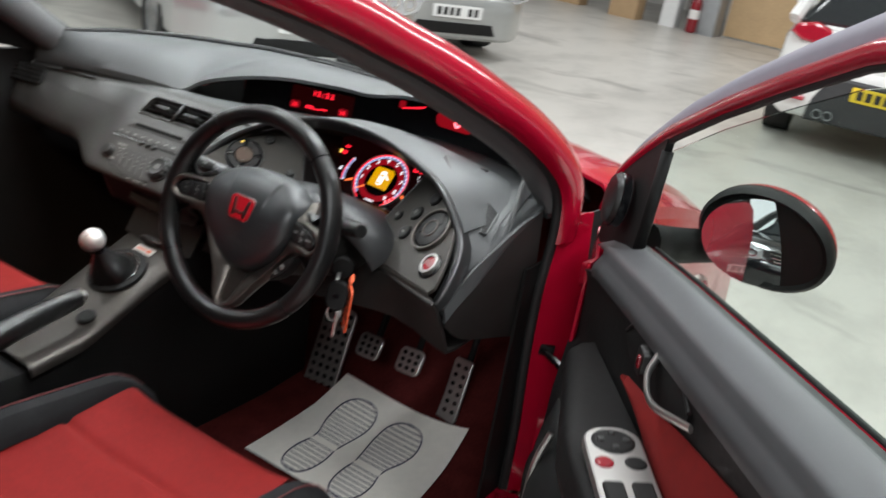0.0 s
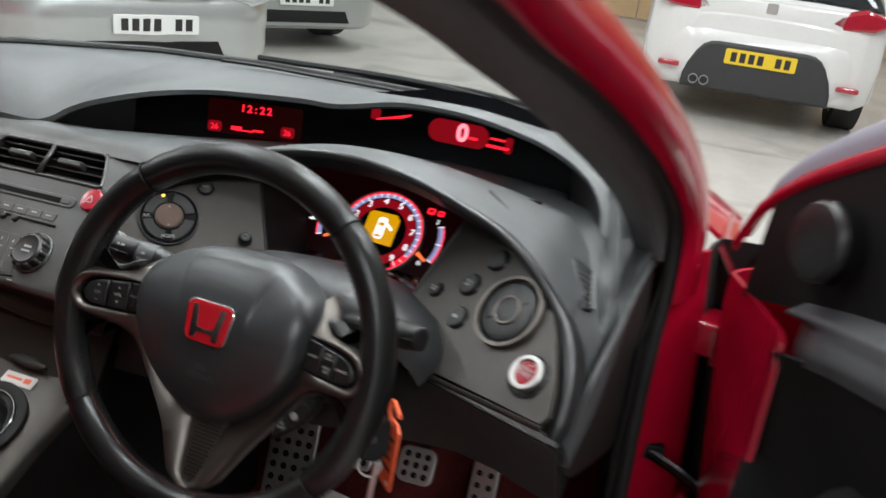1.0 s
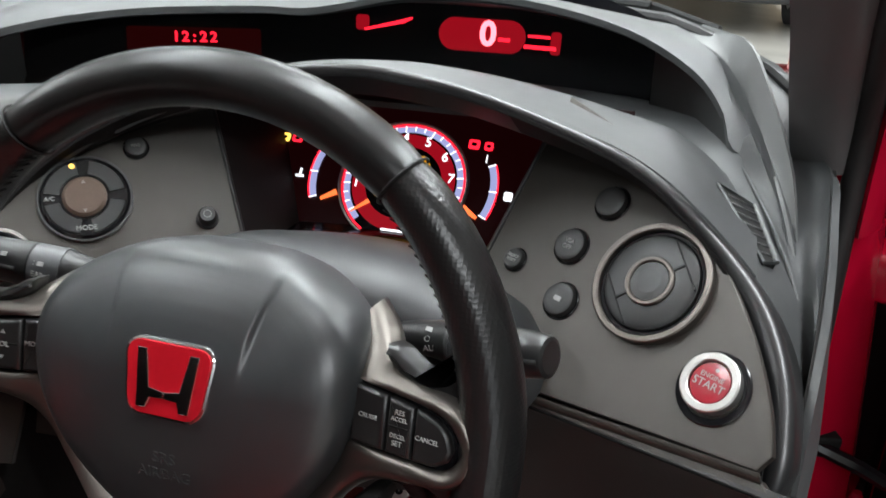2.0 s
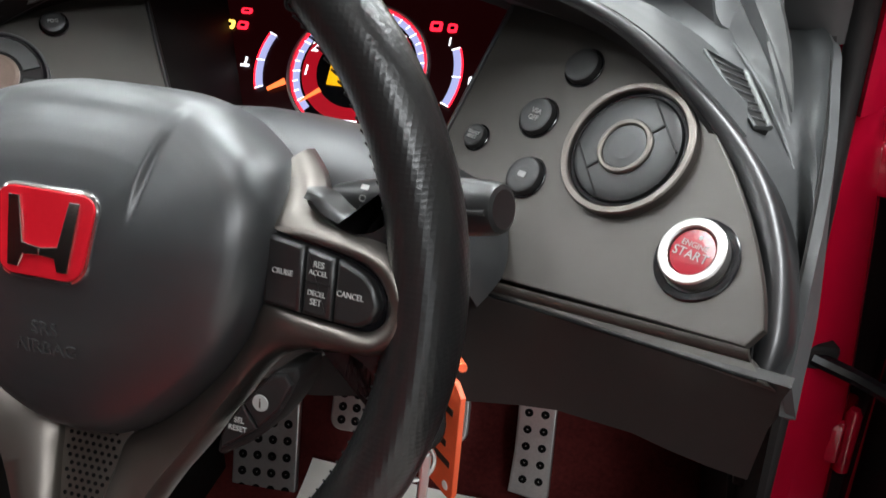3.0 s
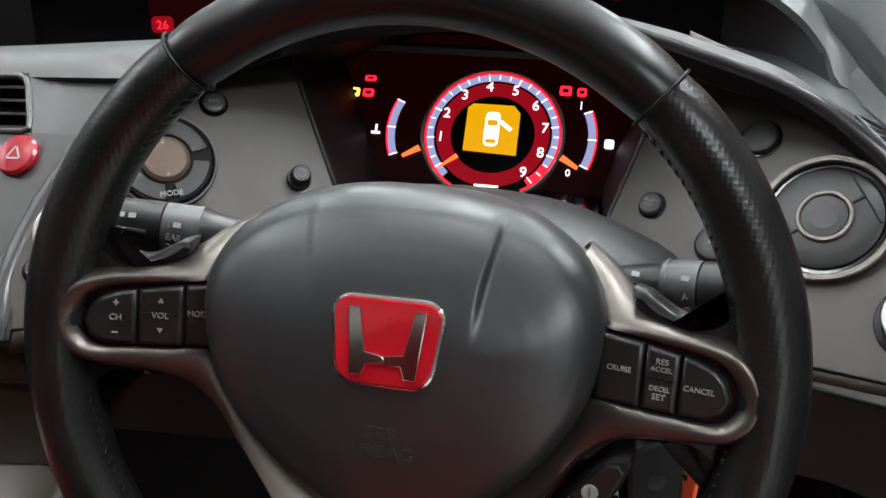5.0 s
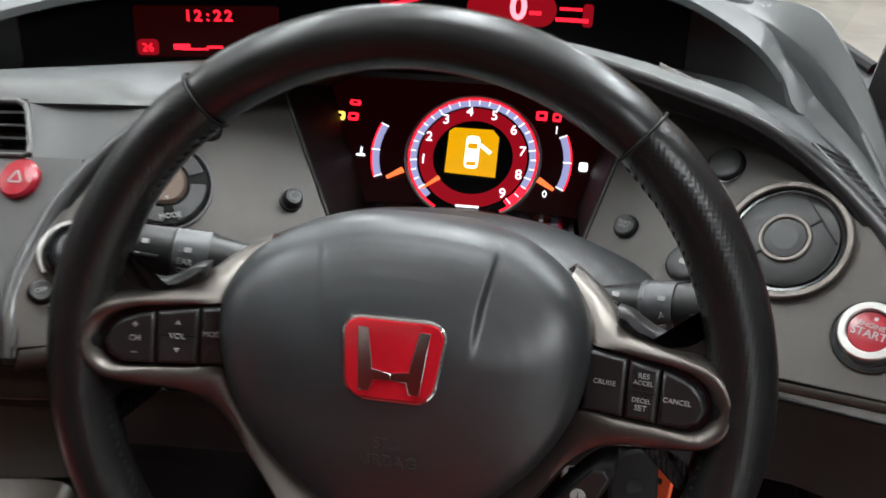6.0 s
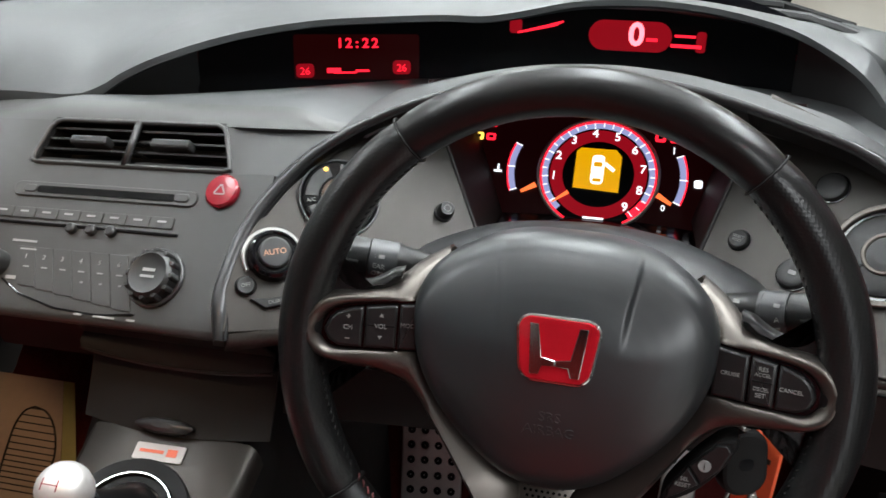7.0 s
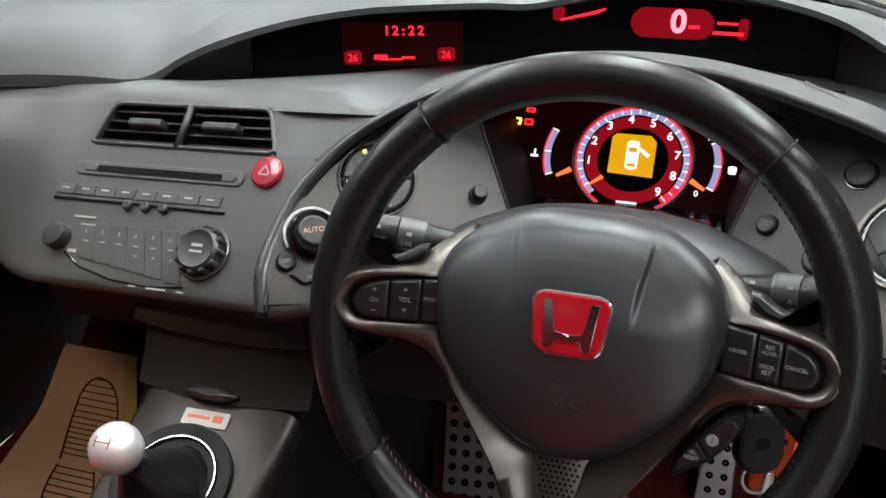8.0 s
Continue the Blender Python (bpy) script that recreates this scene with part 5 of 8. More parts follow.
for a, b, w, h in ((-0.560, 0.8685, 0.030, 0.0022), (-0.552, 0.8625, 0.020, 0.0016), (-0.562, 0.8405, 0.012, 0.0036)):
    part("caption_mark", box(at(FC(a, b), 0, 0, 0.0008), w, h, 0.0006), MARK, st)
K1, K2 = FC(-0.584, 0.8495), FC(-0.396, 0.8505)
part("tune_knob", lathe(K1, [(0.0145, 0), (0.0140, 0.012), (0.0125, 0.0145), (0.006, 0.0150)], 32), BUTTON, st)
vk = part("volume_knob", lathe(K2, [(0.0255, 0), (0.0235, 0.013), (0.0200, 0.0165), (0.0165, 0.0150), (0.008, 0.0145)], 40), BUTTON, st)
part("knob_ring", ring(K2, 0.0260, 0.0300, -0.001, 0.0038, 48), TRIM, vk)
for k in range(12):
    part("grip_rib", lathe(at(K2, 0.0235 * math.cos(radians(30 * k)), 0.0235 * math.sin(radians(30 * k))), [(0.0040, 0.001), (0.0037, 0.012), (0.0022, 0.0145)], 10), BUTTON, vk)
part("marking", join(box(at(K2, 0, 0.0035, 0.0150), 0.013, 0.0030, 0.0006), box(at(K2, 0, -0.0030, 0.0150), 0.015, 0.0024, 0.0006)), MARK, vk)

# passenger side of the dash
part("airbag_seam", sweep([Vector((q[0], q[1] - 0.002, q[2] - 0.003)) for q in LIP if q[0] < -0.6], 0.0012, 6), BLACK, dash)
PV = basis((-1.085, 0.315, 0.895), (1, 0.05, 0.04), (0.05, -1, 0.6))
pv = part("passenger_vent", prism(PV, rrect(0.12, 0.05, 0.012), -0.004, 0.004, 0.002), BLACK, dash)
for k in range(4):
    part("slat", box(at(PV, 0, -0.018 + 0.012 * k, 0.005), 0.11, 0.003, 0.004, 0.0006), BUTTON, pv)
part("airbag_mark", box(basis((-0.70, 0.372, 0.932), (1, 0.12, 0.02), (0, -1, 0.6)), 0.030, 0.006, 0.0012), BLACK, dash)
part("glove_void", sheet([[Vector((x, y, z)) for x in np.linspace(-1.12, -0.5, 8)] for y, z in ((0.40, 0.735), (0.55, 0.66), (0.70, 0.55), (0.86, 0.42))], 0.004), FELT, dash)

# ---- knee panel below the driver's panel ----
rows = []
for x in np.linspace(-0.29, 0.354, 26):
    tz = 0.811 + 0.138 * max(0, x - 0.088)
    ty = (wing_r(x, tz).y if x > 0.088 else wing_r(0.088, tz).y) + 0.006
    bot = table([(-0.29, 0.70), (0.03, 0.715), (0.177, 0.742), (0.22, 0.748), (0.276, 0.742), (0.316, 0.730), (0.365, 0.722)], x)[0]
    row = []
    for v in np.linspace(0, 1, 7):
        z = tz + (bot - tz) * v
        row.append(Vector((x, ty + (0.19 - ty) * (v ** 0.8) * 0.9, z)))
    row += [Vector((x, 0.215, bot - 0.004)), Vector((x, 0.30, bot - 0.002)), Vector((x, 0.46, bot + 0.03))]
    rows.append(row)
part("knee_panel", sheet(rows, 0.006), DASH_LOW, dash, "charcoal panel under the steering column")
crease = glide([(0.352, 0.138, 0.828), (0.362, 0.20, 0.888), (0.370, 0.26, 0.920), (0.376, 0.33, 0.950), (0.382, 0.41, 0.970)], 14)
lower = glide([(0.354, 0.155, 0.790), (0.358, 0.20, 0.755), (0.366, 0.26, 0.735), (0.378, 0.33, 0.72), (0.392, 0.42, 0.70)], 14)
part("end_cap", sheet([[a.lerp(b, v) + Vector((0.003, 0, 0)) * math.sin(math.pi * v) for a, b in zip(crease, lower)] for v in np.linspace(0, 1, 6)], 0.004), DASH_LOW, dash)


# ---- steering column ----
TH = radians(17)
HUB = Vector((0.0, 0.012, 0.912))
WH = Matrix((Vector((1, 0, 0)), Vector((0, math.sin(TH), math.cos(TH))), Vector((0, -math.cos(TH), math.sin(TH))))).transposed().to_4x4()
WH.translation = HUB
WH = WH @ Matrix.Rotation(radians(-1.0), 4, "Z")   # the wheel stands a little turned

col = thing("steering_column", (0, 0.20, 0.86), "charcoal steering column shroud with two stalks and ignition key", "steering column")


def col_ring(y, w, zt, zb):
    return [Vector((w * math.cos(a), y, (zt + zb) / 2 + (zt - zb) / 2 * math.sin(a) * (1 if math.sin(a) > 0 else 0.9))) for a in np.linspace(0, 2 * math.pi, 22, endpoint=False)]


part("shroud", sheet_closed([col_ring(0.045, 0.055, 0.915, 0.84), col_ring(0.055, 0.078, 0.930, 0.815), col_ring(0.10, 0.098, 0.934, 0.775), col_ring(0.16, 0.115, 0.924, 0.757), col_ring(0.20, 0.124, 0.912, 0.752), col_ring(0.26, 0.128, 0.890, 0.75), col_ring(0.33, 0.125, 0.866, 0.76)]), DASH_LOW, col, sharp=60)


def cowl_row(y, k, top):
    """One hoop of the cowl that joins the column to the instrument panel."""
    half = glide([(0.0, 0.0, 0), (0.045, 0.003, 0), (0.082, 0.010, 0), (0.118, 0.025, 0), (0.150, 0.043, 0), (0.172, 0.064, 0), (0.182, 0.082, 0), (0.186, 0.094, 0)], 20)
    return [Vector((q.x * k * s, y + (0.045 * (q.y / 0.12) ** 1.2 if y < 0.25 else 0.0), top - q.y * k)) for q, s in [(q, -1) for q in half[::-1]] + [(q, 1) for q in half[1:]]]


part("cowl", sheet([cowl_row(y, k, z) for y, k, z in ((0.150, 0.90, 0.905), (0.152, 0.93, 0.915), (0.160, 0.96, 0.925), (0.175, 0.985, 0.933), (0.20, 1.0, 0.935), (0.24, 1.01, 0.925), (0.29, 1.02, 0.905), (0.335, 1.02, 0.885))], 0.004), COWL, col, "grey cowl over the steering column", sharp=60)


def stalk(sx, p0, p1, label, words):
    """Column stalk: tapered root with arrows, a printed band, a white ring and a twist knob."""
    p0, p1 = Vector(p0), Vector(p1)
    d = p1 - p0
    s = part("stalk", sweep([p0 + d * u for u in (0.0, 0.12, 0.25, 0.36, 0.40)], lambda u: 0.0085 + 0.0070 * u ** 0.8, 18), SWITCH, col, label)
    part("collar", sweep([p0 + d * 0.40, p0 + d * 0.425], 0.0164, 20), STALKGREY, s, "pale ring round the stalk")
    part("band", sweep([p0 + d * u for u in (0.425, 0.50, 0.58)], 0.0160, 20), STALKGREY, s)
    part("twist_knob", sweep([p0 + d * u for u in (0.585, 0.59, 0.62, 0.86, 0.97, 0.99, 1.0)], lambda u: (0.0150, 0.0158, 0.0158, 0.0146, 0.0134, 0.0124, 0.0100)[min(6, int(u * 6.99))], 20), SWITCH, s)
    part("grip_ridge", sweep([p0 + d * 0.62 + Vector((0, -0.0155, 0.003)), p0 + d * 0.93 + Vector((0, -0.0135, 0.003))], 0.0018, 8), BLACK, s)
    for u, r, z, w in words:
        f = basis(p0 + d * u + Vector((0, -r * math.cos(z), r * math.sin(z))), d * sx, (0, -math.cos(z), math.sin(z)))
        if w:
            lettering("marking", f, w, 0.0056, MARK, s)
        else:
            part("symbol", join(box(at(f, -0.0035, 0), 0.0045, 0.0030, 0.0006), box(at(f, 0.0035, 0), 0.0045, 0.0030, 0.0006)), MARK, s)


STALKGREY = material("grey_stalk_plastic", (0.055, 0.056, 0.058), 0.38, grain=0.04, size=1200)
stalk(-1, (-0.088, 0.098, 0.930), (-0.205, 0.078, 0.947), "left indicator stalk with white symbols", ((0.20, 0.0125, 0.5, ""), (0.50, 0.0163, 0.62, ""), (0.50, 0.0163, 0.15, "REAR"), (0.50, 0.0163, -0.25, "OFF"), (0.72, 0.0158, 0.75, ""), (0.76, 0.0156, 0.15, "OFF")))
stalk(1, (0.098, 0.122, 0.913), (0.202, 0.082, 0.936), "right wiper stalk with white symbols", ((0.25, 0.0132, 0.9, ""), (0.24, 0.0132, 0.45, "OFF"), (0.27, 0.0135, 0.05, "AUTO"), (0.50, 0.0163, 0.75, ""), (0.50, 0.0163, 0.15, "ADJ"), (0.52, 0.0163, -0.3, "")))
part("key_barrel", lathe(basis((0.122, 0.150, 0.822), (1, 0, 0), (0.55, -0.80, 0.1)), [(0.022, -0.02), (0.022, 0.004), (0.018, 0.008), (0.008, 0.009)], 24), BLACK, col)

key = thing("ignition_key", (0.150, 0.115, 0.80), "black car key hanging in the ignition with a bright orange tag", "key")
KF = basis((0.146, 0.112, 0.783), (0.93, 0.36, 0.0), (0.36, -0.90, 0.22))
part("key_head", prism(KF, rrect(0.040, 0.056, 0.018, n=7), -0.007, 0.007, 0.004), BLACK, key, "black key head")
part("head_mark", prism(at(KF, 0, 0, 0.0068), rrect(0.012, 0.010, 0.004), 0, 0.0007), BLACKG, key)
part("key_blade", box(basis((0.134, 0.125, 0.815), (0.55, -0.8, 0.1), (0, 0.1, 1)), 0.040, 0.008, 0.003, 0.001), SATIN, key)
part("key_ring", sweep([at(KF, 0.013 * math.cos(a), -0.034 + 0.013 * math.sin(a), 0) @ Vector((0, 0, 0)) for a in np.linspace(0, 2 * math.pi, 24, endpoint=False)], 0.0016, 6, closed=True), SATIN, key)
TF = basis((0.1615, 0.129, 0.757), (0.72, -0.69, -0.02), (-0.69, -0.72, 0.05))
tag = part("tag", prism(at(TF, 0, 0, 0), [(-0.016, -0.043), (0.015, -0.043), (0.018, -0.038), (0.018, 0.037), (0.010, 0.044), (-0.010, 0.044), (-0.018, 0.037), (-0.018, -0.038)], -0.0018, 0.0018, 0.0008), TAG, key, "orange plastic key tag")
part("tag_hole", lathe(at(TF, 0.009, -0.035, 0.0018), [(0.0034, 0), (0.0032, 0.0004)], 14), STICKER, tag)
for k, w in enumerate((0.020, 0.007, 0.010, 0.022)):
    part("ink_bar", box(at(TF, 0.001, 0.022 - 0.013 * k, 0.0020), w, 0.0045, 0.0006), INKB, tag)
part("loop_strap", sweep(glide([TF @ Vector((0, 0.037, 0)), TF @ Vector((-0.012, 0.050, 0.002)), TF @ Vector((-0.010, 0.064, 0)), TF @ Vector((0.008, 0.062, 0.002)), TF @ Vector((0.026, 0.066, 0.008))], 16), 0.0028, 8), TAG, key)
part("spare_key", box(basis((0.155, 0.104, 0.730), (0.05, 0.1, 1), (0.4, -0.9, 0.0)), 0.055, 0.0065, 0.003, 0.002), SATIN, key, "thin steel spare key")

# ---- steering wheel ----
wheel = thing("steering_wheel", tuple(HUB), "black leather three-spoke sports steering wheel with titanium-grey spokes", "steering wheel")
RM, RT = 0.1835, 0.0168


def rim_path(a0, a1, n, closed=False):
    return [WH @ Vector((RM * math.cos(radians(a)), RM * math.sin(radians(a)), 0)) for a in np.linspace(a0, a1, n, endpoint=not closed)]


def rim_seg(name, a0, a1, mat, fat=0.0, label=""):
    n = max(8, int((a1 - a0) / 3))
    verts, faces = [], []
    k = 20
    for i in range(n + 1):
        a = radians(a0 + (a1 - a0) * i / n)
        u = i / n
        bulge = fat * math.sin(math.pi * u) ** 2
        end = 1 - 0.06 * (max(0, 1 - u * n / 1.2) + max(0, 1 - (1 - u) * n / 1.2))
        for j in range(k):
            b = 2 * math.pi * j / k
            r = (RT + bulge) * end
            verts.append(WH @ Vector(((RM + r * math.cos(b)) * math.cos(a), (RM + r * math.cos(b)) * math.sin(a), r * 1.12 * math.sin(b))))
    for i in range(n):
        for j in range(k):
            q = (j + 1) % k
            faces.append([i * k + j, i * k + q, (i + 1) * k + q, (i + 1) * k + j])
    faces += [list(range(k))[::-1], [n * k + j for j in range(k)]]
    return part(name, (verts, faces), mat, wheel, label)


rim_seg("rim_top", 50.6, 129.4, LEATHER, 0.0, "smooth leather rim section")
rim_seg("rim_grip", -38, 50, LEATHER_DOT, 0.0012, "perforated leather grip")
rim_seg("rim_grip", 130, 218, LEATHER_DOT, 0.0012, "perforated leather grip")
rim_seg("rim_bottom", 218.6, 321.4, LEATHER, 0.0, "smooth leather rim section")
part("rim_core", sweep(rim_path(0, 360, 90, True), RT * 0.9, 14, closed=True), BLACK, wheel)
for a in (50.3, 129.7, 218.3, -38.3):
    part("seam", sweep([WH @ Vector(((RM + RT * 1.03 * math.cos(b)) * math.cos(radians(a)), (RM + RT * 1.03 * math.cos(b)) * math.sin(radians(a)), RT * 1.15 * math.sin(b))) for b in np.linspace(0, 2 * math.pi, 24, endpoint=False)], 0.0009, 6, closed=True), BLACK, wheel)


def stitches(a0, a1, mat):
    geos = []
    for k in range(int((a1 - a0) / 2.0)):
        a = radians(a0 + 2.0 * k)
        p = [WH @ Vector(((RM - RT * 1.03 + 0.0006) * math.cos(a + s * 0.010), (RM - RT * 1.03 + 0.0006) * math.sin(a + s * 0.010), 0.0045 + s * 0.0028)) for s in (-1, 1)]
        geos.append(sweep(p, 0.0006, 5))
    return join(*geos)


part("stitching", stitches(218, 322, THREAD), THREAD, wheel, "red thread stitching")
part("stitching", stitches(-36, 50, THREAD), BLACK, wheel, "black thread stitching")
part("stitching", stitches(130, 216, THREAD), BLACK, wheel, "black thread stitching")

# spoke frame: a band that runs from behind the pad, round the switch pod and down to the foot of the wheel
BAND = [((0.086, 0.052, -0.046), (0.0915, 0.0605, -0.050)), ((0.096, 0.045, -0.030), (0.106, 0.0515, -0.033)), ((0.100, 0.036, -0.015), (0.1155, 0.0425, -0.018)),
        ((0.103, 0.0290, -0.006), (0.126, 0.0355, -0.007)), ((0.122, 0.0268, 0.000), (0.138, 0.0318, 0.002)), ((0.148, 0.0232, 0.007), (0.153, 0.0292, 0.009)),
        ((0.160, 0.0190, 0.011), (0.1655, 0.0250, 0.0145)), ((0.1665, 0.0120, 0.0125), (0.1738, 0.0168, 0.0165)), ((0.169, 0.0040, 0.0125), (0.1772, 0.0050, 0.017)),
        ((0.1665, -0.0040, 0.0125), (0.1745, -0.0070, 0.0165)), ((0.158, -0.0095, 0.010), (0.164, -0.0160, 0.0135)), ((0.140, -0.0095, 0.005), (0.147, -0.0205, 0.006)),
        ((0.120, -0.0090, 0.000), (0.126, -0.0230, 0.000)), ((0.1005, -0.0085, -0.008), (0.1105, -0.0290, -0.006)), ((0.092, -0.0260, -0.014), (0.0975, -0.0410, -0.010)),
        ((0.079, -0.0460, -0.018), (0.0850, -0.0600, -0.012)), ((0.060, -0.0670, -0.022), (0.0715, -0.0800, -0.013)), ((0.039, -0.0860, -0.025), (0.0600, -0.0970, -0.013)),
        ((0.0215, -0.0980, -0.025), (0.0510, -0.1100, -0.012)), ((0.0175, -0.1150, -0.020), (0.0430, -0.1240, -0.010)), ((0.0130, -0.1380, -0.012), (0.0335, -0.1420, -0.006)),
        ((0.0085, -0.1575, -0.006), (0.0230, -0.1590, -0.003)), ((0.0, -0.1635, -0.004), (0.0, -0.1720, 0.0))]
for sx in (-1, 1):
    ci, co = glide([a for a, b in BAND], 110), glide([b for a, b in BAND], 110)
    rows = []
    for a, b in zip(ci, co):
        e = (b - a).to_3d()
        e.z = 0
        w = e.length
        e.normalize()
        up = Vector((0, 0, 1))
        lift = min(0.0022, w * 0.22)
        row = [a - e * 0.001 - up * 0.009, a - up * 0.0015, a + e * 0.0012 + up * 0.0003, a.lerp(b, 0.30) + up * lift * 0.75, a.lerp(b, 0.60) + up * lift, b - e * 0.0016 + up * 0.0006, b - up * 0.0010, b + e * 0.0018 - up * 0.0046, b + e * 0.0042 - up * 0.0115, b + e * 0.0040 - up * 0.021, b - e * 0.001 - up * 0.027]
        rows.append([WH @ Vector((sx * q.x, q.y, q.z)) for q in row])
    part("spoke_frame", sheet(rows, 0.002), TITAN, wheel, "satin titanium-grey spoke frame", sharp=60)
part("spoke_back", prism(WH, [(sx * a, b) for sx, r in ((1, 1), (-1, -1)) for a, b in [(0.020, -0.150), (0.040, -0.105), (0.065, -0.070), (0.092, -0.030), (0.112, -0.012), (0.160, -0.008), (0.160, 0.015), (0.110, 0.026), (0.085, 0.050), (0.040, 0.066)][::r]], -0.046, -0.034, 0.004), BLACK, wheel)

padh = [(0.0, 0.0865), (0.030, 0.0855), (0.056, 0.0795), (0.076, 0.0695), (0.0905, 0.0585), (0.0995, 0.0460), (0.1045, 0.0310), (0.1045, 0.0140), (0.1010, -0.0050), (0.0935, -0.0240), (0.0800, -0.0460), (0.0610, -0.0675), (0.0400, -0.0855), (0.0205, -0.0955), (0.0, -0.0985)]
ph = [Vector((q.x, q.y)) for q in glide([(a, b, 0) for a, b in padh], 170)]
pout = ph + [Vector((-q.x, q.y)) for q in ph[::-1][1:-1]]
DOME = [(1.0, -0.008), (0.985, -0.0015), (0.965, 0.0030), (0.94, 0.0064), (0.90, 0.0098), (0.85, 0.0122), (0.80, 0.0138), (0.75, 0.0150), (0.65, 0.0168), (0.55, 0.0180), (0.45, 0.0188), (0.30, 0.0196), (0.10, 0.0200)]
PRINGS = [1.00, 1.01, 1.0, 0.985, 0.965, 0.94] + [0.92 - 0.0145 * k for k in range(39)] + [0.34, 0.28, 0.2, 0.1]
PHEIGHTS = [-0.045, -0.020] + [float(np.interp(k, [q[0] for q in DOME[::-1]], [q[1] for q in DOME[::-1]])) for k in PRINGS[2:]]


def pad_drop(y):
    return 0.019 * max(0.0, (y - 0.012) / 0.074) ** 1.7 if y > 0 else 0.019 * (y / 0.098) ** 2


GROOVE = glide([(0.0470, 0.072, 0), (0.0450, 0.060, 0), (0.0425, 0.046, 0), (0.0410, 0.030, 0), (0.0400, 0.018, 0)], 14)


def groove(x, y):
    """The cover beside the badge steps down in a fold that fades downwards and outwards."""
    d = abs(x) - float(np.interp(y, [q.y for q in GROOVE[::-1]], [q.x for q in GROOVE[::-1]]))
    along = smooth(y, 0.012, 0.050) * (1 - smooth(y, 0.074, 0.084))
    return (0.0034 if x > 0 else 0.0016) * along * smooth(d, -0.0012, 0.0034) * (1 - smooth(d, 0.004, 0.050))


def pad_h(x, y):
    """Height of the airbag cover over the wheel's plane."""
    k = max(abs(x) / table(sorted((q.y, q.x) for q in ph), y)[0] if abs(x) > 1e-6 else 0.0, abs(y) / 0.0975)
    return float(np.interp(k, PRINGS[:1:-1], PHEIGHTS[:1:-1])) - pad_drop(y)


prow = [[WH @ Vector((q.x * k, q.y * k, h - pad_drop(q.y * k) - groove(q.x * k, q.y * k))) for q in pout] for k, h in zip(PRINGS, PHEIGHTS)]
pad = part("airbag_cover", sheet_closed(prow), PAD, wheel, "domed black airbag cover", sharp=70)
for k, y in enumerate((-0.0330, -0.0430)):
    lettering("embossed_word", at(WH, 0, y, pad_h(0, y) - 0.0004) @ Matrix.Rotation(math.atan2(pad_h(0, y + 0.006) - pad_h(0, y - 0.002), 0.008), 4, "X") @ Matrix.Translation((0, 0, 0.0007)), ("SRS", "AIRBAG")[k], 0.0100, EMBOSS, pad)
BF = WH @ Matrix.Translation((0, 0.0140, 0.0185)) @ Matrix.Rotation(radians(-5), 4, "X")
badge_shape = [Vector((q.x * (1 + 0.10 * q.y / 0.022), q.y)) for q in rrect(0.0540, 0.0455, 0.011, n=7)]
bd = part("maker_badge", prism(BF, badge_shape, -0.003, 0.0022, 0.0016), CHROME, wheel, "red enamel badge with a chrome edge")
part("enamel", prism(BF, inset(badge_shape, 0.0019), 0.001, 0.0032, 0.0008), REDB, bd)
for sx in (-1, 1):
    part("silver_shape", prism(at(BF, 0, 0, 0.0028), [(sx * 0.0195, 0.0165), (sx * 0.0135, 0.0165), (sx * 0.0095, -0.0050), (sx * 0.0, -0.0065), (sx * 0.0, -0.0105), (sx * 0.0085, -0.0110), (sx * 0.0105, -0.0170), (sx * 0.0165, -0.0170)], 0, 0.0016, 0.0005), CHROME, bd)

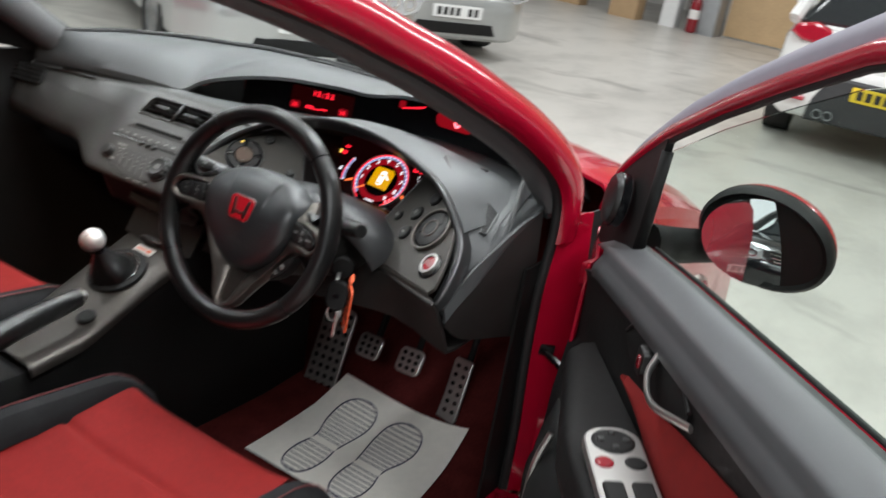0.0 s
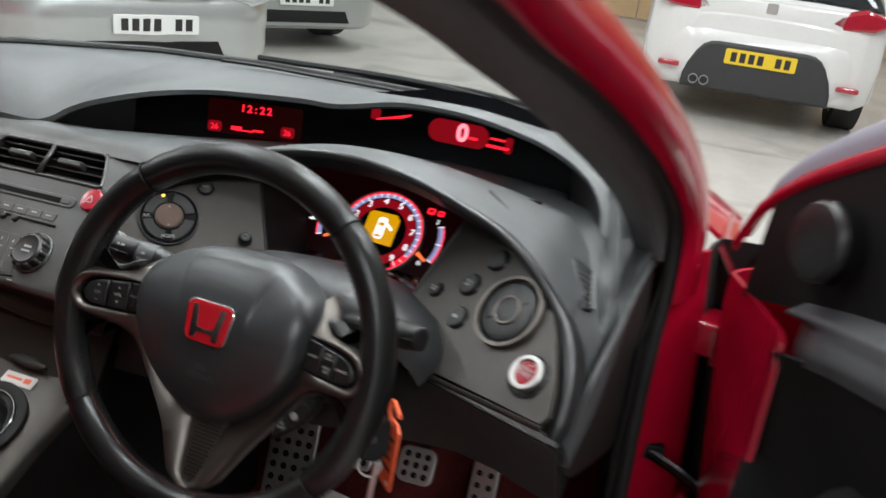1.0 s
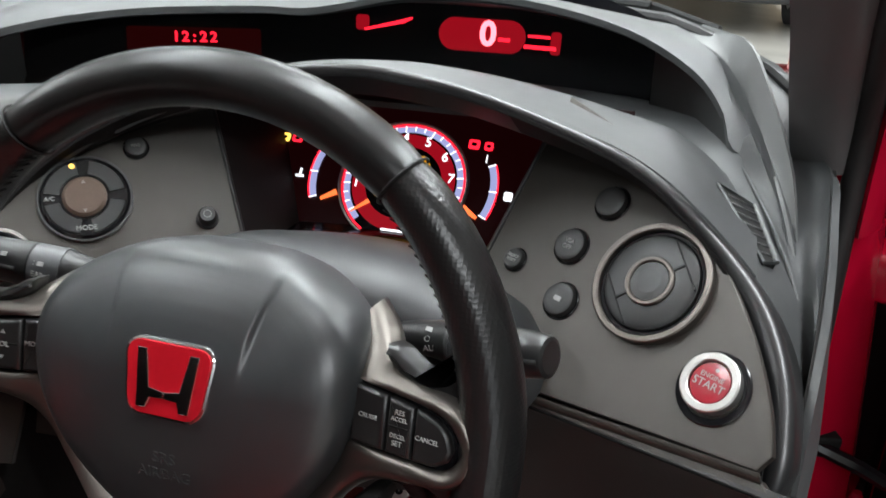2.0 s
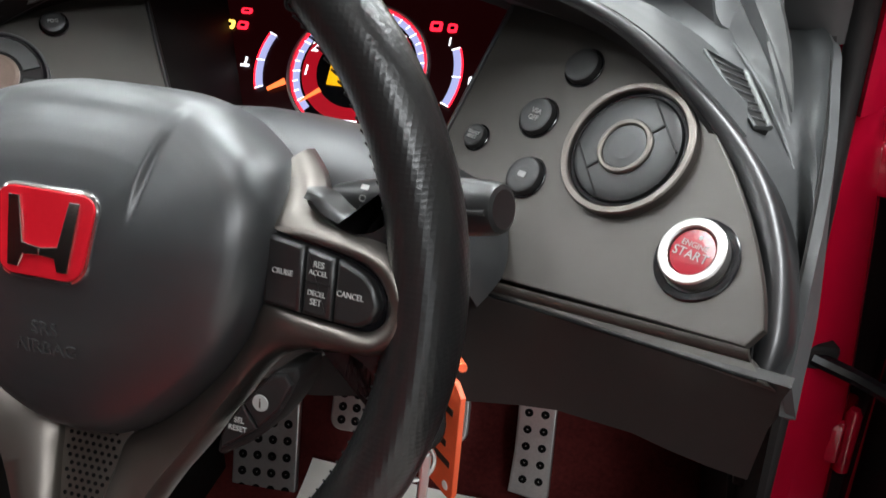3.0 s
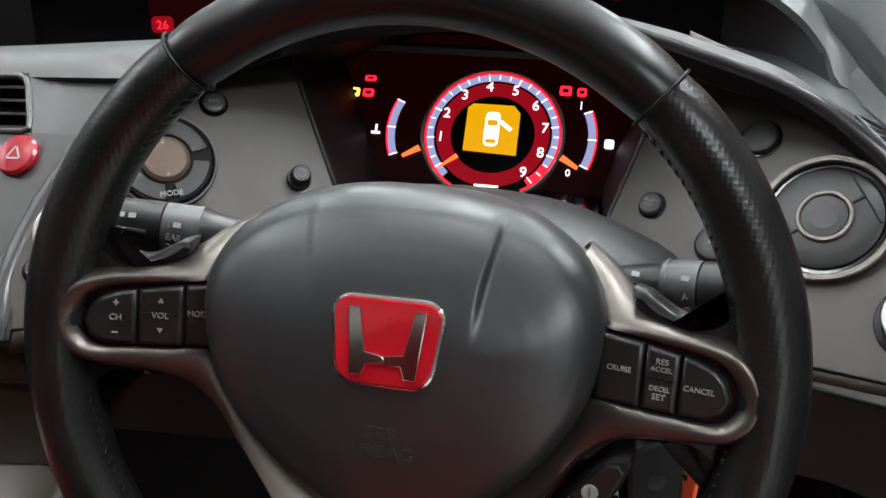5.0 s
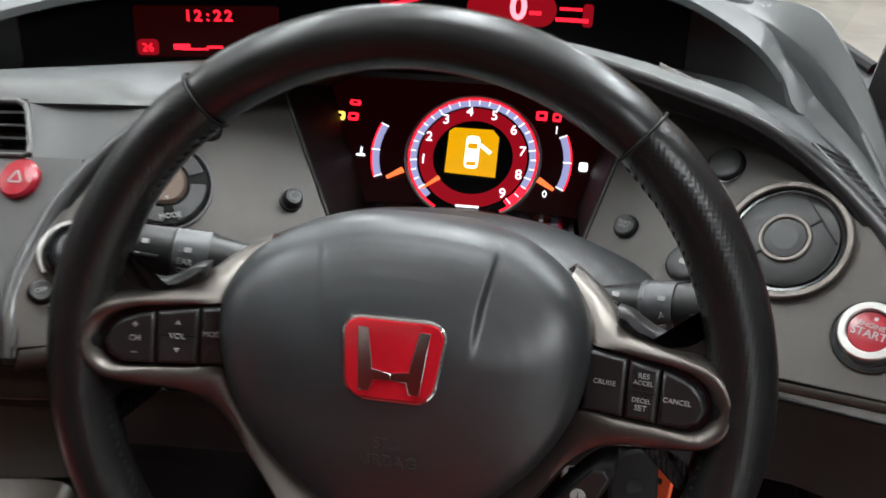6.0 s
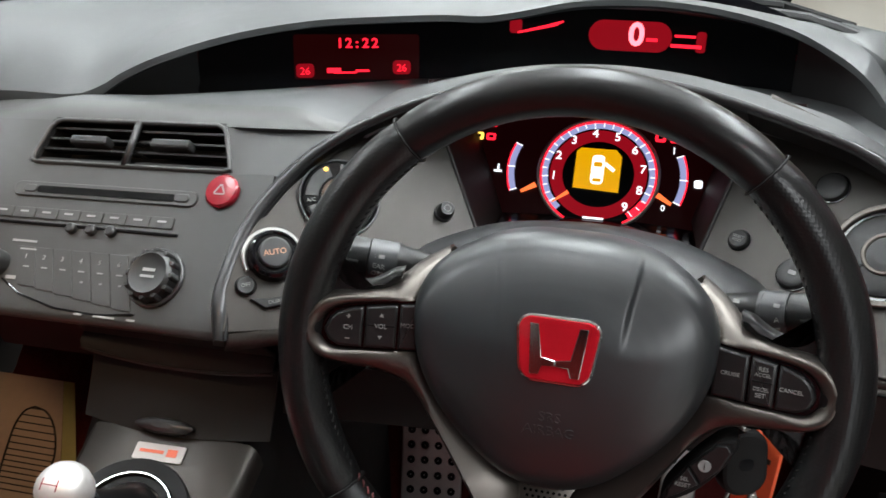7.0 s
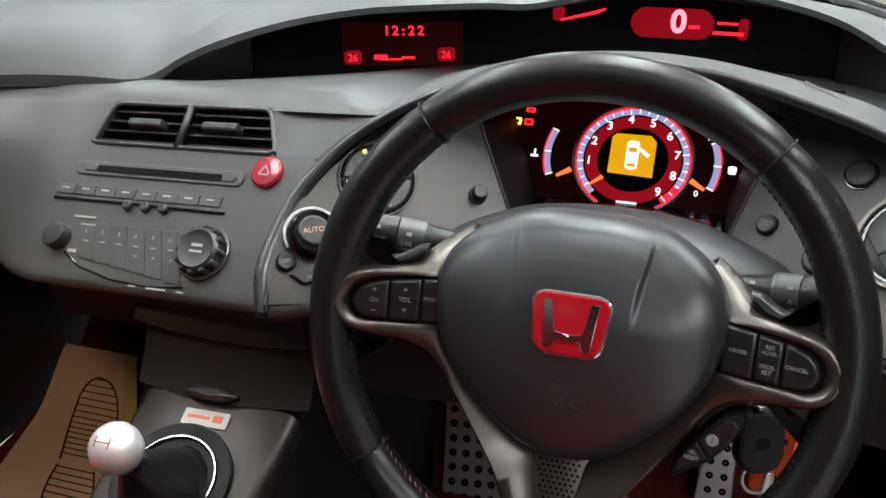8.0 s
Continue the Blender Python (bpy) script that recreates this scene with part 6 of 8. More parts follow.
# switch pods on the spokes
for sx, words, cuts in ((-1, ("MODE", "VOL", "CH"), (0.0985, 0.1145, 0.1385, 0.1665)), (1, ("CRUISE", "RES", "CANCEL"), (0.1010, 0.1240, 0.1415, 0.1665))):
    PF = WH @ basis((sx * 0.135, 0.009, 0.0005), (1, 0, sx * 0.25), (-sx * 0.25, 0, 1))
    pod = [(sx * (q.x - 0.135), q.y - 0.009) for q in glide([BAND[k][0] for k in range(3, 14)], 40)]
    pd = part("switch_pod", prism(PF, pod, -0.008, -0.0008, 0.0005), BLACKG, wheel)
    lo, hi = [(a - 0.135, b - 0.009) for a, b in ((0.098, -0.0068), (0.120, -0.0072), (0.140, -0.0077), (0.156, -0.0074), (0.1635, -0.0030), (0.1663, 0.0040))], [(a - 0.135, b - 0.009) for a, b in ((0.098, 0.0272), (0.120, 0.0248), (0.147, 0.0210), (0.158, 0.0170), (0.1637, 0.0112), (0.1663, 0.0040))]
    for k, wd in enumerate(words):
        x0, x1 = cuts[k] - 0.135 + 0.0006, cuts[k + 1] - 0.135 - 0.0006
        xs = np.linspace(x0, x1, 9)
        rim_ = [(x, float(np.interp(x, [q[0] for q in lo], [q[1] for q in lo]))) for x in xs] + [(x, float(np.interp(x, [q[0] for q in hi], [q[1] for q in hi]))) for x in xs[::-1]]
        rim_ = [q for i, q in enumerate(rim_) if i == 0 or (Vector(q) - Vector(rim_[i - 1])).length > 0.0006]
        sw = part("switch", prism(PF, [(sx * a, b) for a, b in rim_], -0.002, 0.0040, 0.0022), SWITCH, pd, sharp=50)
        cx = sx * ((x0 + x1) / 2 - (0.003 if k == 2 else 0))
        cy = -0.001 - 0.10 * (cx * sx)
        if k == 1:
            part("switch_split", box(at(PF, cx, cy + 0.0005, 0.0040), x1 - x0 - 0.003, 0.0010, 0.0010), BLACK, sw)
        if wd == "RES":
            for tx, ty, sz in (("RES", 0.0088, 0.0040), ("ACCEL", 0.0050, 0.0034), ("DECEL", -0.0045, 0.0034), ("SET", -0.0086, 0.0042)):
                lettering("marking", at(PF, cx, cy + ty, 0.0041), tx, sz, MARK, sw)
        elif sx < 0 and k > 0:
            lettering("marking", at(PF, cx, cy, 0.0046 if k == 1 else 0.0041), wd, 0.0046, MARK, sw)
            if k == 1:
                for turn, ty in ((0, 0.0080), (180, -0.0080)):
                    part("arrow", prism(at(PF, cx, cy + ty, 0.0038, turn), [(-0.0016, -0.0012), (0.0016, -0.0012), (0, 0.0014)], 0, 0.0006), MARK, sw)
            else:
                part("plus_mark", join(box(at(PF, cx, cy + 0.0080, 0.0040), 0.0030, 0.0008, 0.0006), box(at(PF, cx, cy + 0.0080, 0.0041), 0.0008, 0.0030, 0.0006)), MARK, sw)
                part("minus_mark", box(at(PF, cx, cy - 0.0080, 0.0040), 0.0032, 0.0008, 0.0006), MARK, sw)
        else:
            lettering("marking", at(PF, cx, cy, 0.0041), wd, 0.0044 if len(wd) < 5 else 0.0038, MARK, sw)
for sx in (-1, 1):
    web = glide([(sx * 0.114, 0.0495, 0), (sx * 0.1215, 0.0475, 0), (sx * 0.1285, 0.0430, 0), (sx * 0.139, 0.0380, 0), (sx * 0.150, 0.0380, 0), (sx * 0.158, 0.0435, 0), (sx * 0.1635, 0.055, 0), (sx * 0.168, 0.072, 0)], 24) + [Vector((sx * 0.178, 0.06, 0)), Vector((sx * 0.181, 0.02, 0)), Vector((sx * 0.165, 0.0215, 0)), Vector((sx * 0.150, 0.0270, 0)), Vector((sx * 0.136, 0.0300, 0)), Vector((sx * 0.124, 0.0345, 0)), Vector((sx * 0.1155, 0.0415, 0))]
    lean = WH @ basis((sx * 0.14, 0.04, -0.0035), (1, 0, sx * 0.22), (-sx * 0.22, 0, 1))
    part("thumb_rest", prism(lean, [(q.x - sx * 0.14, q.y - 0.04) for q in web], -0.020, 0.0, 0.0045), LEATHER, wheel, "leather thumb rest", sharp=60)
    web = glide([(sx * 0.128, -0.0255, 0), (sx * 0.146, -0.0265, 0), (sx * 0.158, -0.0330, 0), (sx * 0.1645, -0.046, 0), (sx * 0.167, -0.062, 0)], 14) + [Vector((sx * 0.178, -0.05, 0)), Vector((sx * 0.183, -0.01, 0)), Vector((sx * 0.168, -0.010, 0)), Vector((sx * 0.150, -0.0185, 0))]
    part("thumb_rest", prism(WH, [(q.x, q.y) for q in web], -0.016, -0.0015, 0.004), LEATHER, wheel, "leather thumb rest", sharp=60)
IP = WH @ basis((0.103, -0.0555, -0.0075), (1, 0, 0.10), (-0.10, -0.10, 1))
wedge = glide([(0.124, -0.034, 0), (0.112, -0.038, 0), (0.093, -0.060, 0), (0.081, -0.079, 0), (0.0785, -0.090, 0)], 16) + glide([(0.082, -0.0915, 0), (0.102, -0.077, 0), (0.117, -0.058, 0), (0.125, -0.040, 0)], 14)
wedge = [(q.x - 0.103, q.y + 0.0555) for q in wedge]
wd = part("info_pod", prism(IP, wedge, -0.022, -0.0002, 0.003), BLACK, wheel)
part("switch", prism(IP, [(0.015, 0.0165), (0.0085, 0.0155), (-0.0075, -0.0030), (0.0010, -0.0140), (0.0120, -0.0020), (0.0185, 0.0120)], -0.002, 0.0022, 0.0012), SWITCH, wd)
part("switch", prism(IP, [(-0.0082, -0.0038), (0.0003, -0.0148), (-0.0120, -0.0245), (-0.0200, -0.0300), (-0.0195, -0.0220)], -0.002, 0.0022, 0.0012), SWITCH, wd)
part("info_disc", lathe(at(IP, 0.0022, -0.0005, 0.0021), [(0.0044, 0), (0.0042, 0.0007)], 24), MARK, wd)
lettering("info_letter", at(IP, 0.0022, -0.0005, 0.0029), "i", 0.0072, INKB, wd)
lettering("marking", at(IP, -0.0095, -0.0125, 0.0023), "SEL", 0.0040, MARK, wd)
lettering("marking", at(IP, -0.0103, -0.0170, 0.0023), "RESET", 0.0040, MARK, wd)
# perforated insert between the lower spokes
IF = WH @ basis((0, -0.128, -0.0205), (1, 0, 0), (0, 0.29, 1))
ins = part("lower_insert", prism(IF, [(-0.0225, 0.036), (0.0225, 0.036), (0.0125, -0.034), (-0.0125, -0.034)], -0.003, 0.0, 0.001), TITAN, wheel, "perforated metal insert")
dots = []
for r in range(16):
    y = 0.030 - 0.0040 * r
    n = int((0.0165 - 0.0085 * (r / 16)) / 0.0021)
    for c in range(-n, n + 1):
        if (c + r) % 2 == 0:
            dots.append(lathe(at(IF, c * 0.0021, y, -0.0002), [(0.00125, 0), (0.00125, 0.0005)], 6))
tagged(part("perforation", join(*dots), HOLE, ins), kind="stuff")

# ---- centre console ----
cons = thing("centre_console", (-0.37, 0.05, 0.25), "silver-grey centre console with gear lever surround", "console")


def console_z(y):
    return 0.678 + 0.5 * (y - 0.141)


# dark bin panel between the stack and the console
rows = []
for v in np.linspace(0, 1, 6):
    z = 0.798 + (0.686 - 0.798) * v
    rows.append([Vector((x, 0.215 - 0.052 * v ** 1.3 - 0.015 * math.sin(math.pi * (x + 0.50) / 0.21), z + 0.012 * (x + 0.4))) for x in np.linspace(-0.500, -0.292, 12)])
bin_ = part("bin_door", sheet(rows, 0.006), DASH_LOW, cons, "dark lidded tray door")
part("bin_handle", lathe(basis((-0.399, 0.150, 0.696), (1, 0, 0.03), (0, -0.7, 0.7)) @ Matrix.Scale(0.24, 4, (0, 1, 0)), [(0.032, -0.004), (0.032, 0.003), (0.026, 0.006), (0.012, 0.0075)], 32), TRIM, bin_)
rows = []
for y in np.linspace(0.155, -0.20, 14):
    w = 0.090 + 0.008 * max(0, (0.155 - y))
    cx = -0.388
    z = console_z(y) if y > -0.08 else console_z(-0.08) + (y + 0.08) * 0.15
    wr = w - 0.012 - 0.010 * smooth(-y, -0.155, -0.06)
    zz = [(-w - 0.013, -0.022), (-w - 0.011, -0.012), (-w - 0.006, -0.004), (-w, 0), (-w * 0.5, 0.002), (0, 0.003), (wr * 0.5, 0.002), (wr, 0), (wr + 0.006, -0.004), (wr + 0.011, -0.012), (wr + 0.013, -0.022)]
    rows.append([Vector((cx + a, y, z + b)) for a, b in zz])
part("top_panel", sheet(rows, 0.006), CONSOLE, cons)
rows = []
for y in np.linspace(0.62, -0.75, 20):
    z = (console_z(min(y, 0.155)) if y > -0.08 else console_z(-0.08)) - 0.035
    z = z if y < 0.16 else z + 0.05
    rows.append([Vector((-0.388 + a, y, b)) for a, b in ((-0.135, 0.22), (-0.130, 0.40), (-0.120, z - 0.03), (-0.10, z), (0, z - 0.004), (0.066, z), (0.074, z - 0.03), (0.080, 0.40), (0.084, 0.22))])
part("tunnel_side", sheet(rows, 0.006), BLACK, cons)
CF = basis((-0.402, 0.066, console_z(0.066) + 0.003), (1, 0, 0), (0, -0.5, 1))
part("surround_ring", ring(CF, 0.0468, 0.0488, -0.004, 0.008, 56), CHROME, cons, "chrome gear gaiter ring")
part("surround_cup", join(ring(CF, 0.0493, 0.0640, -0.006, 0.006, 48), ring(CF, 0.038, 0.0464, -0.006, 0.004, 48)), BLACK, cons)
part("sticker", prism(basis((-0.397, 0.1310, console_z(0.131) + 0.0045), (1, 0.02, 0.01), (0, -0.5, 1)), rrect(0.053, 0.0180, 0.002), -0.001, 0.0008), STICKER, cons, "small white sticker with a red mark")
SF = basis((-0.397, 0.1310, console_z(0.131) + 0.0055), (1, 0.02, 0.01), (0, -0.5, 1))
part("sticker_mark", join(box(at(SF, -0.008, 0.0, 0), 0.026, 0.0035, 0.0006), box(at(SF, 0.014, 0.0, 0), 0.011, 0.008, 0.0006)), TAG, cons)
part("socket_cover", lathe(basis((-0.355, -0.045, console_z(-0.045) + 0.003), (1, 0, 0), (0, -0.4, 1)), [(0.020, -0.002), (0.020, 0.003), (0.016, 0.005)], 28), BLACK, cons)

gear = thing("gear_lever", (-0.40, 0.04, 0.63), "gear lever with a polished ball knob and black leather gaiter", "gear lever")
K = Vector((-0.410, 0.008, 0.726))
foot = CF @ Vector((0, -0.01, 0.0))
gaiter = []
axis = (K - foot).normalized()
for k, (u, r) in enumerate(((0.0, 0.045), (0.10, 0.044), (0.24, 0.039), (0.38, 0.031), (0.50, 0.024), (0.62, 0.018), (0.70, 0.0145))):
    c = foot.lerp(K, u)
    gaiter.append([c + (CF.to_3x3() @ Vector((math.cos(a), math.sin(a), 0))) * (r * (1 + (0.11 * math.cos(4 * a + 0.6 * k) if 0 < k < 5 else 0))) for a in np.linspace(0, 2 * math.pi, 28, endpoint=False)])
part("gaiter", sheet_closed(gaiter), LEATHER, gear)
part("gaiter_seam", sweep([foot.lerp(K, u) + (CF.to_3x3() @ Vector((0.3, 0.95, 0))) * r for u, r in ((0.02, 0.044), (0.12, 0.043), (0.23, 0.034), (0.33, 0.027), (0.43, 0.020))], 0.0012, 6), THREAD, gear)
part("shaft", sweep([foot.lerp(K, 0.5), K], lambda u: 0.0150 - 0.002 * u, 18), BLACKG, gear)
KFm = basis(K, (1, 0, 0), axis + Vector((0, -0.25, 0)))
kn = part("knob", lathe(KFm, [(r * 0.84, h * 0.84) for r, h in ((0.0125, -0.0285), (0.0185, -0.0230), (0.0255, -0.0145), (0.0290, -0.004), (0.0295, 0.004), (0.0275, 0.012), (0.0225, 0.0200), (0.0150, 0.0255), (0.0070, 0.0280), (0.001, 0.0285))], 40), KNOB, gear, "polished aluminium ball knob")
part("shift_pattern", join(*[box(at(KFm, -0.0075 + 0.005 * k, 0.0, 0.0228), 0.0008, 0.010, 0.0012) for k in range(4)], box(at(KFm, 0, 0, 0.0234), 0.016, 0.0008, 0.0012)), REDBTN, kn)

hb = thing("handbrake", (-0.36, -0.2, 0.58), "handbrake lever with satin grip, lowered beside the driver seat", "handbrake")
part("lever", sweep(glide([(-0.345, -0.42, 0.570), (-0.350, -0.28, 0.598), (-0.355, -0.16, 0.622), (-0.360, -0.06, 0.634)], 16), lambda u: 0.017 + 0.005 * math.sin(math.pi * u), 16, flat=1.2), LEATHER, hb)
part("grip_cap", sweep(glide([(-0.352, -0.23, 0.616), (-0.356, -0.14, 0.634), (-0.360, -0.055, 0.642)], 10), lambda u: 0.011 + 0.004 * math.sin(math.pi * u), 14), TITAN, hb, "satin grey grip top")
part("release_button", lathe(basis((-0.360, -0.058, 0.634), (1, 0, 0), (0, 1, 0.1)), [(0.011, -0.01), (0.011, 0.010), (0.007, 0.013)], 20), SATIN, hb)

# ---- floor, pedals and mats ----
rows = []
for x in np.linspace(-1.10, 0.40, 16):
    rows.append([Vector((x, y, z)) for y, z in ((-1.2, 0.23), (-0.2, 0.225), (0.45, 0.218), (0.62, 0.235), (0.74, 0.30), (0.86, 0.42), (0.95, 0.62), (0.97, 0.95))])
tagged(part("cabin_floor", sheet(rows, 0.02), CARPET), "dark red carpeted car floor and footwell", "floor", kind="structure")


def pedal(name, outline, centre, u, n, rows_, cols, dx, dy, label, arm_to, hole=0.0052):
    t = thing(name, tuple(centre), label, "pedal")
    F = basis(centre, u, n)
    plate = part("plate", prism(F, outline, -0.004, 0.004, 0.003), ALU, t)
    for i in range(rows_):
        for j in range(cols):
            part("stud_hole", ring(at(F, (j - (cols - 1) / 2) * dx, (i - (rows_ - 1) / 2) * dy, 0.0042), hole * 0.15, hole, -0.001, 0.0006, 14), HOLE, plate)
    if arm_to:
        part("arm", sweep([F @ Vector((0, 0, -0.004)), F @ Vector((0, 0.02, -0.03)), Vector(arm_to)], 0.009, 8), BLACK, t)


pedal("footrest", rrect(0.100, 0.235, 0.022), (-0.240, 0.640, 0.318), (1, 0.05, 0.06), (0.05, -0.93, 0.42), 9, 4, 0.0225, 0.0245, "drilled aluminium footrest plate on the toe board", None, 0.0066)
pedal("clutch_pedal", rrect(0.070, 0.062, 0.016), (-0.075, 0.580, 0.418), (1, 0, 0.05), (0, -0.85, 0.5), 3, 3, 0.019, 0.017, "small drilled aluminium clutch pedal", (-0.06, 0.70, 0.70), 0.0058)
pedal("brake_pedal", rrect(0.070, 0.066, 0.016), (0.034, 0.605, 0.412), (1, 0, 0.05), (0, -0.85, 0.5), 3, 3, 0.019, 0.018, "small drilled aluminium brake pedal", (0.03, 0.72, 0.70), 0.0058)
pedal("accelerator_pedal", [(-0.030, -0.080), (0.020, -0.088), (0.026, -0.078), (0.026, 0.072), (0.020, 0.078), (-0.022, 0.078), (-0.026, 0.070), (-0.026, -0.02)], (0.150, 0.655, 0.365), (1, 0.05, 0.0), (0.0, -0.94, 0.30), 6, 2, 0.022, 0.0235, "long drilled aluminium accelerator pedal", (0.15, 0.76, 0.62), 0.0058)

# paper foot mat with printed shoe soles
def mat_z(y):
    return 0.226 + max(0.0, y - 0.50) * 0.18 + 0.5 * max(0.0, y - 0.60) ** 1.4


def mat_point(u, v):
    """u 0..1 across, v 0..1 away from the seat."""
    x0, x1 = -0.157 - 0.007 * v, 0.262 - 0.034 * v
    y = 0.245 + 0.380 * v - 0.015 * u * v
    return Vector((x0 + (x1 - x0) * u, y, mat_z(y) + 0.006 + 0.018 * v * v * (1 - u) + 0.008 * math.sin(3.0 * u + 1.0) * v * v + 0.060 * u ** 3 * v ** 3))


mat = thing("paper_floor_mat", (0.03, 0.48, 0.226), "white paper floor mat printed with two shoe soles", "floor mat")
part("sheet_of_paper", sheet([[mat_point(u, v) for u in np.linspace(0, 1, 18)] for v in np.linspace(0, 1, 16)], 0.0012), PAPER, mat)


def sole(cx, flip, point, mt, parent, lines, v0=0.02, size=1.0, lift=0.0022, wide=1.0):
    """Outline and ribs of a printed shoe sole on a paper mat."""
    out = [(0.0, 0.93), (0.055, 0.91), (0.090, 0.84), (0.100, 0.72), (0.085, 0.58), (0.062, 0.47), (0.058, 0.40)]
    inn = [(0.0, 0.93), (-0.045, 0.90), (-0.075, 0.82), (-0.082, 0.70), (-0.075, 0.58), (-0.066, 0.48), (-0.060, 0.40)]
    heel_o = [(0.058, 0.36), (0.070, 0.25), (0.066, 0.12), (0.040, 0.03), (0.0, 0.0)]
    heel_i = [(-0.060, 0.36), (-0.066, 0.25), (-0.060, 0.12), (-0.038, 0.03), (0.0, 0.0)]

    def put(a, b):
        return point(cx + flip * a * 1.55 * size * wide, v0 + b * 0.93 * size) + Vector((0, 0, lift))
    geos = []
    for pts in (out, inn, heel_o, heel_i):
        geos.append(sweep([put(q.x, q.y) for q in glide([(a, b, 0) for a, b in pts], 16)], 0.0018, 5))
    for fr, l0, l1, n in ((out, 0.44, 0.92, lines), (heel_o, 0.02, 0.35, lines * 2 // 3)):
        oo, ii = (out, inn) if fr is out else (heel_o, heel_i)
        for k in range(n):
            b = l0 + (l1 - l0) * k / (n - 1)
            xo = np.interp(b, [q[1] for q in oo[::-1]], [q[0] for q in oo[::-1]])
            xi = np.interp(b, [q[1] for q in ii[::-1]], [q[0] for q in ii[::-1]])
            geos.append(sweep([put(xi + (xo - xi) * s, b) for s in np.linspace(0, 1, 6)], 0.0015, 4))
    return tagged(part("printed_sole", join(*geos), mt, parent), kind="stuff")


sole(0.30, -1, mat_point, INK, mat, 12)
sole(0.63, 1, mat_point, INK, mat, 12)


def pmat_point(u, v):
    """The mat lies askew, its far end up the toe board."""
    y = 0.33 + 0.40 * v
    left, right = -1.012 - 0.30 * (y - 0.33), -0.715 - 0.62 * (y - 0.33)
    return Vector((left + (right - left) * u, y, 0.240 + 0.060 * smooth(y, 0.56, 0.76)))


pm = thing("paper_floor_mat", (-0.90, 0.5, 0.23), "tan paper floor mat with a printed sole in the passenger footwell", "floor mat")
part("sheet_of_paper", sheet([[pmat_point(u, v) for u in np.linspace(0, 0.86, 12)] for v in np.linspace(0, 1, 14)], 0.0012), BROWNPAPER, pm)
part("yellow_edge", sheet([[pmat_point(u, v) for u in np.linspace(0.865, 1.0, 4)] for v in np.linspace(0, 1, 14)], 0.0012), YELLOWP, pm)
sole(0.56, 1, pmat_point, INKB, pm, 14, -0.02, 1.0, wide=1.6)


# ---- seats ----
def seat(cx, label):
    t = thing("car_seat", (cx, -0.30, 0.21), label, "seat", "front seats")

    def top(x, y):
        a = abs(x - cx) / 0.205
        z = 0.500 - 0.055 * (-0.03 - y) - 0.012 * (1 - a * a) * 0 + 0.012 * a ** 4
        z -= 0.075 * max(0.0, (y + 0.075) / 0.055) ** 2 if y > -0.075 else 0
        return z - 0.007 * math.exp(-((y + 0.215) / 0.010) ** 2) - 0.007 * math.exp(-((y + 0.40) / 0.010) ** 2)
    xs1 = np.linspace(cx - 0.205, cx + 0.205, 18)
    ys = np.concatenate([np.linspace(-0.02, -0.10, 8), np.linspace(-0.12, -0.19, 4), np.linspace(-0.195, -0.235, 9), np.linspace(-0.26, -0.62, 16)])
    part("cushion", sheet([[Vector((x, y, top(x, y))) for x in xs1] for y in ys], 0.08), SEATRED, t, "red cloth seat cushion with a sewn seam")
    for s in (-1, 1):
        rows = []
        for y in np.linspace(0.005, -0.64, 22):
            fr = max(0.0, (y + 0.10) / 0.09)
            z = 0.500 + 0.055 * (y + 0.03) - 0.050 * fr * fr + 0.035 * min(1.0, max(0.0, (-0.06 - y) / 0.25))
            rows.append([Vector((cx + s * a, y, z + b)) for a, b in ((0.198, -0.020), (0.206, 0.008), (0.222, 0.024), (0.245, 0.026), (0.266, 0.008), (0.276, -0.03), (0.278, -0.14), (0.25, -0.22))])
        part("bolster", sheet(rows, 0.02), SEATBLK, t, "black cloth side bolster")
        part("bolster_piping", sweep([Vector((cx + s * 0.247, y, 0.528 + 0.055 * (y + 0.03) - 0.050 * max(0.0, (y + 0.10) / 0.09) ** 2 + 0.035 * min(1.0, max(0.0, (-0.06 - y) / 0.25)))) for y in np.linspace(-0.002, -0.62, 20)], 0.0014, 6), THREAD, t)
    part("base", prism(Matrix.Translation((cx, -0.34, 0.195)), rrect(0.46, 0.50, 0.04), 0, 0.24, 0.02), BLACK, t)
    rows = []
    for v in np.linspace(0, 1, 12):
        y, z = -0.60 - 0.22 * v, 0.58 + 0.56 * v
        wd = 0.235 - 0.05 * v ** 2
        rows.append([Vector((cx + wd * k, y + 0.055 * (abs(k) > 0.7) + 0.02 * (1 - k * k), z)) for k in (-1.0, -0.92, -0.74, -0.66, -0.33, 0, 0.33, 0.66, 0.74, 0.92, 1.0)])
    part("backrest", sheet(rows, -0.09), SEATRED, t)
    part("headrest", prism(basis((cx, -0.875, 1.19), (1, 0, 0), (0, 1, 0.35)), rrect(0.24, 0.17, 0.05), -0.05, 0.045, 0.03), SEATBLK, t)


seat(0.02, "red and black cloth bucket driver seat")
PLACE.append(SLID)
seat(-0.80, "red and black cloth bucket passenger seat")
PLACE.pop()


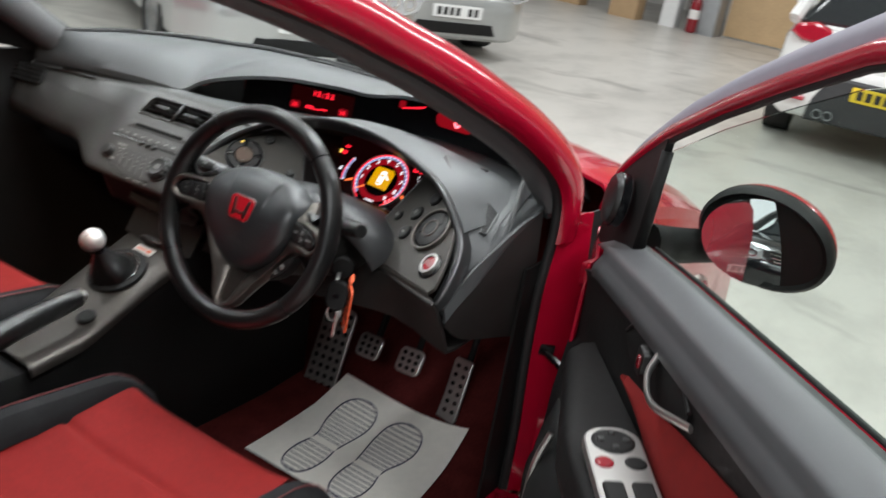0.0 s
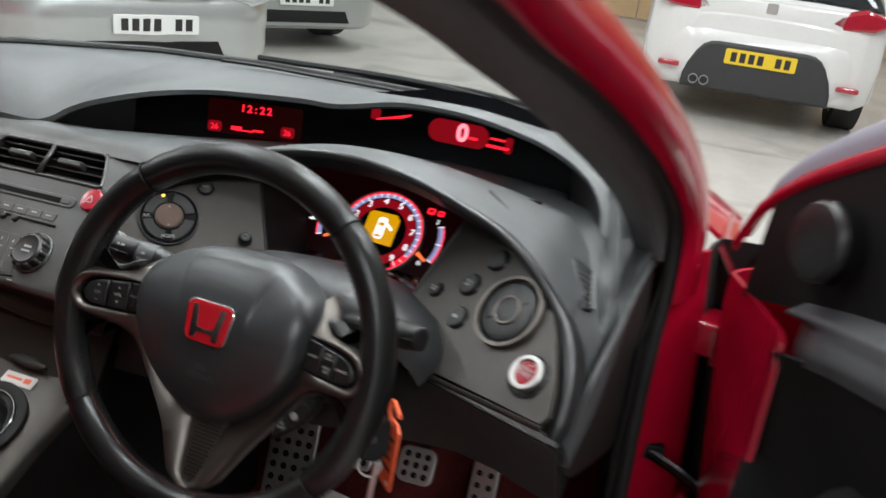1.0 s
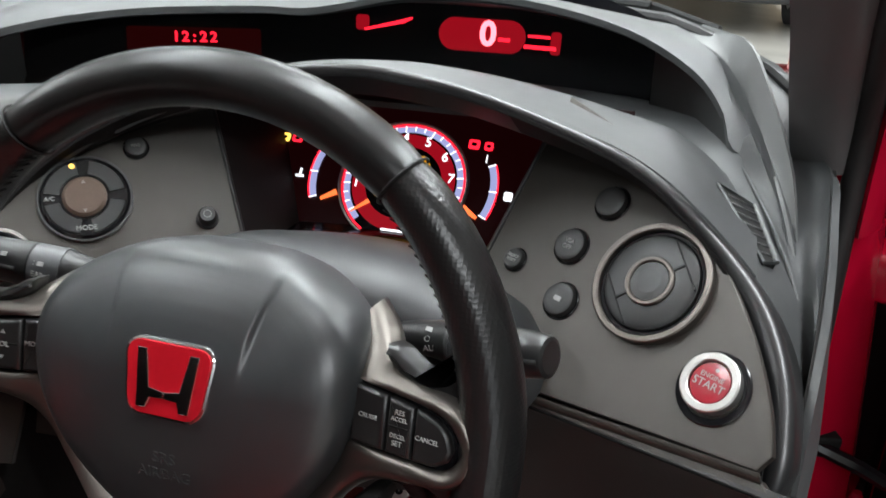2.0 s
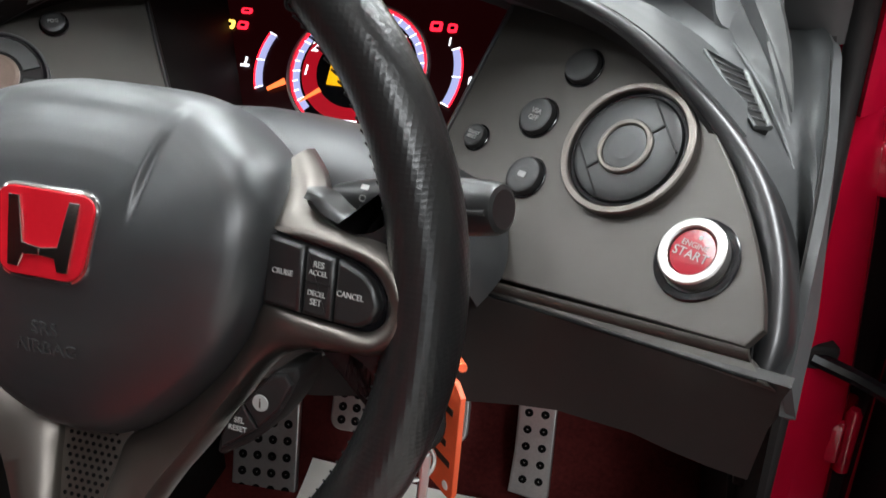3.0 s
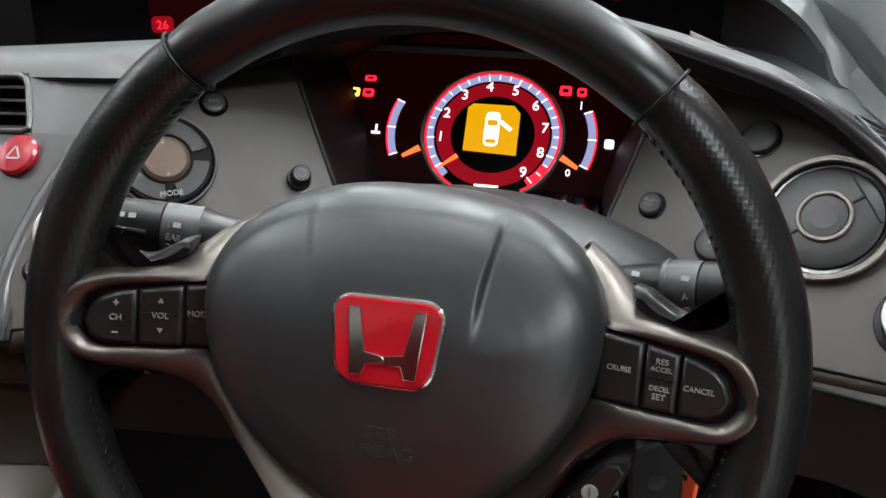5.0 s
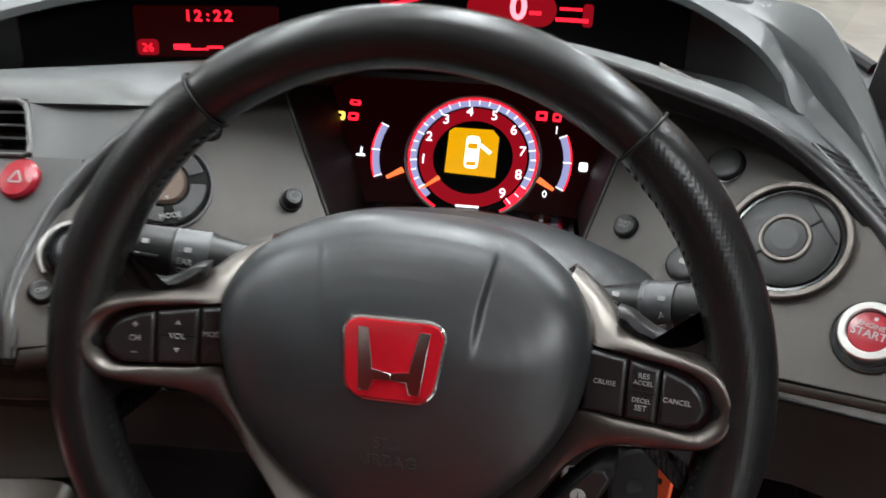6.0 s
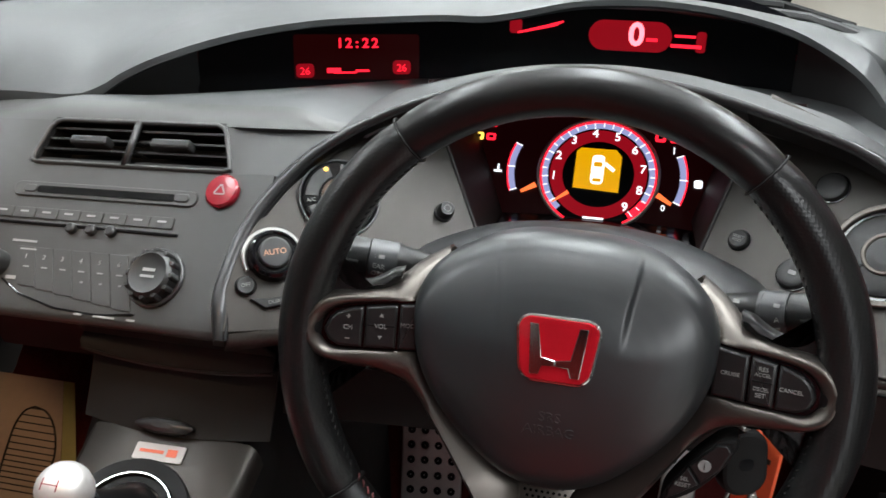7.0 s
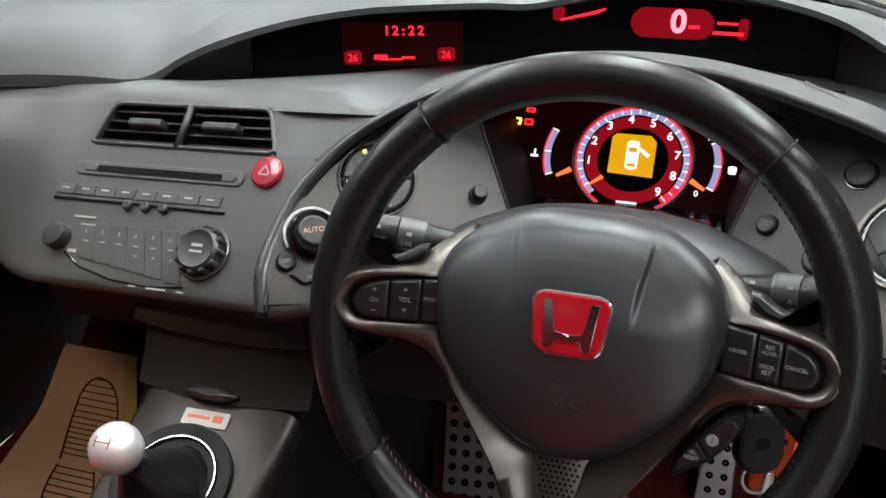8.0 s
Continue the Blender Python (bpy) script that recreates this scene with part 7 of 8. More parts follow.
# ---- body shell of the red car ----
SEALC = glide([(0.270, -1.30, 1.455), (0.270, -0.95, 1.450), (0.275, -0.65, 1.425), (0.285, -0.41, 1.374), (0.302, -0.20, 1.315), (0.312, -0.09, 1.277), (0.328, 0.0, 1.245), (0.350, 0.104, 1.200), (0.377, 0.27, 1.122), (0.400, 0.40, 1.031), (0.406, 0.435, 0.935), (0.404, 0.425, 0.80), (0.406, 0.430, 0.64), (0.408, 0.45, 0.48), (0.408, 0.46, 0.30)], 80)
TRIMC = glide([(0.225, -0.50, 1.375), (0.240, -0.30, 1.322), (0.254, -0.146, 1.275), (0.268, -0.07, 1.244), (0.286, 0.053, 1.196), (0.312, 0.222, 1.119), (0.332, 0.36, 1.045), (0.352, 0.45, 0.965)], 40)
shell = thing("car_body", (-0.37, 0.4, 0.30), "glossy red hatchback body around the open driver's door", "car body", kind="structure")
part("door_seal", sweep(SEALC, 0.0105, 12), RUBBER, shell)
up = [q for q in SEALC if -0.50 < q.y and q.z > 0.96]
rows = []
for v in np.linspace(0, 1, 7):
    r = []
    for i, q in enumerate(up):
        t = TRIMC[round(i / (len(up) - 1) * 39)]
        c = t.lerp(q + Vector((-0.006, 0, 0)), v) + Vector((0.006, -0.010, -0.004)) * math.sin(math.pi * v)
        r.append(c)
    rows.append(r)
part("pillar_trim", sheet(rows, -0.006), PILLAR, shell, "grey windscreen pillar trim")
part("pillar_foot", sheet(facets(LINE2, LINE3, -0.006, 7), 0.003), PALETRIM, shell, "pale grey foot of the pillar trim")
# red outer pillar and roof rail
pill = [q for q in SEALC if q.z > 0.90]
offs = [(0.008, 0.002, 0.004), (0.014, 0.004, 0.006), (0.017, 0.005, 0.010), (0.021, 0.011, 0.012), (0.024, 0.019, 0.016), (0.022, 0.031, 0.024), (0.010, 0.047, 0.033), (-0.03, 0.064, 0.036)]
rows = []
for a, b, c in offs:
    r = []
    for q in pill:
        steep = min(1.0, max(0.0, (1.42 - q.z) / 0.08))
        r.append(q + Vector((a, b * steep, c * (0.6 + 0.4 * steep))))
    rows.append(r)
part("red_pillar", sheet(rows, 0.012), PAINT, shell, "glossy red windscreen pillar")
part("pillar_groove", sweep([q + Vector((0.0185, 0.010 * min(1.0, max(0.0, (1.42 - q.z) / 0.08)), 0.0115)) for q in pill if q.z > 0.96], 0.0030, 6), RUBBER, shell)
part("pillar_rubber", sweep([q + Vector((-0.012, 0.060, 0.040)) for q in pill if q.z < 1.40 and q.z > 1.0], 0.007, 8), RUBBER, shell)
# door jamb
rows, gap = [], []
for z in np.linspace(0.30, 0.965, 14):
    q = min(SEALC[40:], key=lambda p: abs(p.z - z))
    e = table([(0.30, 0.488), (0.43, 0.485), (0.6, 0.481), (0.8, 0.466), (0.93, 0.452), (0.97, 0.448)], z)[0]
    rows.append([Vector((q.x + 0.004, q.y + 0.004, z)), Vector((q.x + 0.020, q.y + 0.022, z)), Vector((q.x + 0.034, q.y + 0.036, z)), Vector((e - 0.008, 0.492, z)), Vector((e - 0.002, 0.500, z)), Vector((e, 0.512, z))])
    gap.append([Vector((e - 0.001, 0.511, z)), Vector((e + 0.002, 0.54, z)), Vector((e + 0.010, 0.575, z)), Vector((0.516, 0.585, z)), Vector((0.520, 0.555, z)), Vector((0.519, 0.527, z)), Vector((0.536, 0.470, z))])
part("door_jamb", sheet(rows, 0.006), PAINT, shell, "red painted door jamb")
# black sheet stands for the dark seen into the gap behind the jamb
part("hinge_gap", sheet(gap, 0.004), RUBBER, shell, "black sheet for the darkness in the hinge gap")
for z in (0.55, 0.84):
    hg = part("hinge", prism(basis((0.468, 0.53, z), (0, 1, 0), (0.9, -0.3, 0)), rrect(0.075, 0.05, 0.008), -0.01, 0.025, 0.004), PAINT, shell)
    part("hinge_pin", lathe(Matrix.Translation((0.488, 0.50, z - 0.035)), [(0.008, 0), (0.008, 0.07), (0.005, 0.075)], 14), PAINT, hg)
ck = part("check_strap", sweep([(0.428, 0.455, 0.668), (0.470, 0.45, 0.655), (0.56, 0.41, 0.632)], 0.008, 8), BLACKG, shell, "black door check strap")
part("strap_mount", box(basis((0.434, 0.462, 0.668), (0.8, 0.3, -0.1), (0.3, -0.9, 0)), 0.034, 0.026, 0.02, 0.006), BLACK, ck)
part("rubber_boot", lathe(basis((0.440, 0.50, 0.76), (1, 0, 0), (0.7, -0.7, 0)), [(0.020, 0), (0.018, 0.012), (0.012, 0.02)], 18), RUBBER, shell)
# footwell side and sill
rows = [[Vector((0.398 + 0.006 * (z > 0.5), y, z)) for y in (-1.1, -0.3, 0.1, 0.30, 0.42)] for z in (0.23, 0.30)]
part("sill_trim", sheet(rows, 0.004), BLACK, shell)
rows = [[Vector((0.40, y, 0.30)) for y in (-1.1, -0.3, 0.1, 0.30, 0.45)], [Vector((0.47, y, 0.31)) for y in (-1.1, -0.3, 0.1, 0.30, 0.45)], [Vector((0.51, y, 0.28)) for y in (-1.1, -0.3, 0.1, 0.30, 0.45)], [Vector((0.515, y, 0.12)) for y in (-1.1, -0.3, 0.1, 0.30, 0.45)]]
part("sill", sheet(rows, 0.01), PAINT, shell)
rows = [[Vector((0.392 - 0.06 * max(0, (y - 0.45)) , y, z)) for y in (0.365, 0.42, 0.55, 0.75, 0.95)] for z in (0.22, 0.40, 0.60, 0.74, 0.86)]
kick = part("kick_panel", sheet(rows, 0.006), BLACK, shell, "black footwell side panel")
for k in range(5):
    part("kick_vent", box(basis((0.386, 0.47, 0.42 + 0.055 * k), (0, 1, 0.5), (-1, 0, 0)), 0.06, 0.012, 0.012, 0.003), DASH_LOW, kick)
# far side of the cabin
part("cabin_side", sheet([[Vector((-1.13, y, z)) for y in (0.15, 0.3, 0.45, 0.6, 0.8, 0.95)] for z in (0.2, 0.5, 0.8, 0.95)], 0.02), BLACK, shell)
# unseen door panel added to keep passenger-side light out of the cabin
pd = part("passenger_door_block", sheet([[Vector((-1.13, y, z)) for y in (0.15, -0.1, -0.4, -0.7, -1.02)] for z in (0.2, 0.5, 0.8, 0.90, 0.97)], 0.04), BLACK, shell, "unseen black door panel added to block light from the passenger side")
part("window_frame", sweep(glide([(-1.06, 0.10, 1.14), (-1.02, -0.20, 1.30), (-0.99, -0.55, 1.40), (-0.98, -1.02, 1.42)], 14), 0.030, 10), BLACK, pd)
part("pillar_post", sweep([Vector((-1.13, -0.99, 0.95)), Vector((-0.99, -1.04, 1.42))], 0.05, 10), BLACK, pd)
# unseen black rear sides, added to shut off light from behind
for sx in (-1.13, 0.385):
    part("rear_quarter_block", sheet([[Vector((sx, y, z)) for y in (-1.02, -1.3, -1.6, -1.95)] for z in (0.2, 0.6, 1.0, 1.42)], 0.03), BLACK, shell)
# unseen tailgate, solid up to the roof to block light from the rear
part("tailgate", sheet([[Vector((x, -1.95, z)) for x in (-1.13, -0.6, -0.1, 0.385)] for z in (0.2, 0.5, 0.8, 1.05, 1.40)], 0.03), BLACK, shell)
part("far_pillar", sweep(glide([(-1.075, 0.40, 0.98), (-1.04, 0.12, 1.16), (-1.00, -0.15, 1.30), (-0.96, -0.45, 1.40)], 16), 0.045, 12), PILLAR, shell, "pale grey passenger pillar trim")
part("far_sail", sheet([[Vector((-1.105, y, z)) for y, z in ((0.42, 0.93), (0.25, 0.97), (0.05, 0.98))], [Vector((-1.095, y, z)) for y, z in ((0.36, 1.00), (0.22, 1.06), (0.05, 1.10))], [Vector((-1.08, y, z)) for y, z in ((0.28, 1.06), (0.18, 1.10), (0.05, 1.16))]], 0.02), BLACK, shell)
# roof and headlining
rows = []
for y in np.linspace(-0.28, -1.9, 14):
    z = 1.43 + 0.06 * math.sin(min(1.0, (-0.28 - y) / 0.9) * math.pi / 2) - 0.03 * max(0, (-1.2 - y))
    rows.append([Vector((-0.37 + 0.70 * k, y, z - 0.055 * abs(k) ** 3)) for k in np.linspace(-1, 1, 15)])
part("headlining", sheet(rows, -0.015), LINER, shell)
# unseen housing for the lamp added to brighten the passenger mat
cl = thing("lamp_console", (-0.37, -0.36, 1.42), "grey overhead console, unseen, holding the added mat lamp", "lamp")
part("housing", prism(basis((-0.37, -0.36, 1.416), (1, 0, 0), (0, 0.1, -1)), rrect(0.16, 0.11, 0.025), -0.02, 0.014, 0.008), PILLAR, cl)
part("lens", prism(basis((-0.37, -0.36, 1.416), (1, 0, 0), (0, 0.1, -1)), rrect(0.10, 0.055, 0.012), 0.013, 0.016, 0.002), STICKER, cl)
part("roof_panel", sheet([[q + Vector((0, 0, 0.04)) for q in r] for r in rows], 0.006), PAINT, shell)
part("header", sweep([Vector((-0.37 + 0.66 * k, -0.27 - 0.03 * k * k, 1.425 - 0.045 * abs(k) ** 3)) for k in np.linspace(-1, 1, 15)], 0.030, 12), LINER, shell)
# windscreen
rows = []
for v in np.linspace(0, 1, 10):
    r = []
    for x in np.linspace(-1.04, 0.345, 24):
        fy, fz = table(FOOT, x)
        k = (x + 0.37) / 0.70
        a = Vector((x, fy + 0.012, fz + 0.002))
        b = Vector((-0.37 + 0.68 * k * 0.93, -0.28 - 0.03 * k * k, 1.445 - 0.045 * abs(k) ** 3))
        c = a.lerp(b, v) + Vector((0, 0.030, 0.035)) * math.sin(math.pi * v)
        r.append(c)
    rows.append(r)
ws = part("windscreen", sheet(rows, 0.003), SCREEN, shell)
ws.visible_shadow = False
# scuttle and wipers outside the screen
part("scuttle", sheet([[Vector((x, table(FOOT, x)[0] + d, table(FOOT, x)[1] - h)) for x in np.linspace(-1.05, 0.36, 30)] for d, h in ((0.020, 0.012), (0.07, 0.030), (0.14, 0.055), (0.20, 0.085))], 0.006), BLACK, shell)
wp = part("wiper", sweep(glide([(-0.30, 0.815, 1.040), (-0.05, 0.80, 1.060), (0.16, 0.745, 1.055), (0.28, 0.68, 1.035)], 20), 0.008, 8), BLACK, shell)
part("wiper_blade", sweep(glide([(-0.45, 0.79, 1.052), (-0.10, 0.79, 1.062), (0.20, 0.72, 1.053)], 20), 0.006, 6), RUBBER, wp)
part("washer_stub", lathe(Matrix.Translation((0.06, 0.775, 1.05)), [(0.014, 0), (0.013, 0.008), (0.006, 0.012)], 14), SATIN, shell)
# bonnet and front wing
rows = []
for y in np.linspace(0.62, 1.70, 14):
    u = (y - 0.62) / 1.08
    zt = 0.985 - 0.30 * u ** 1.7
    rows.append([Vector((-0.37 + a, y + (0.16 if abs(a) < 0.7 else 0.16 * max(0, 1 - (abs(a) - 0.7) / 0.1)) * (1 - u), zt + b)) for a, b in ((-0.88, -0.16), (-0.84, -0.05), (-0.76, -0.015), (-0.5, 0.0), (0, 0.006), (0.5, 0.0), (0.76, -0.015), (0.84, -0.05), (0.88, -0.16))])
part("bonnet", sheet(rows, 0.008), PAINT, shell)
rows = []
for y in np.linspace(0.56, 1.70, 20):
    u = (y - 0.56) / 1.14
    zt = 0.955 - 0.30 * u ** 1.7
    arch_z = 0.32 + math.sqrt(max(0.0, 0.36 ** 2 - (y - 1.13) ** 2)) if abs(y - 1.13) < 0.36 else 0.18
    rows.append([Vector((x, y, max(z, arch_z))) for x, z in ((0.455, zt), (0.490, zt - 0.05), (0.512, zt - 0.14), (0.520, zt - 0.26), (0.515, 0.40), (0.505, 0.18))])
part("front_wing", sheet(rows, 0.006), PAINT, shell, "red front wing")
part("side_repeater", prism(basis((0.518, 0.74, 0.86), (0, 1, -0.1), (1, 0, 0.3)), rrect(0.05, 0.02, 0.009), -0.004, 0.008, 0.003), TAG, shell, "orange side indicator")
FW = Matrix.Translation((0.44, 1.13, 0.290)) @ Matrix.Rotation(radians(90), 4, "Y")
fw = thing("front_wheel", (0.44, 1.13, -0.055), "black-tyred alloy front wheel", "wheel")
part("tyre", ring(FW, 0.22, 0.345, -0.10, 0.09, 40), TYRE, fw)
part("rim", join(lathe(FW, [(0.22, -0.05), (0.22, 0.03)], 32), *[box(FW @ Matrix.Rotation(radians(51.4 * k), 4, "Z") @ Matrix.Translation((0.12, 0, 0.05)), 0.20, 0.035, 0.03, 0.006) for k in range(7)]), SATIN, fw)

# ---- open driver's door ----
DU, DN_ = Vector((math.sin(radians(33)), -math.cos(radians(33)), 0)), Vector((math.cos(radians(33)), math.sin(radians(33)), 0))
HINGE = Vector((0.46, 0.53, 0))


def dp(s, o, z):
    return HINGE + DU * s + DN_ * o + Vector((0, 0, z))


def belt(s):
    return table([(0.0, 0.925), (0.10, 0.955), (0.20, 0.985), (0.34, 1.025), (0.60, 1.068), (0.86, 1.106), (1.08, 1.138), (1.25, 1.158)], s)[0]


def frame_z(s):
    return table([(0.06, 0.985), (0.10, 1.055), (0.17, 1.105), (0.25, 1.150), (0.37, 1.212), (0.56, 1.292), (0.72, 1.352), (0.90, 1.415), (1.10, 1.448), (1.25, 1.445)], s)[0]


door = thing("driver_door", tuple(dp(0.6, 0, 0.3)), "open red driver's door with grey top trim and red cloth insert", "car door")
ss = np.linspace(0.03, 1.22, 26)
rows = []
for s in ss:
    b = belt(s)
    rows.append([dp(s, o, z) for o, z in ((0.012, b - 0.006), (0.034, b - 0.04), (0.055, b - 0.18), (0.062, 0.62), (0.050, 0.42), (0.020, 0.27))])
part("outer_skin", sheet(rows, 0.005), PAINT, door)
rows = []
for s in ss:
    rows.append([dp(s, o, z) for o, z in ((-0.050, 0.265), (-0.018, 0.255), (0.020, 0.265))])
part("bottom_skin", sheet(rows, 0.005), PAINT, door)
rows = []
for z in np.linspace(0.27, 0.955, 14):
    k = max(0.0, (0.5 - z)) * 0.12
    rows.append([dp(s + k, o, z) for s, o in ((0.266, -0.070), (0.258, -0.064), (0.235, -0.052), (0.15 + 0.10 * max(0, 0.8 - z), -0.034), (0.065 + 0.2 * max(0, 0.9 - z), -0.018), (0.052 + 0.2 * max(0, 0.9 - z), 0.0), (0.034 + 0.2 * max(0, 0.9 - z), 0.055))])
part("front_edge", sheet(rows, 0.006), PAINT, door, "red painted door edge")
# grey top trim
rows = []
for s in np.linspace(0.24, 1.22, 26):
    b = belt(s)
    grow = min(1.0, 0.4 + max(0.0, (s - 0.24) / 0.12))
    sec = glide([(0.010, -0.020, 0), (0.008, -0.004, 0), (-0.002, 0.002, 0), (-0.020, -0.001, 0), (-0.038, -0.008, 0), (-0.052 - 0.004 * grow, -0.017, 0), (-0.058 * grow - 0.004, -0.027, 0), (-0.062 * grow - 0.003, -0.034, 0), (-0.070 * grow, -0.042, 0), (-0.074 * grow, -0.052, 0), (-0.072 * grow, -0.066, 0)], 32)
    rows.append([dp(s, q.x, b + q.y) for q in sec])
part("top_trim", sheet(rows, 0.005), GREYTRIM, door, "grey vinyl door top", sharp=70)
part("glass_wiper_strip", sweep([dp(s, 0.010, belt(s) + 0.002) for s in np.linspace(0.36, 1.20, 16)], 0.0032, 8), RUBBER, door)
# black main panel
rows = []
for s in np.linspace(0.258, 1.20, 24):
    b = belt(s)
    rows.append([dp(s, o, z) for o, z in ((-0.070, b - 0.062), (-0.062, b - 0.09), (-0.058, b - 0.19), (-0.070, 0.80), (-0.078, 0.70), (-0.080, 0.50), (-0.070, 0.30))])
part("inner_panel", sheet(rows, 0.006), BLACK, door)
# handle recess
rows = []
hx = [(0.575, 0.004), (0.61, 0.026), (0.67, 0.037), (0.75, 0.038), (0.81, 0.030), (0.86, 0.006)]
for s, h in hx:
    c = belt(s) - 0.088
    rows.append([dp(s, o, c + k * h) for o, k in ((-0.066, 1.0), (-0.068, 0.5), (-0.069, 0.0), (-0.068, -0.6), (-0.066, -1.0))])
hd = part("handle_bowl", sheet(rows, 0.004), BLACK, door)
part("bowl_rim", sweep(glide([dp(s, -0.068, belt(s) - 0.088 + h) for s, h in hx], 20), 0.0030, 8), BUTTON, hd)
part("door_handle", sweep(glide([dp(0.728, -0.070, 1.022), dp(0.748, -0.084, 1.004), dp(0.800, -0.088, 0.996), dp(0.880, -0.070, 1.018)], 16), lambda u: 0.0046 - 0.0014 * u, 12, flat=1.5), SATIN, hd, "satin silver door handle")
part("lock_tab", prism(basis(dp(0.690, -0.072, 0.994), DU, -DN_), rrect(0.030, 0.036, 0.008), -0.006, 0.008, 0.003), BUTTON, hd)
part("lock_mark", box(basis(dp(0.695, -0.081, 0.995), DU, -DN_), 0.010, 0.016, 0.004, 0.002), REDBTN, hd, "red lock indicator")
# red cloth insert
rows = []
for s in np.linspace(0.62, 1.18, 14):
    t_ = belt(s) - 0.136 + 0.10 * (s - 0.632)
    l_ = min(t_ - 0.004, 0.932 - 0.17 * (s - 0.632))
    rows.append([dp(s, -0.064 - 0.012 * math.sin(math.pi * v), t_ + (l_ - t_) * v) for v in np.linspace(0, 1, 6)])
part("cloth_insert", sheet(rows, 0.004), SEATRED, door, "red cloth door insert")
# armrest with window switches
rows = []
for s in np.linspace(0.42, 1.18, 16):
    u = (s - 0.42) / 0.76
    z = 0.868 + 0.07 * u
    wd = 0.015 + 0.055 * min(1.0, u * 2.4)
    rows.append([dp(s, q.x, q.y) for q in glide([(o, zz, 0) for o, zz in ((-0.066, z + 0.012), (-0.085, z + 0.008), (-0.075 - wd, z + 0.004), (-0.090 - wd, z - 0.012), (-0.085 - wd, z - 0.06), (-0.072, z - 0.11))], 18)])
part("armrest", sheet(rows, 0.006), BLACK, door, sharp=70)
AF = basis(dp(0.875, -0.114, 0.924), DU + Vector((0, 0, 0.09)), Vector((0, 0, 1)) - DN_ * 0.1)
swp = part("switch_panel", prism(AF, rrect(0.24, 0.070, 0.03), -0.004, 0.009, 0.003), SATIN, door, "silver window switch panel")
for kx in (0.015, 0.075):
    for ky in (-0.016, 0.016):
        part("window_switch", prism(at(AF, kx, ky), rrect(0.045, 0.024, 0.005), 0.004, 0.013, 0.003), BLACK, swp)
part("lock_switch", lathe(at(AF, -0.045, -0.018), [(0.011, 0.004), (0.011, 0.010), (0.008, 0.012)], 18), REDBTN, swp)
part("lock_switch", lathe(at(AF, -0.045, 0.018), [(0.013, 0.004), (0.013, 0.009), (0.010, 0.011)], 18), BLACK, swp)
part("mirror_switch", lathe(at(AF, -0.088, 0.0), [(0.026, 0.004), (0.026, 0.009), (0.022, 0.011)], 24), BLACK, swp)
part("mirror_keys", join(*[box(at(AF, -0.088 + 0.015 * math.cos(a), 0.015 * math.sin(a), 0.012), 0.008, 0.008, 0.003, 0.002) for a in (0, math.pi / 2, math.pi, 3 * math.pi / 2)]), BUTTON, swp)
# pull pocket and speaker bowl at the front of the armrest
part("door_pocket", sheet([[dp(s, q.x, q.y) for q in glide([(-0.072, 0.72, 0), (-0.072 - 0.045 * k, 0.705, 0), (-0.072 - 0.078 * k, 0.63, 0), (-0.072 - 0.060 * k, 0.44, 0), (-0.075, 0.34, 0)], 16)] for s, k in [(0.30 + 0.86 * u, min(1.0, 3.2 * u) ** 0.5) for u in np.linspace(0, 1, 18)]], 0.006), BLACK, door, sharp=80)
part("speaker_grille", lathe(basis(dp(0.34, -0.082, 0.52), DU, -DN_), [(0.085, -0.004), (0.085, 0.008), (0.075, 0.014), (0.02, 0.016)], 32), BLACK, door)
part("pull_trim", sweep(glide([dp(0.47, -0.112, 0.735), dp(0.475, -0.128, 0.68), dp(0.480, -0.132, 0.60)], 10), 0.006, 8), SATIN, door)
# sail panel with tweeter
rows = []
for s in np.linspace(0.120, 0.365, 12):
    zt = max(frame_z(s) + 0.002, belt(s) + 0.01)
    rows.append([dp(s, -0.030 + 0.012 * v, belt(s) - 0.015 + (zt - belt(s) + 0.015) * v) for v in np.linspace(0, 1, 5)])
part("sail_panel", sheet(rows, -0.012), BLACK, door)
TWF = basis(dp(0.258, -0.040, 1.070), DU, -DN_ + Vector((0, 0, 0.1)))
tw = part("tweeter", lathe(TWF, [(0.044, -0.006), (0.044, 0.012), (0.040, 0.018), (0.032, 0.020), (0.01, 0.0205)], 36), BUTTON, door, "round black tweeter cover")
part("tweeter_rim", ring(TWF, 0.0425, 0.046, -0.004, 0.010, 40), BLACKG, tw)
# window frame
fr = np.linspace(0.06, 1.22, 36)
rows = [[dp(s, o, frame_z(s) + d) for s in fr] for o, d in ((-0.016, -0.002), (-0.022, 0.002), (-0.024, 0.009), (-0.022, 0.017), (-0.014, 0.023), (-0.004, 0.024))]
part("frame_inner", sheet(rows, 0.006), PAINT, door, "red inner window frame", sharp=60)
rows = [[dp(s, o, frame_z(s) + d) for s in fr] for o, d in ((-0.009, 0.022), (-0.008, 0.036), (-0.003, 0.048), (0.006, 0.059), (0.018, 0.066), (0.030, 0.064), (0.036, 0.054))]
part("frame_seal", sheet(rows, 0.006), SEALGREY, door, "grey rubber frame seal", sharp=60)
part("glass_channel", sweep([dp(s, -0.012, frame_z(s) - 0.004) for s in fr if s > 0.33], 0.0045, 8), RUBBER, door)
part("quarter_bar", sweep([dp(0.365, -0.02, belt(0.365) - 0.02), dp(0.362, -0.012, frame_z(0.362) - 0.02)], 0.010, 8), BLACK, door)
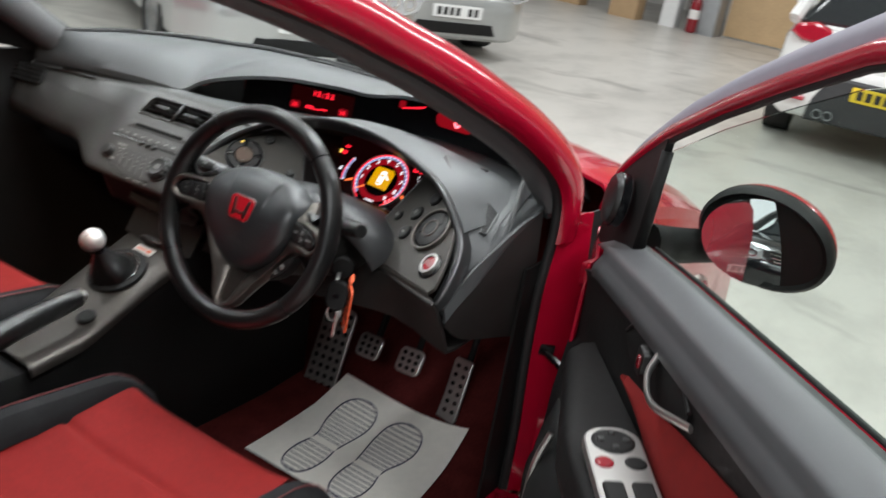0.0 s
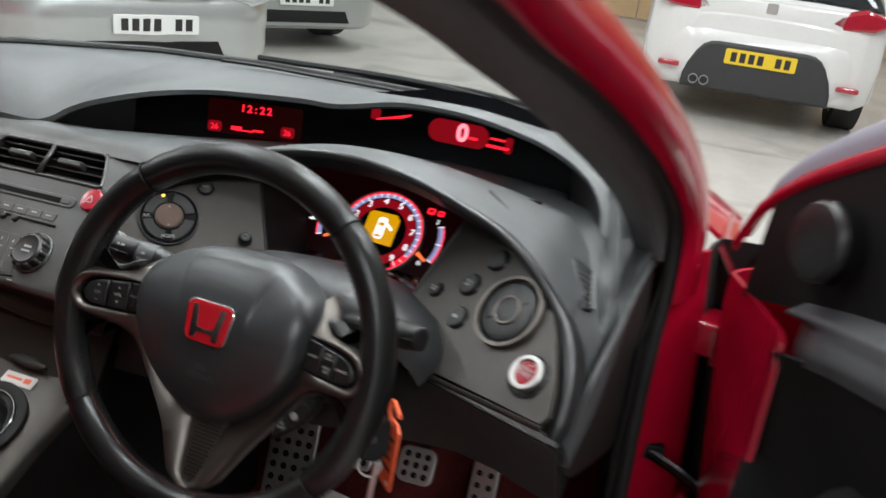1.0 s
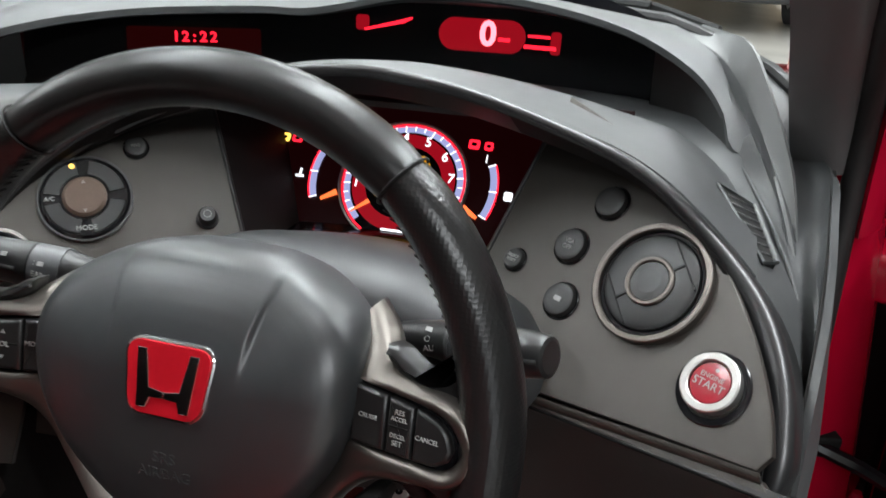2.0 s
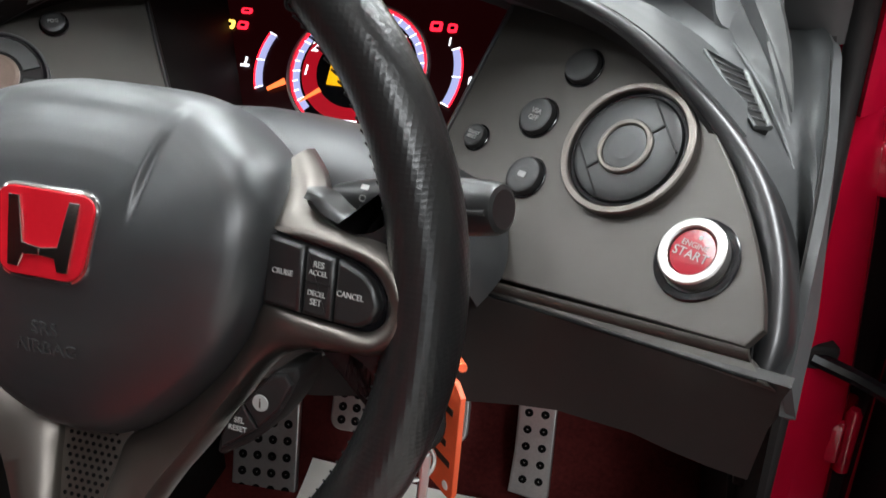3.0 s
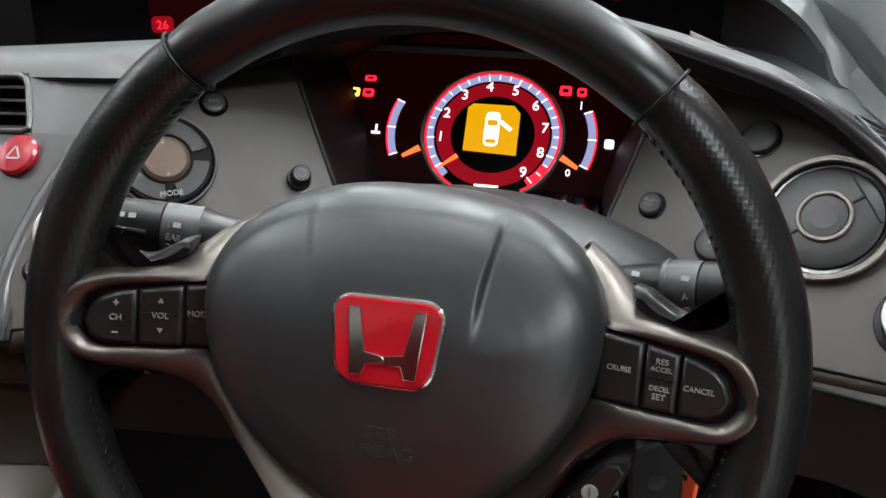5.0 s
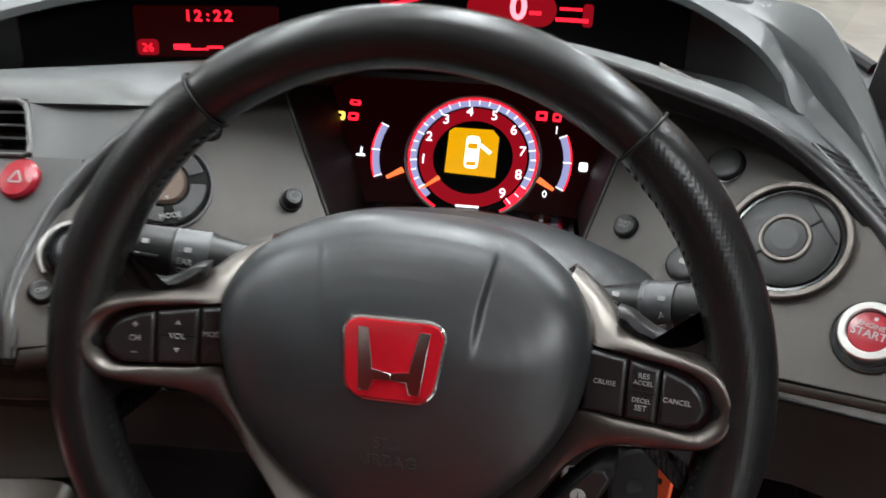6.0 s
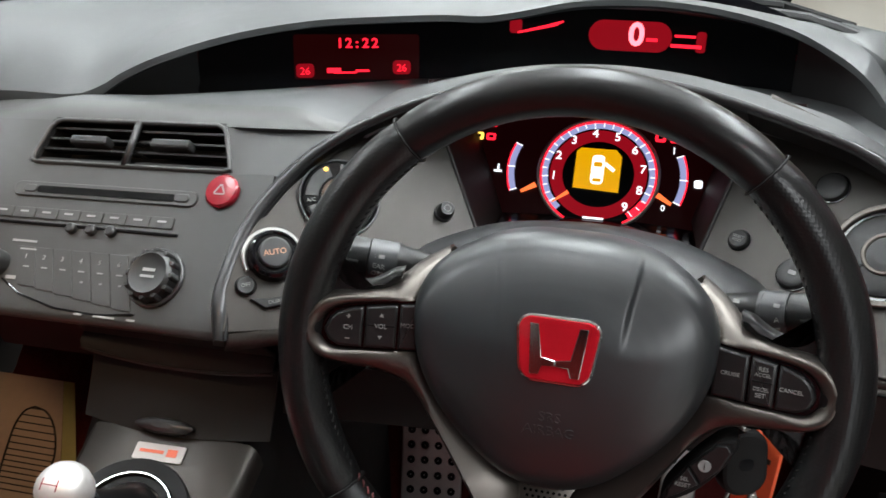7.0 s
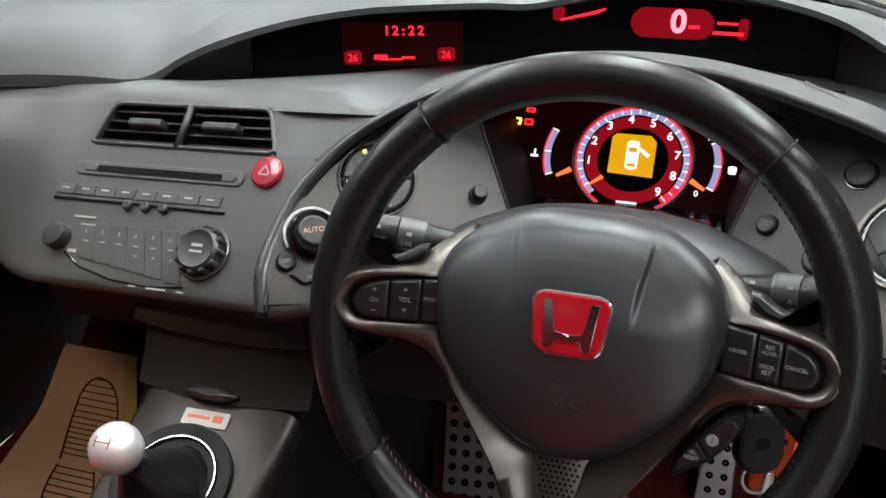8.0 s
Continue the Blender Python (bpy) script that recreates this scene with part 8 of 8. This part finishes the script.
part("rear_post", sweep([dp(1.20, 0.0, belt(1.2) - 0.02), dp(1.215, -0.02, frame_z(1.21))], 0.022, 10), BLACK, door)
# door mirror
mir = part("mirror_housing", join(sheet_closed([[Vector((0.777, 0.492, 1.022)) + Vector((w * math.cos(a), d, h * (math.sin(a) * (1.0 if math.sin(a) > 0 else 0.9)) - 0.10 * w * math.cos(a))) for a in np.linspace(0, 2 * math.pi, 36, endpoint=False)] for w, h, d in ((0.104, 0.075, -0.016), (0.112, 0.082, -0.026), (0.119, 0.089, -0.014), (0.120, 0.090, 0.02), (0.114, 0.084, 0.03))])), BLACK, door, "black mirror rim")
part("mirror_cap", sheet_closed([[Vector((0.777, 0.492, 1.022)) + Vector((w * math.cos(a) - 0.012 * (1 - w / 0.133), d, h * math.sin(a) * (1.0 if math.sin(a) > 0 else 0.8) - 0.10 * w * math.cos(a))) for a in np.linspace(0, 2 * math.pi, 36, endpoint=False)] for w, h, d in ((0.116, 0.084, 0.018), (0.120, 0.087, 0.035), (0.114, 0.082, 0.075), (0.098, 0.070, 0.115), (0.055, 0.040, 0.135), (0.01, 0.008, 0.142))]), PAINT, mir, "glossy red mirror cap")
MF = basis((0.777, 0.4690, 1.022), (1, 0.27, -0.10), (0.30, -0.945, 0.104))
part("mirror_glass", lathe(MF @ Matrix.Diagonal((1.0, 0.73, 1.0, 1.0)), [(0.104, -0.004), (0.104, 0.0010)] + [(0.104 * k, 0.0032 - 0.0022 * k * k) for k in (0.97, 0.85, 0.7, 0.55, 0.4, 0.25, 0.12, 0.02)], 56), MIRROR, mir, "convex mirror glass", sharp=80)
part("mirror_arm", sweep(glide([dp(0.26, 0.02, 1.000), dp(0.20, 0.08, 0.985), Vector((0.70, 0.53, 0.975))], 10), lambda u: 0.030 - 0.006 * u, 12, flat=1.3), BLACK, mir)
part("side_glass", sheet([[dp(s, -0.012 + 0.004 * v, (belt(s) - 0.01) * (1 - v) + (frame_z(s) - 0.02) * v) for s in np.linspace(0.37, 1.19, 14)] for v in np.linspace(0, 1, 5)], 0.003), SIDE_GLASS, door).visible_shadow = False
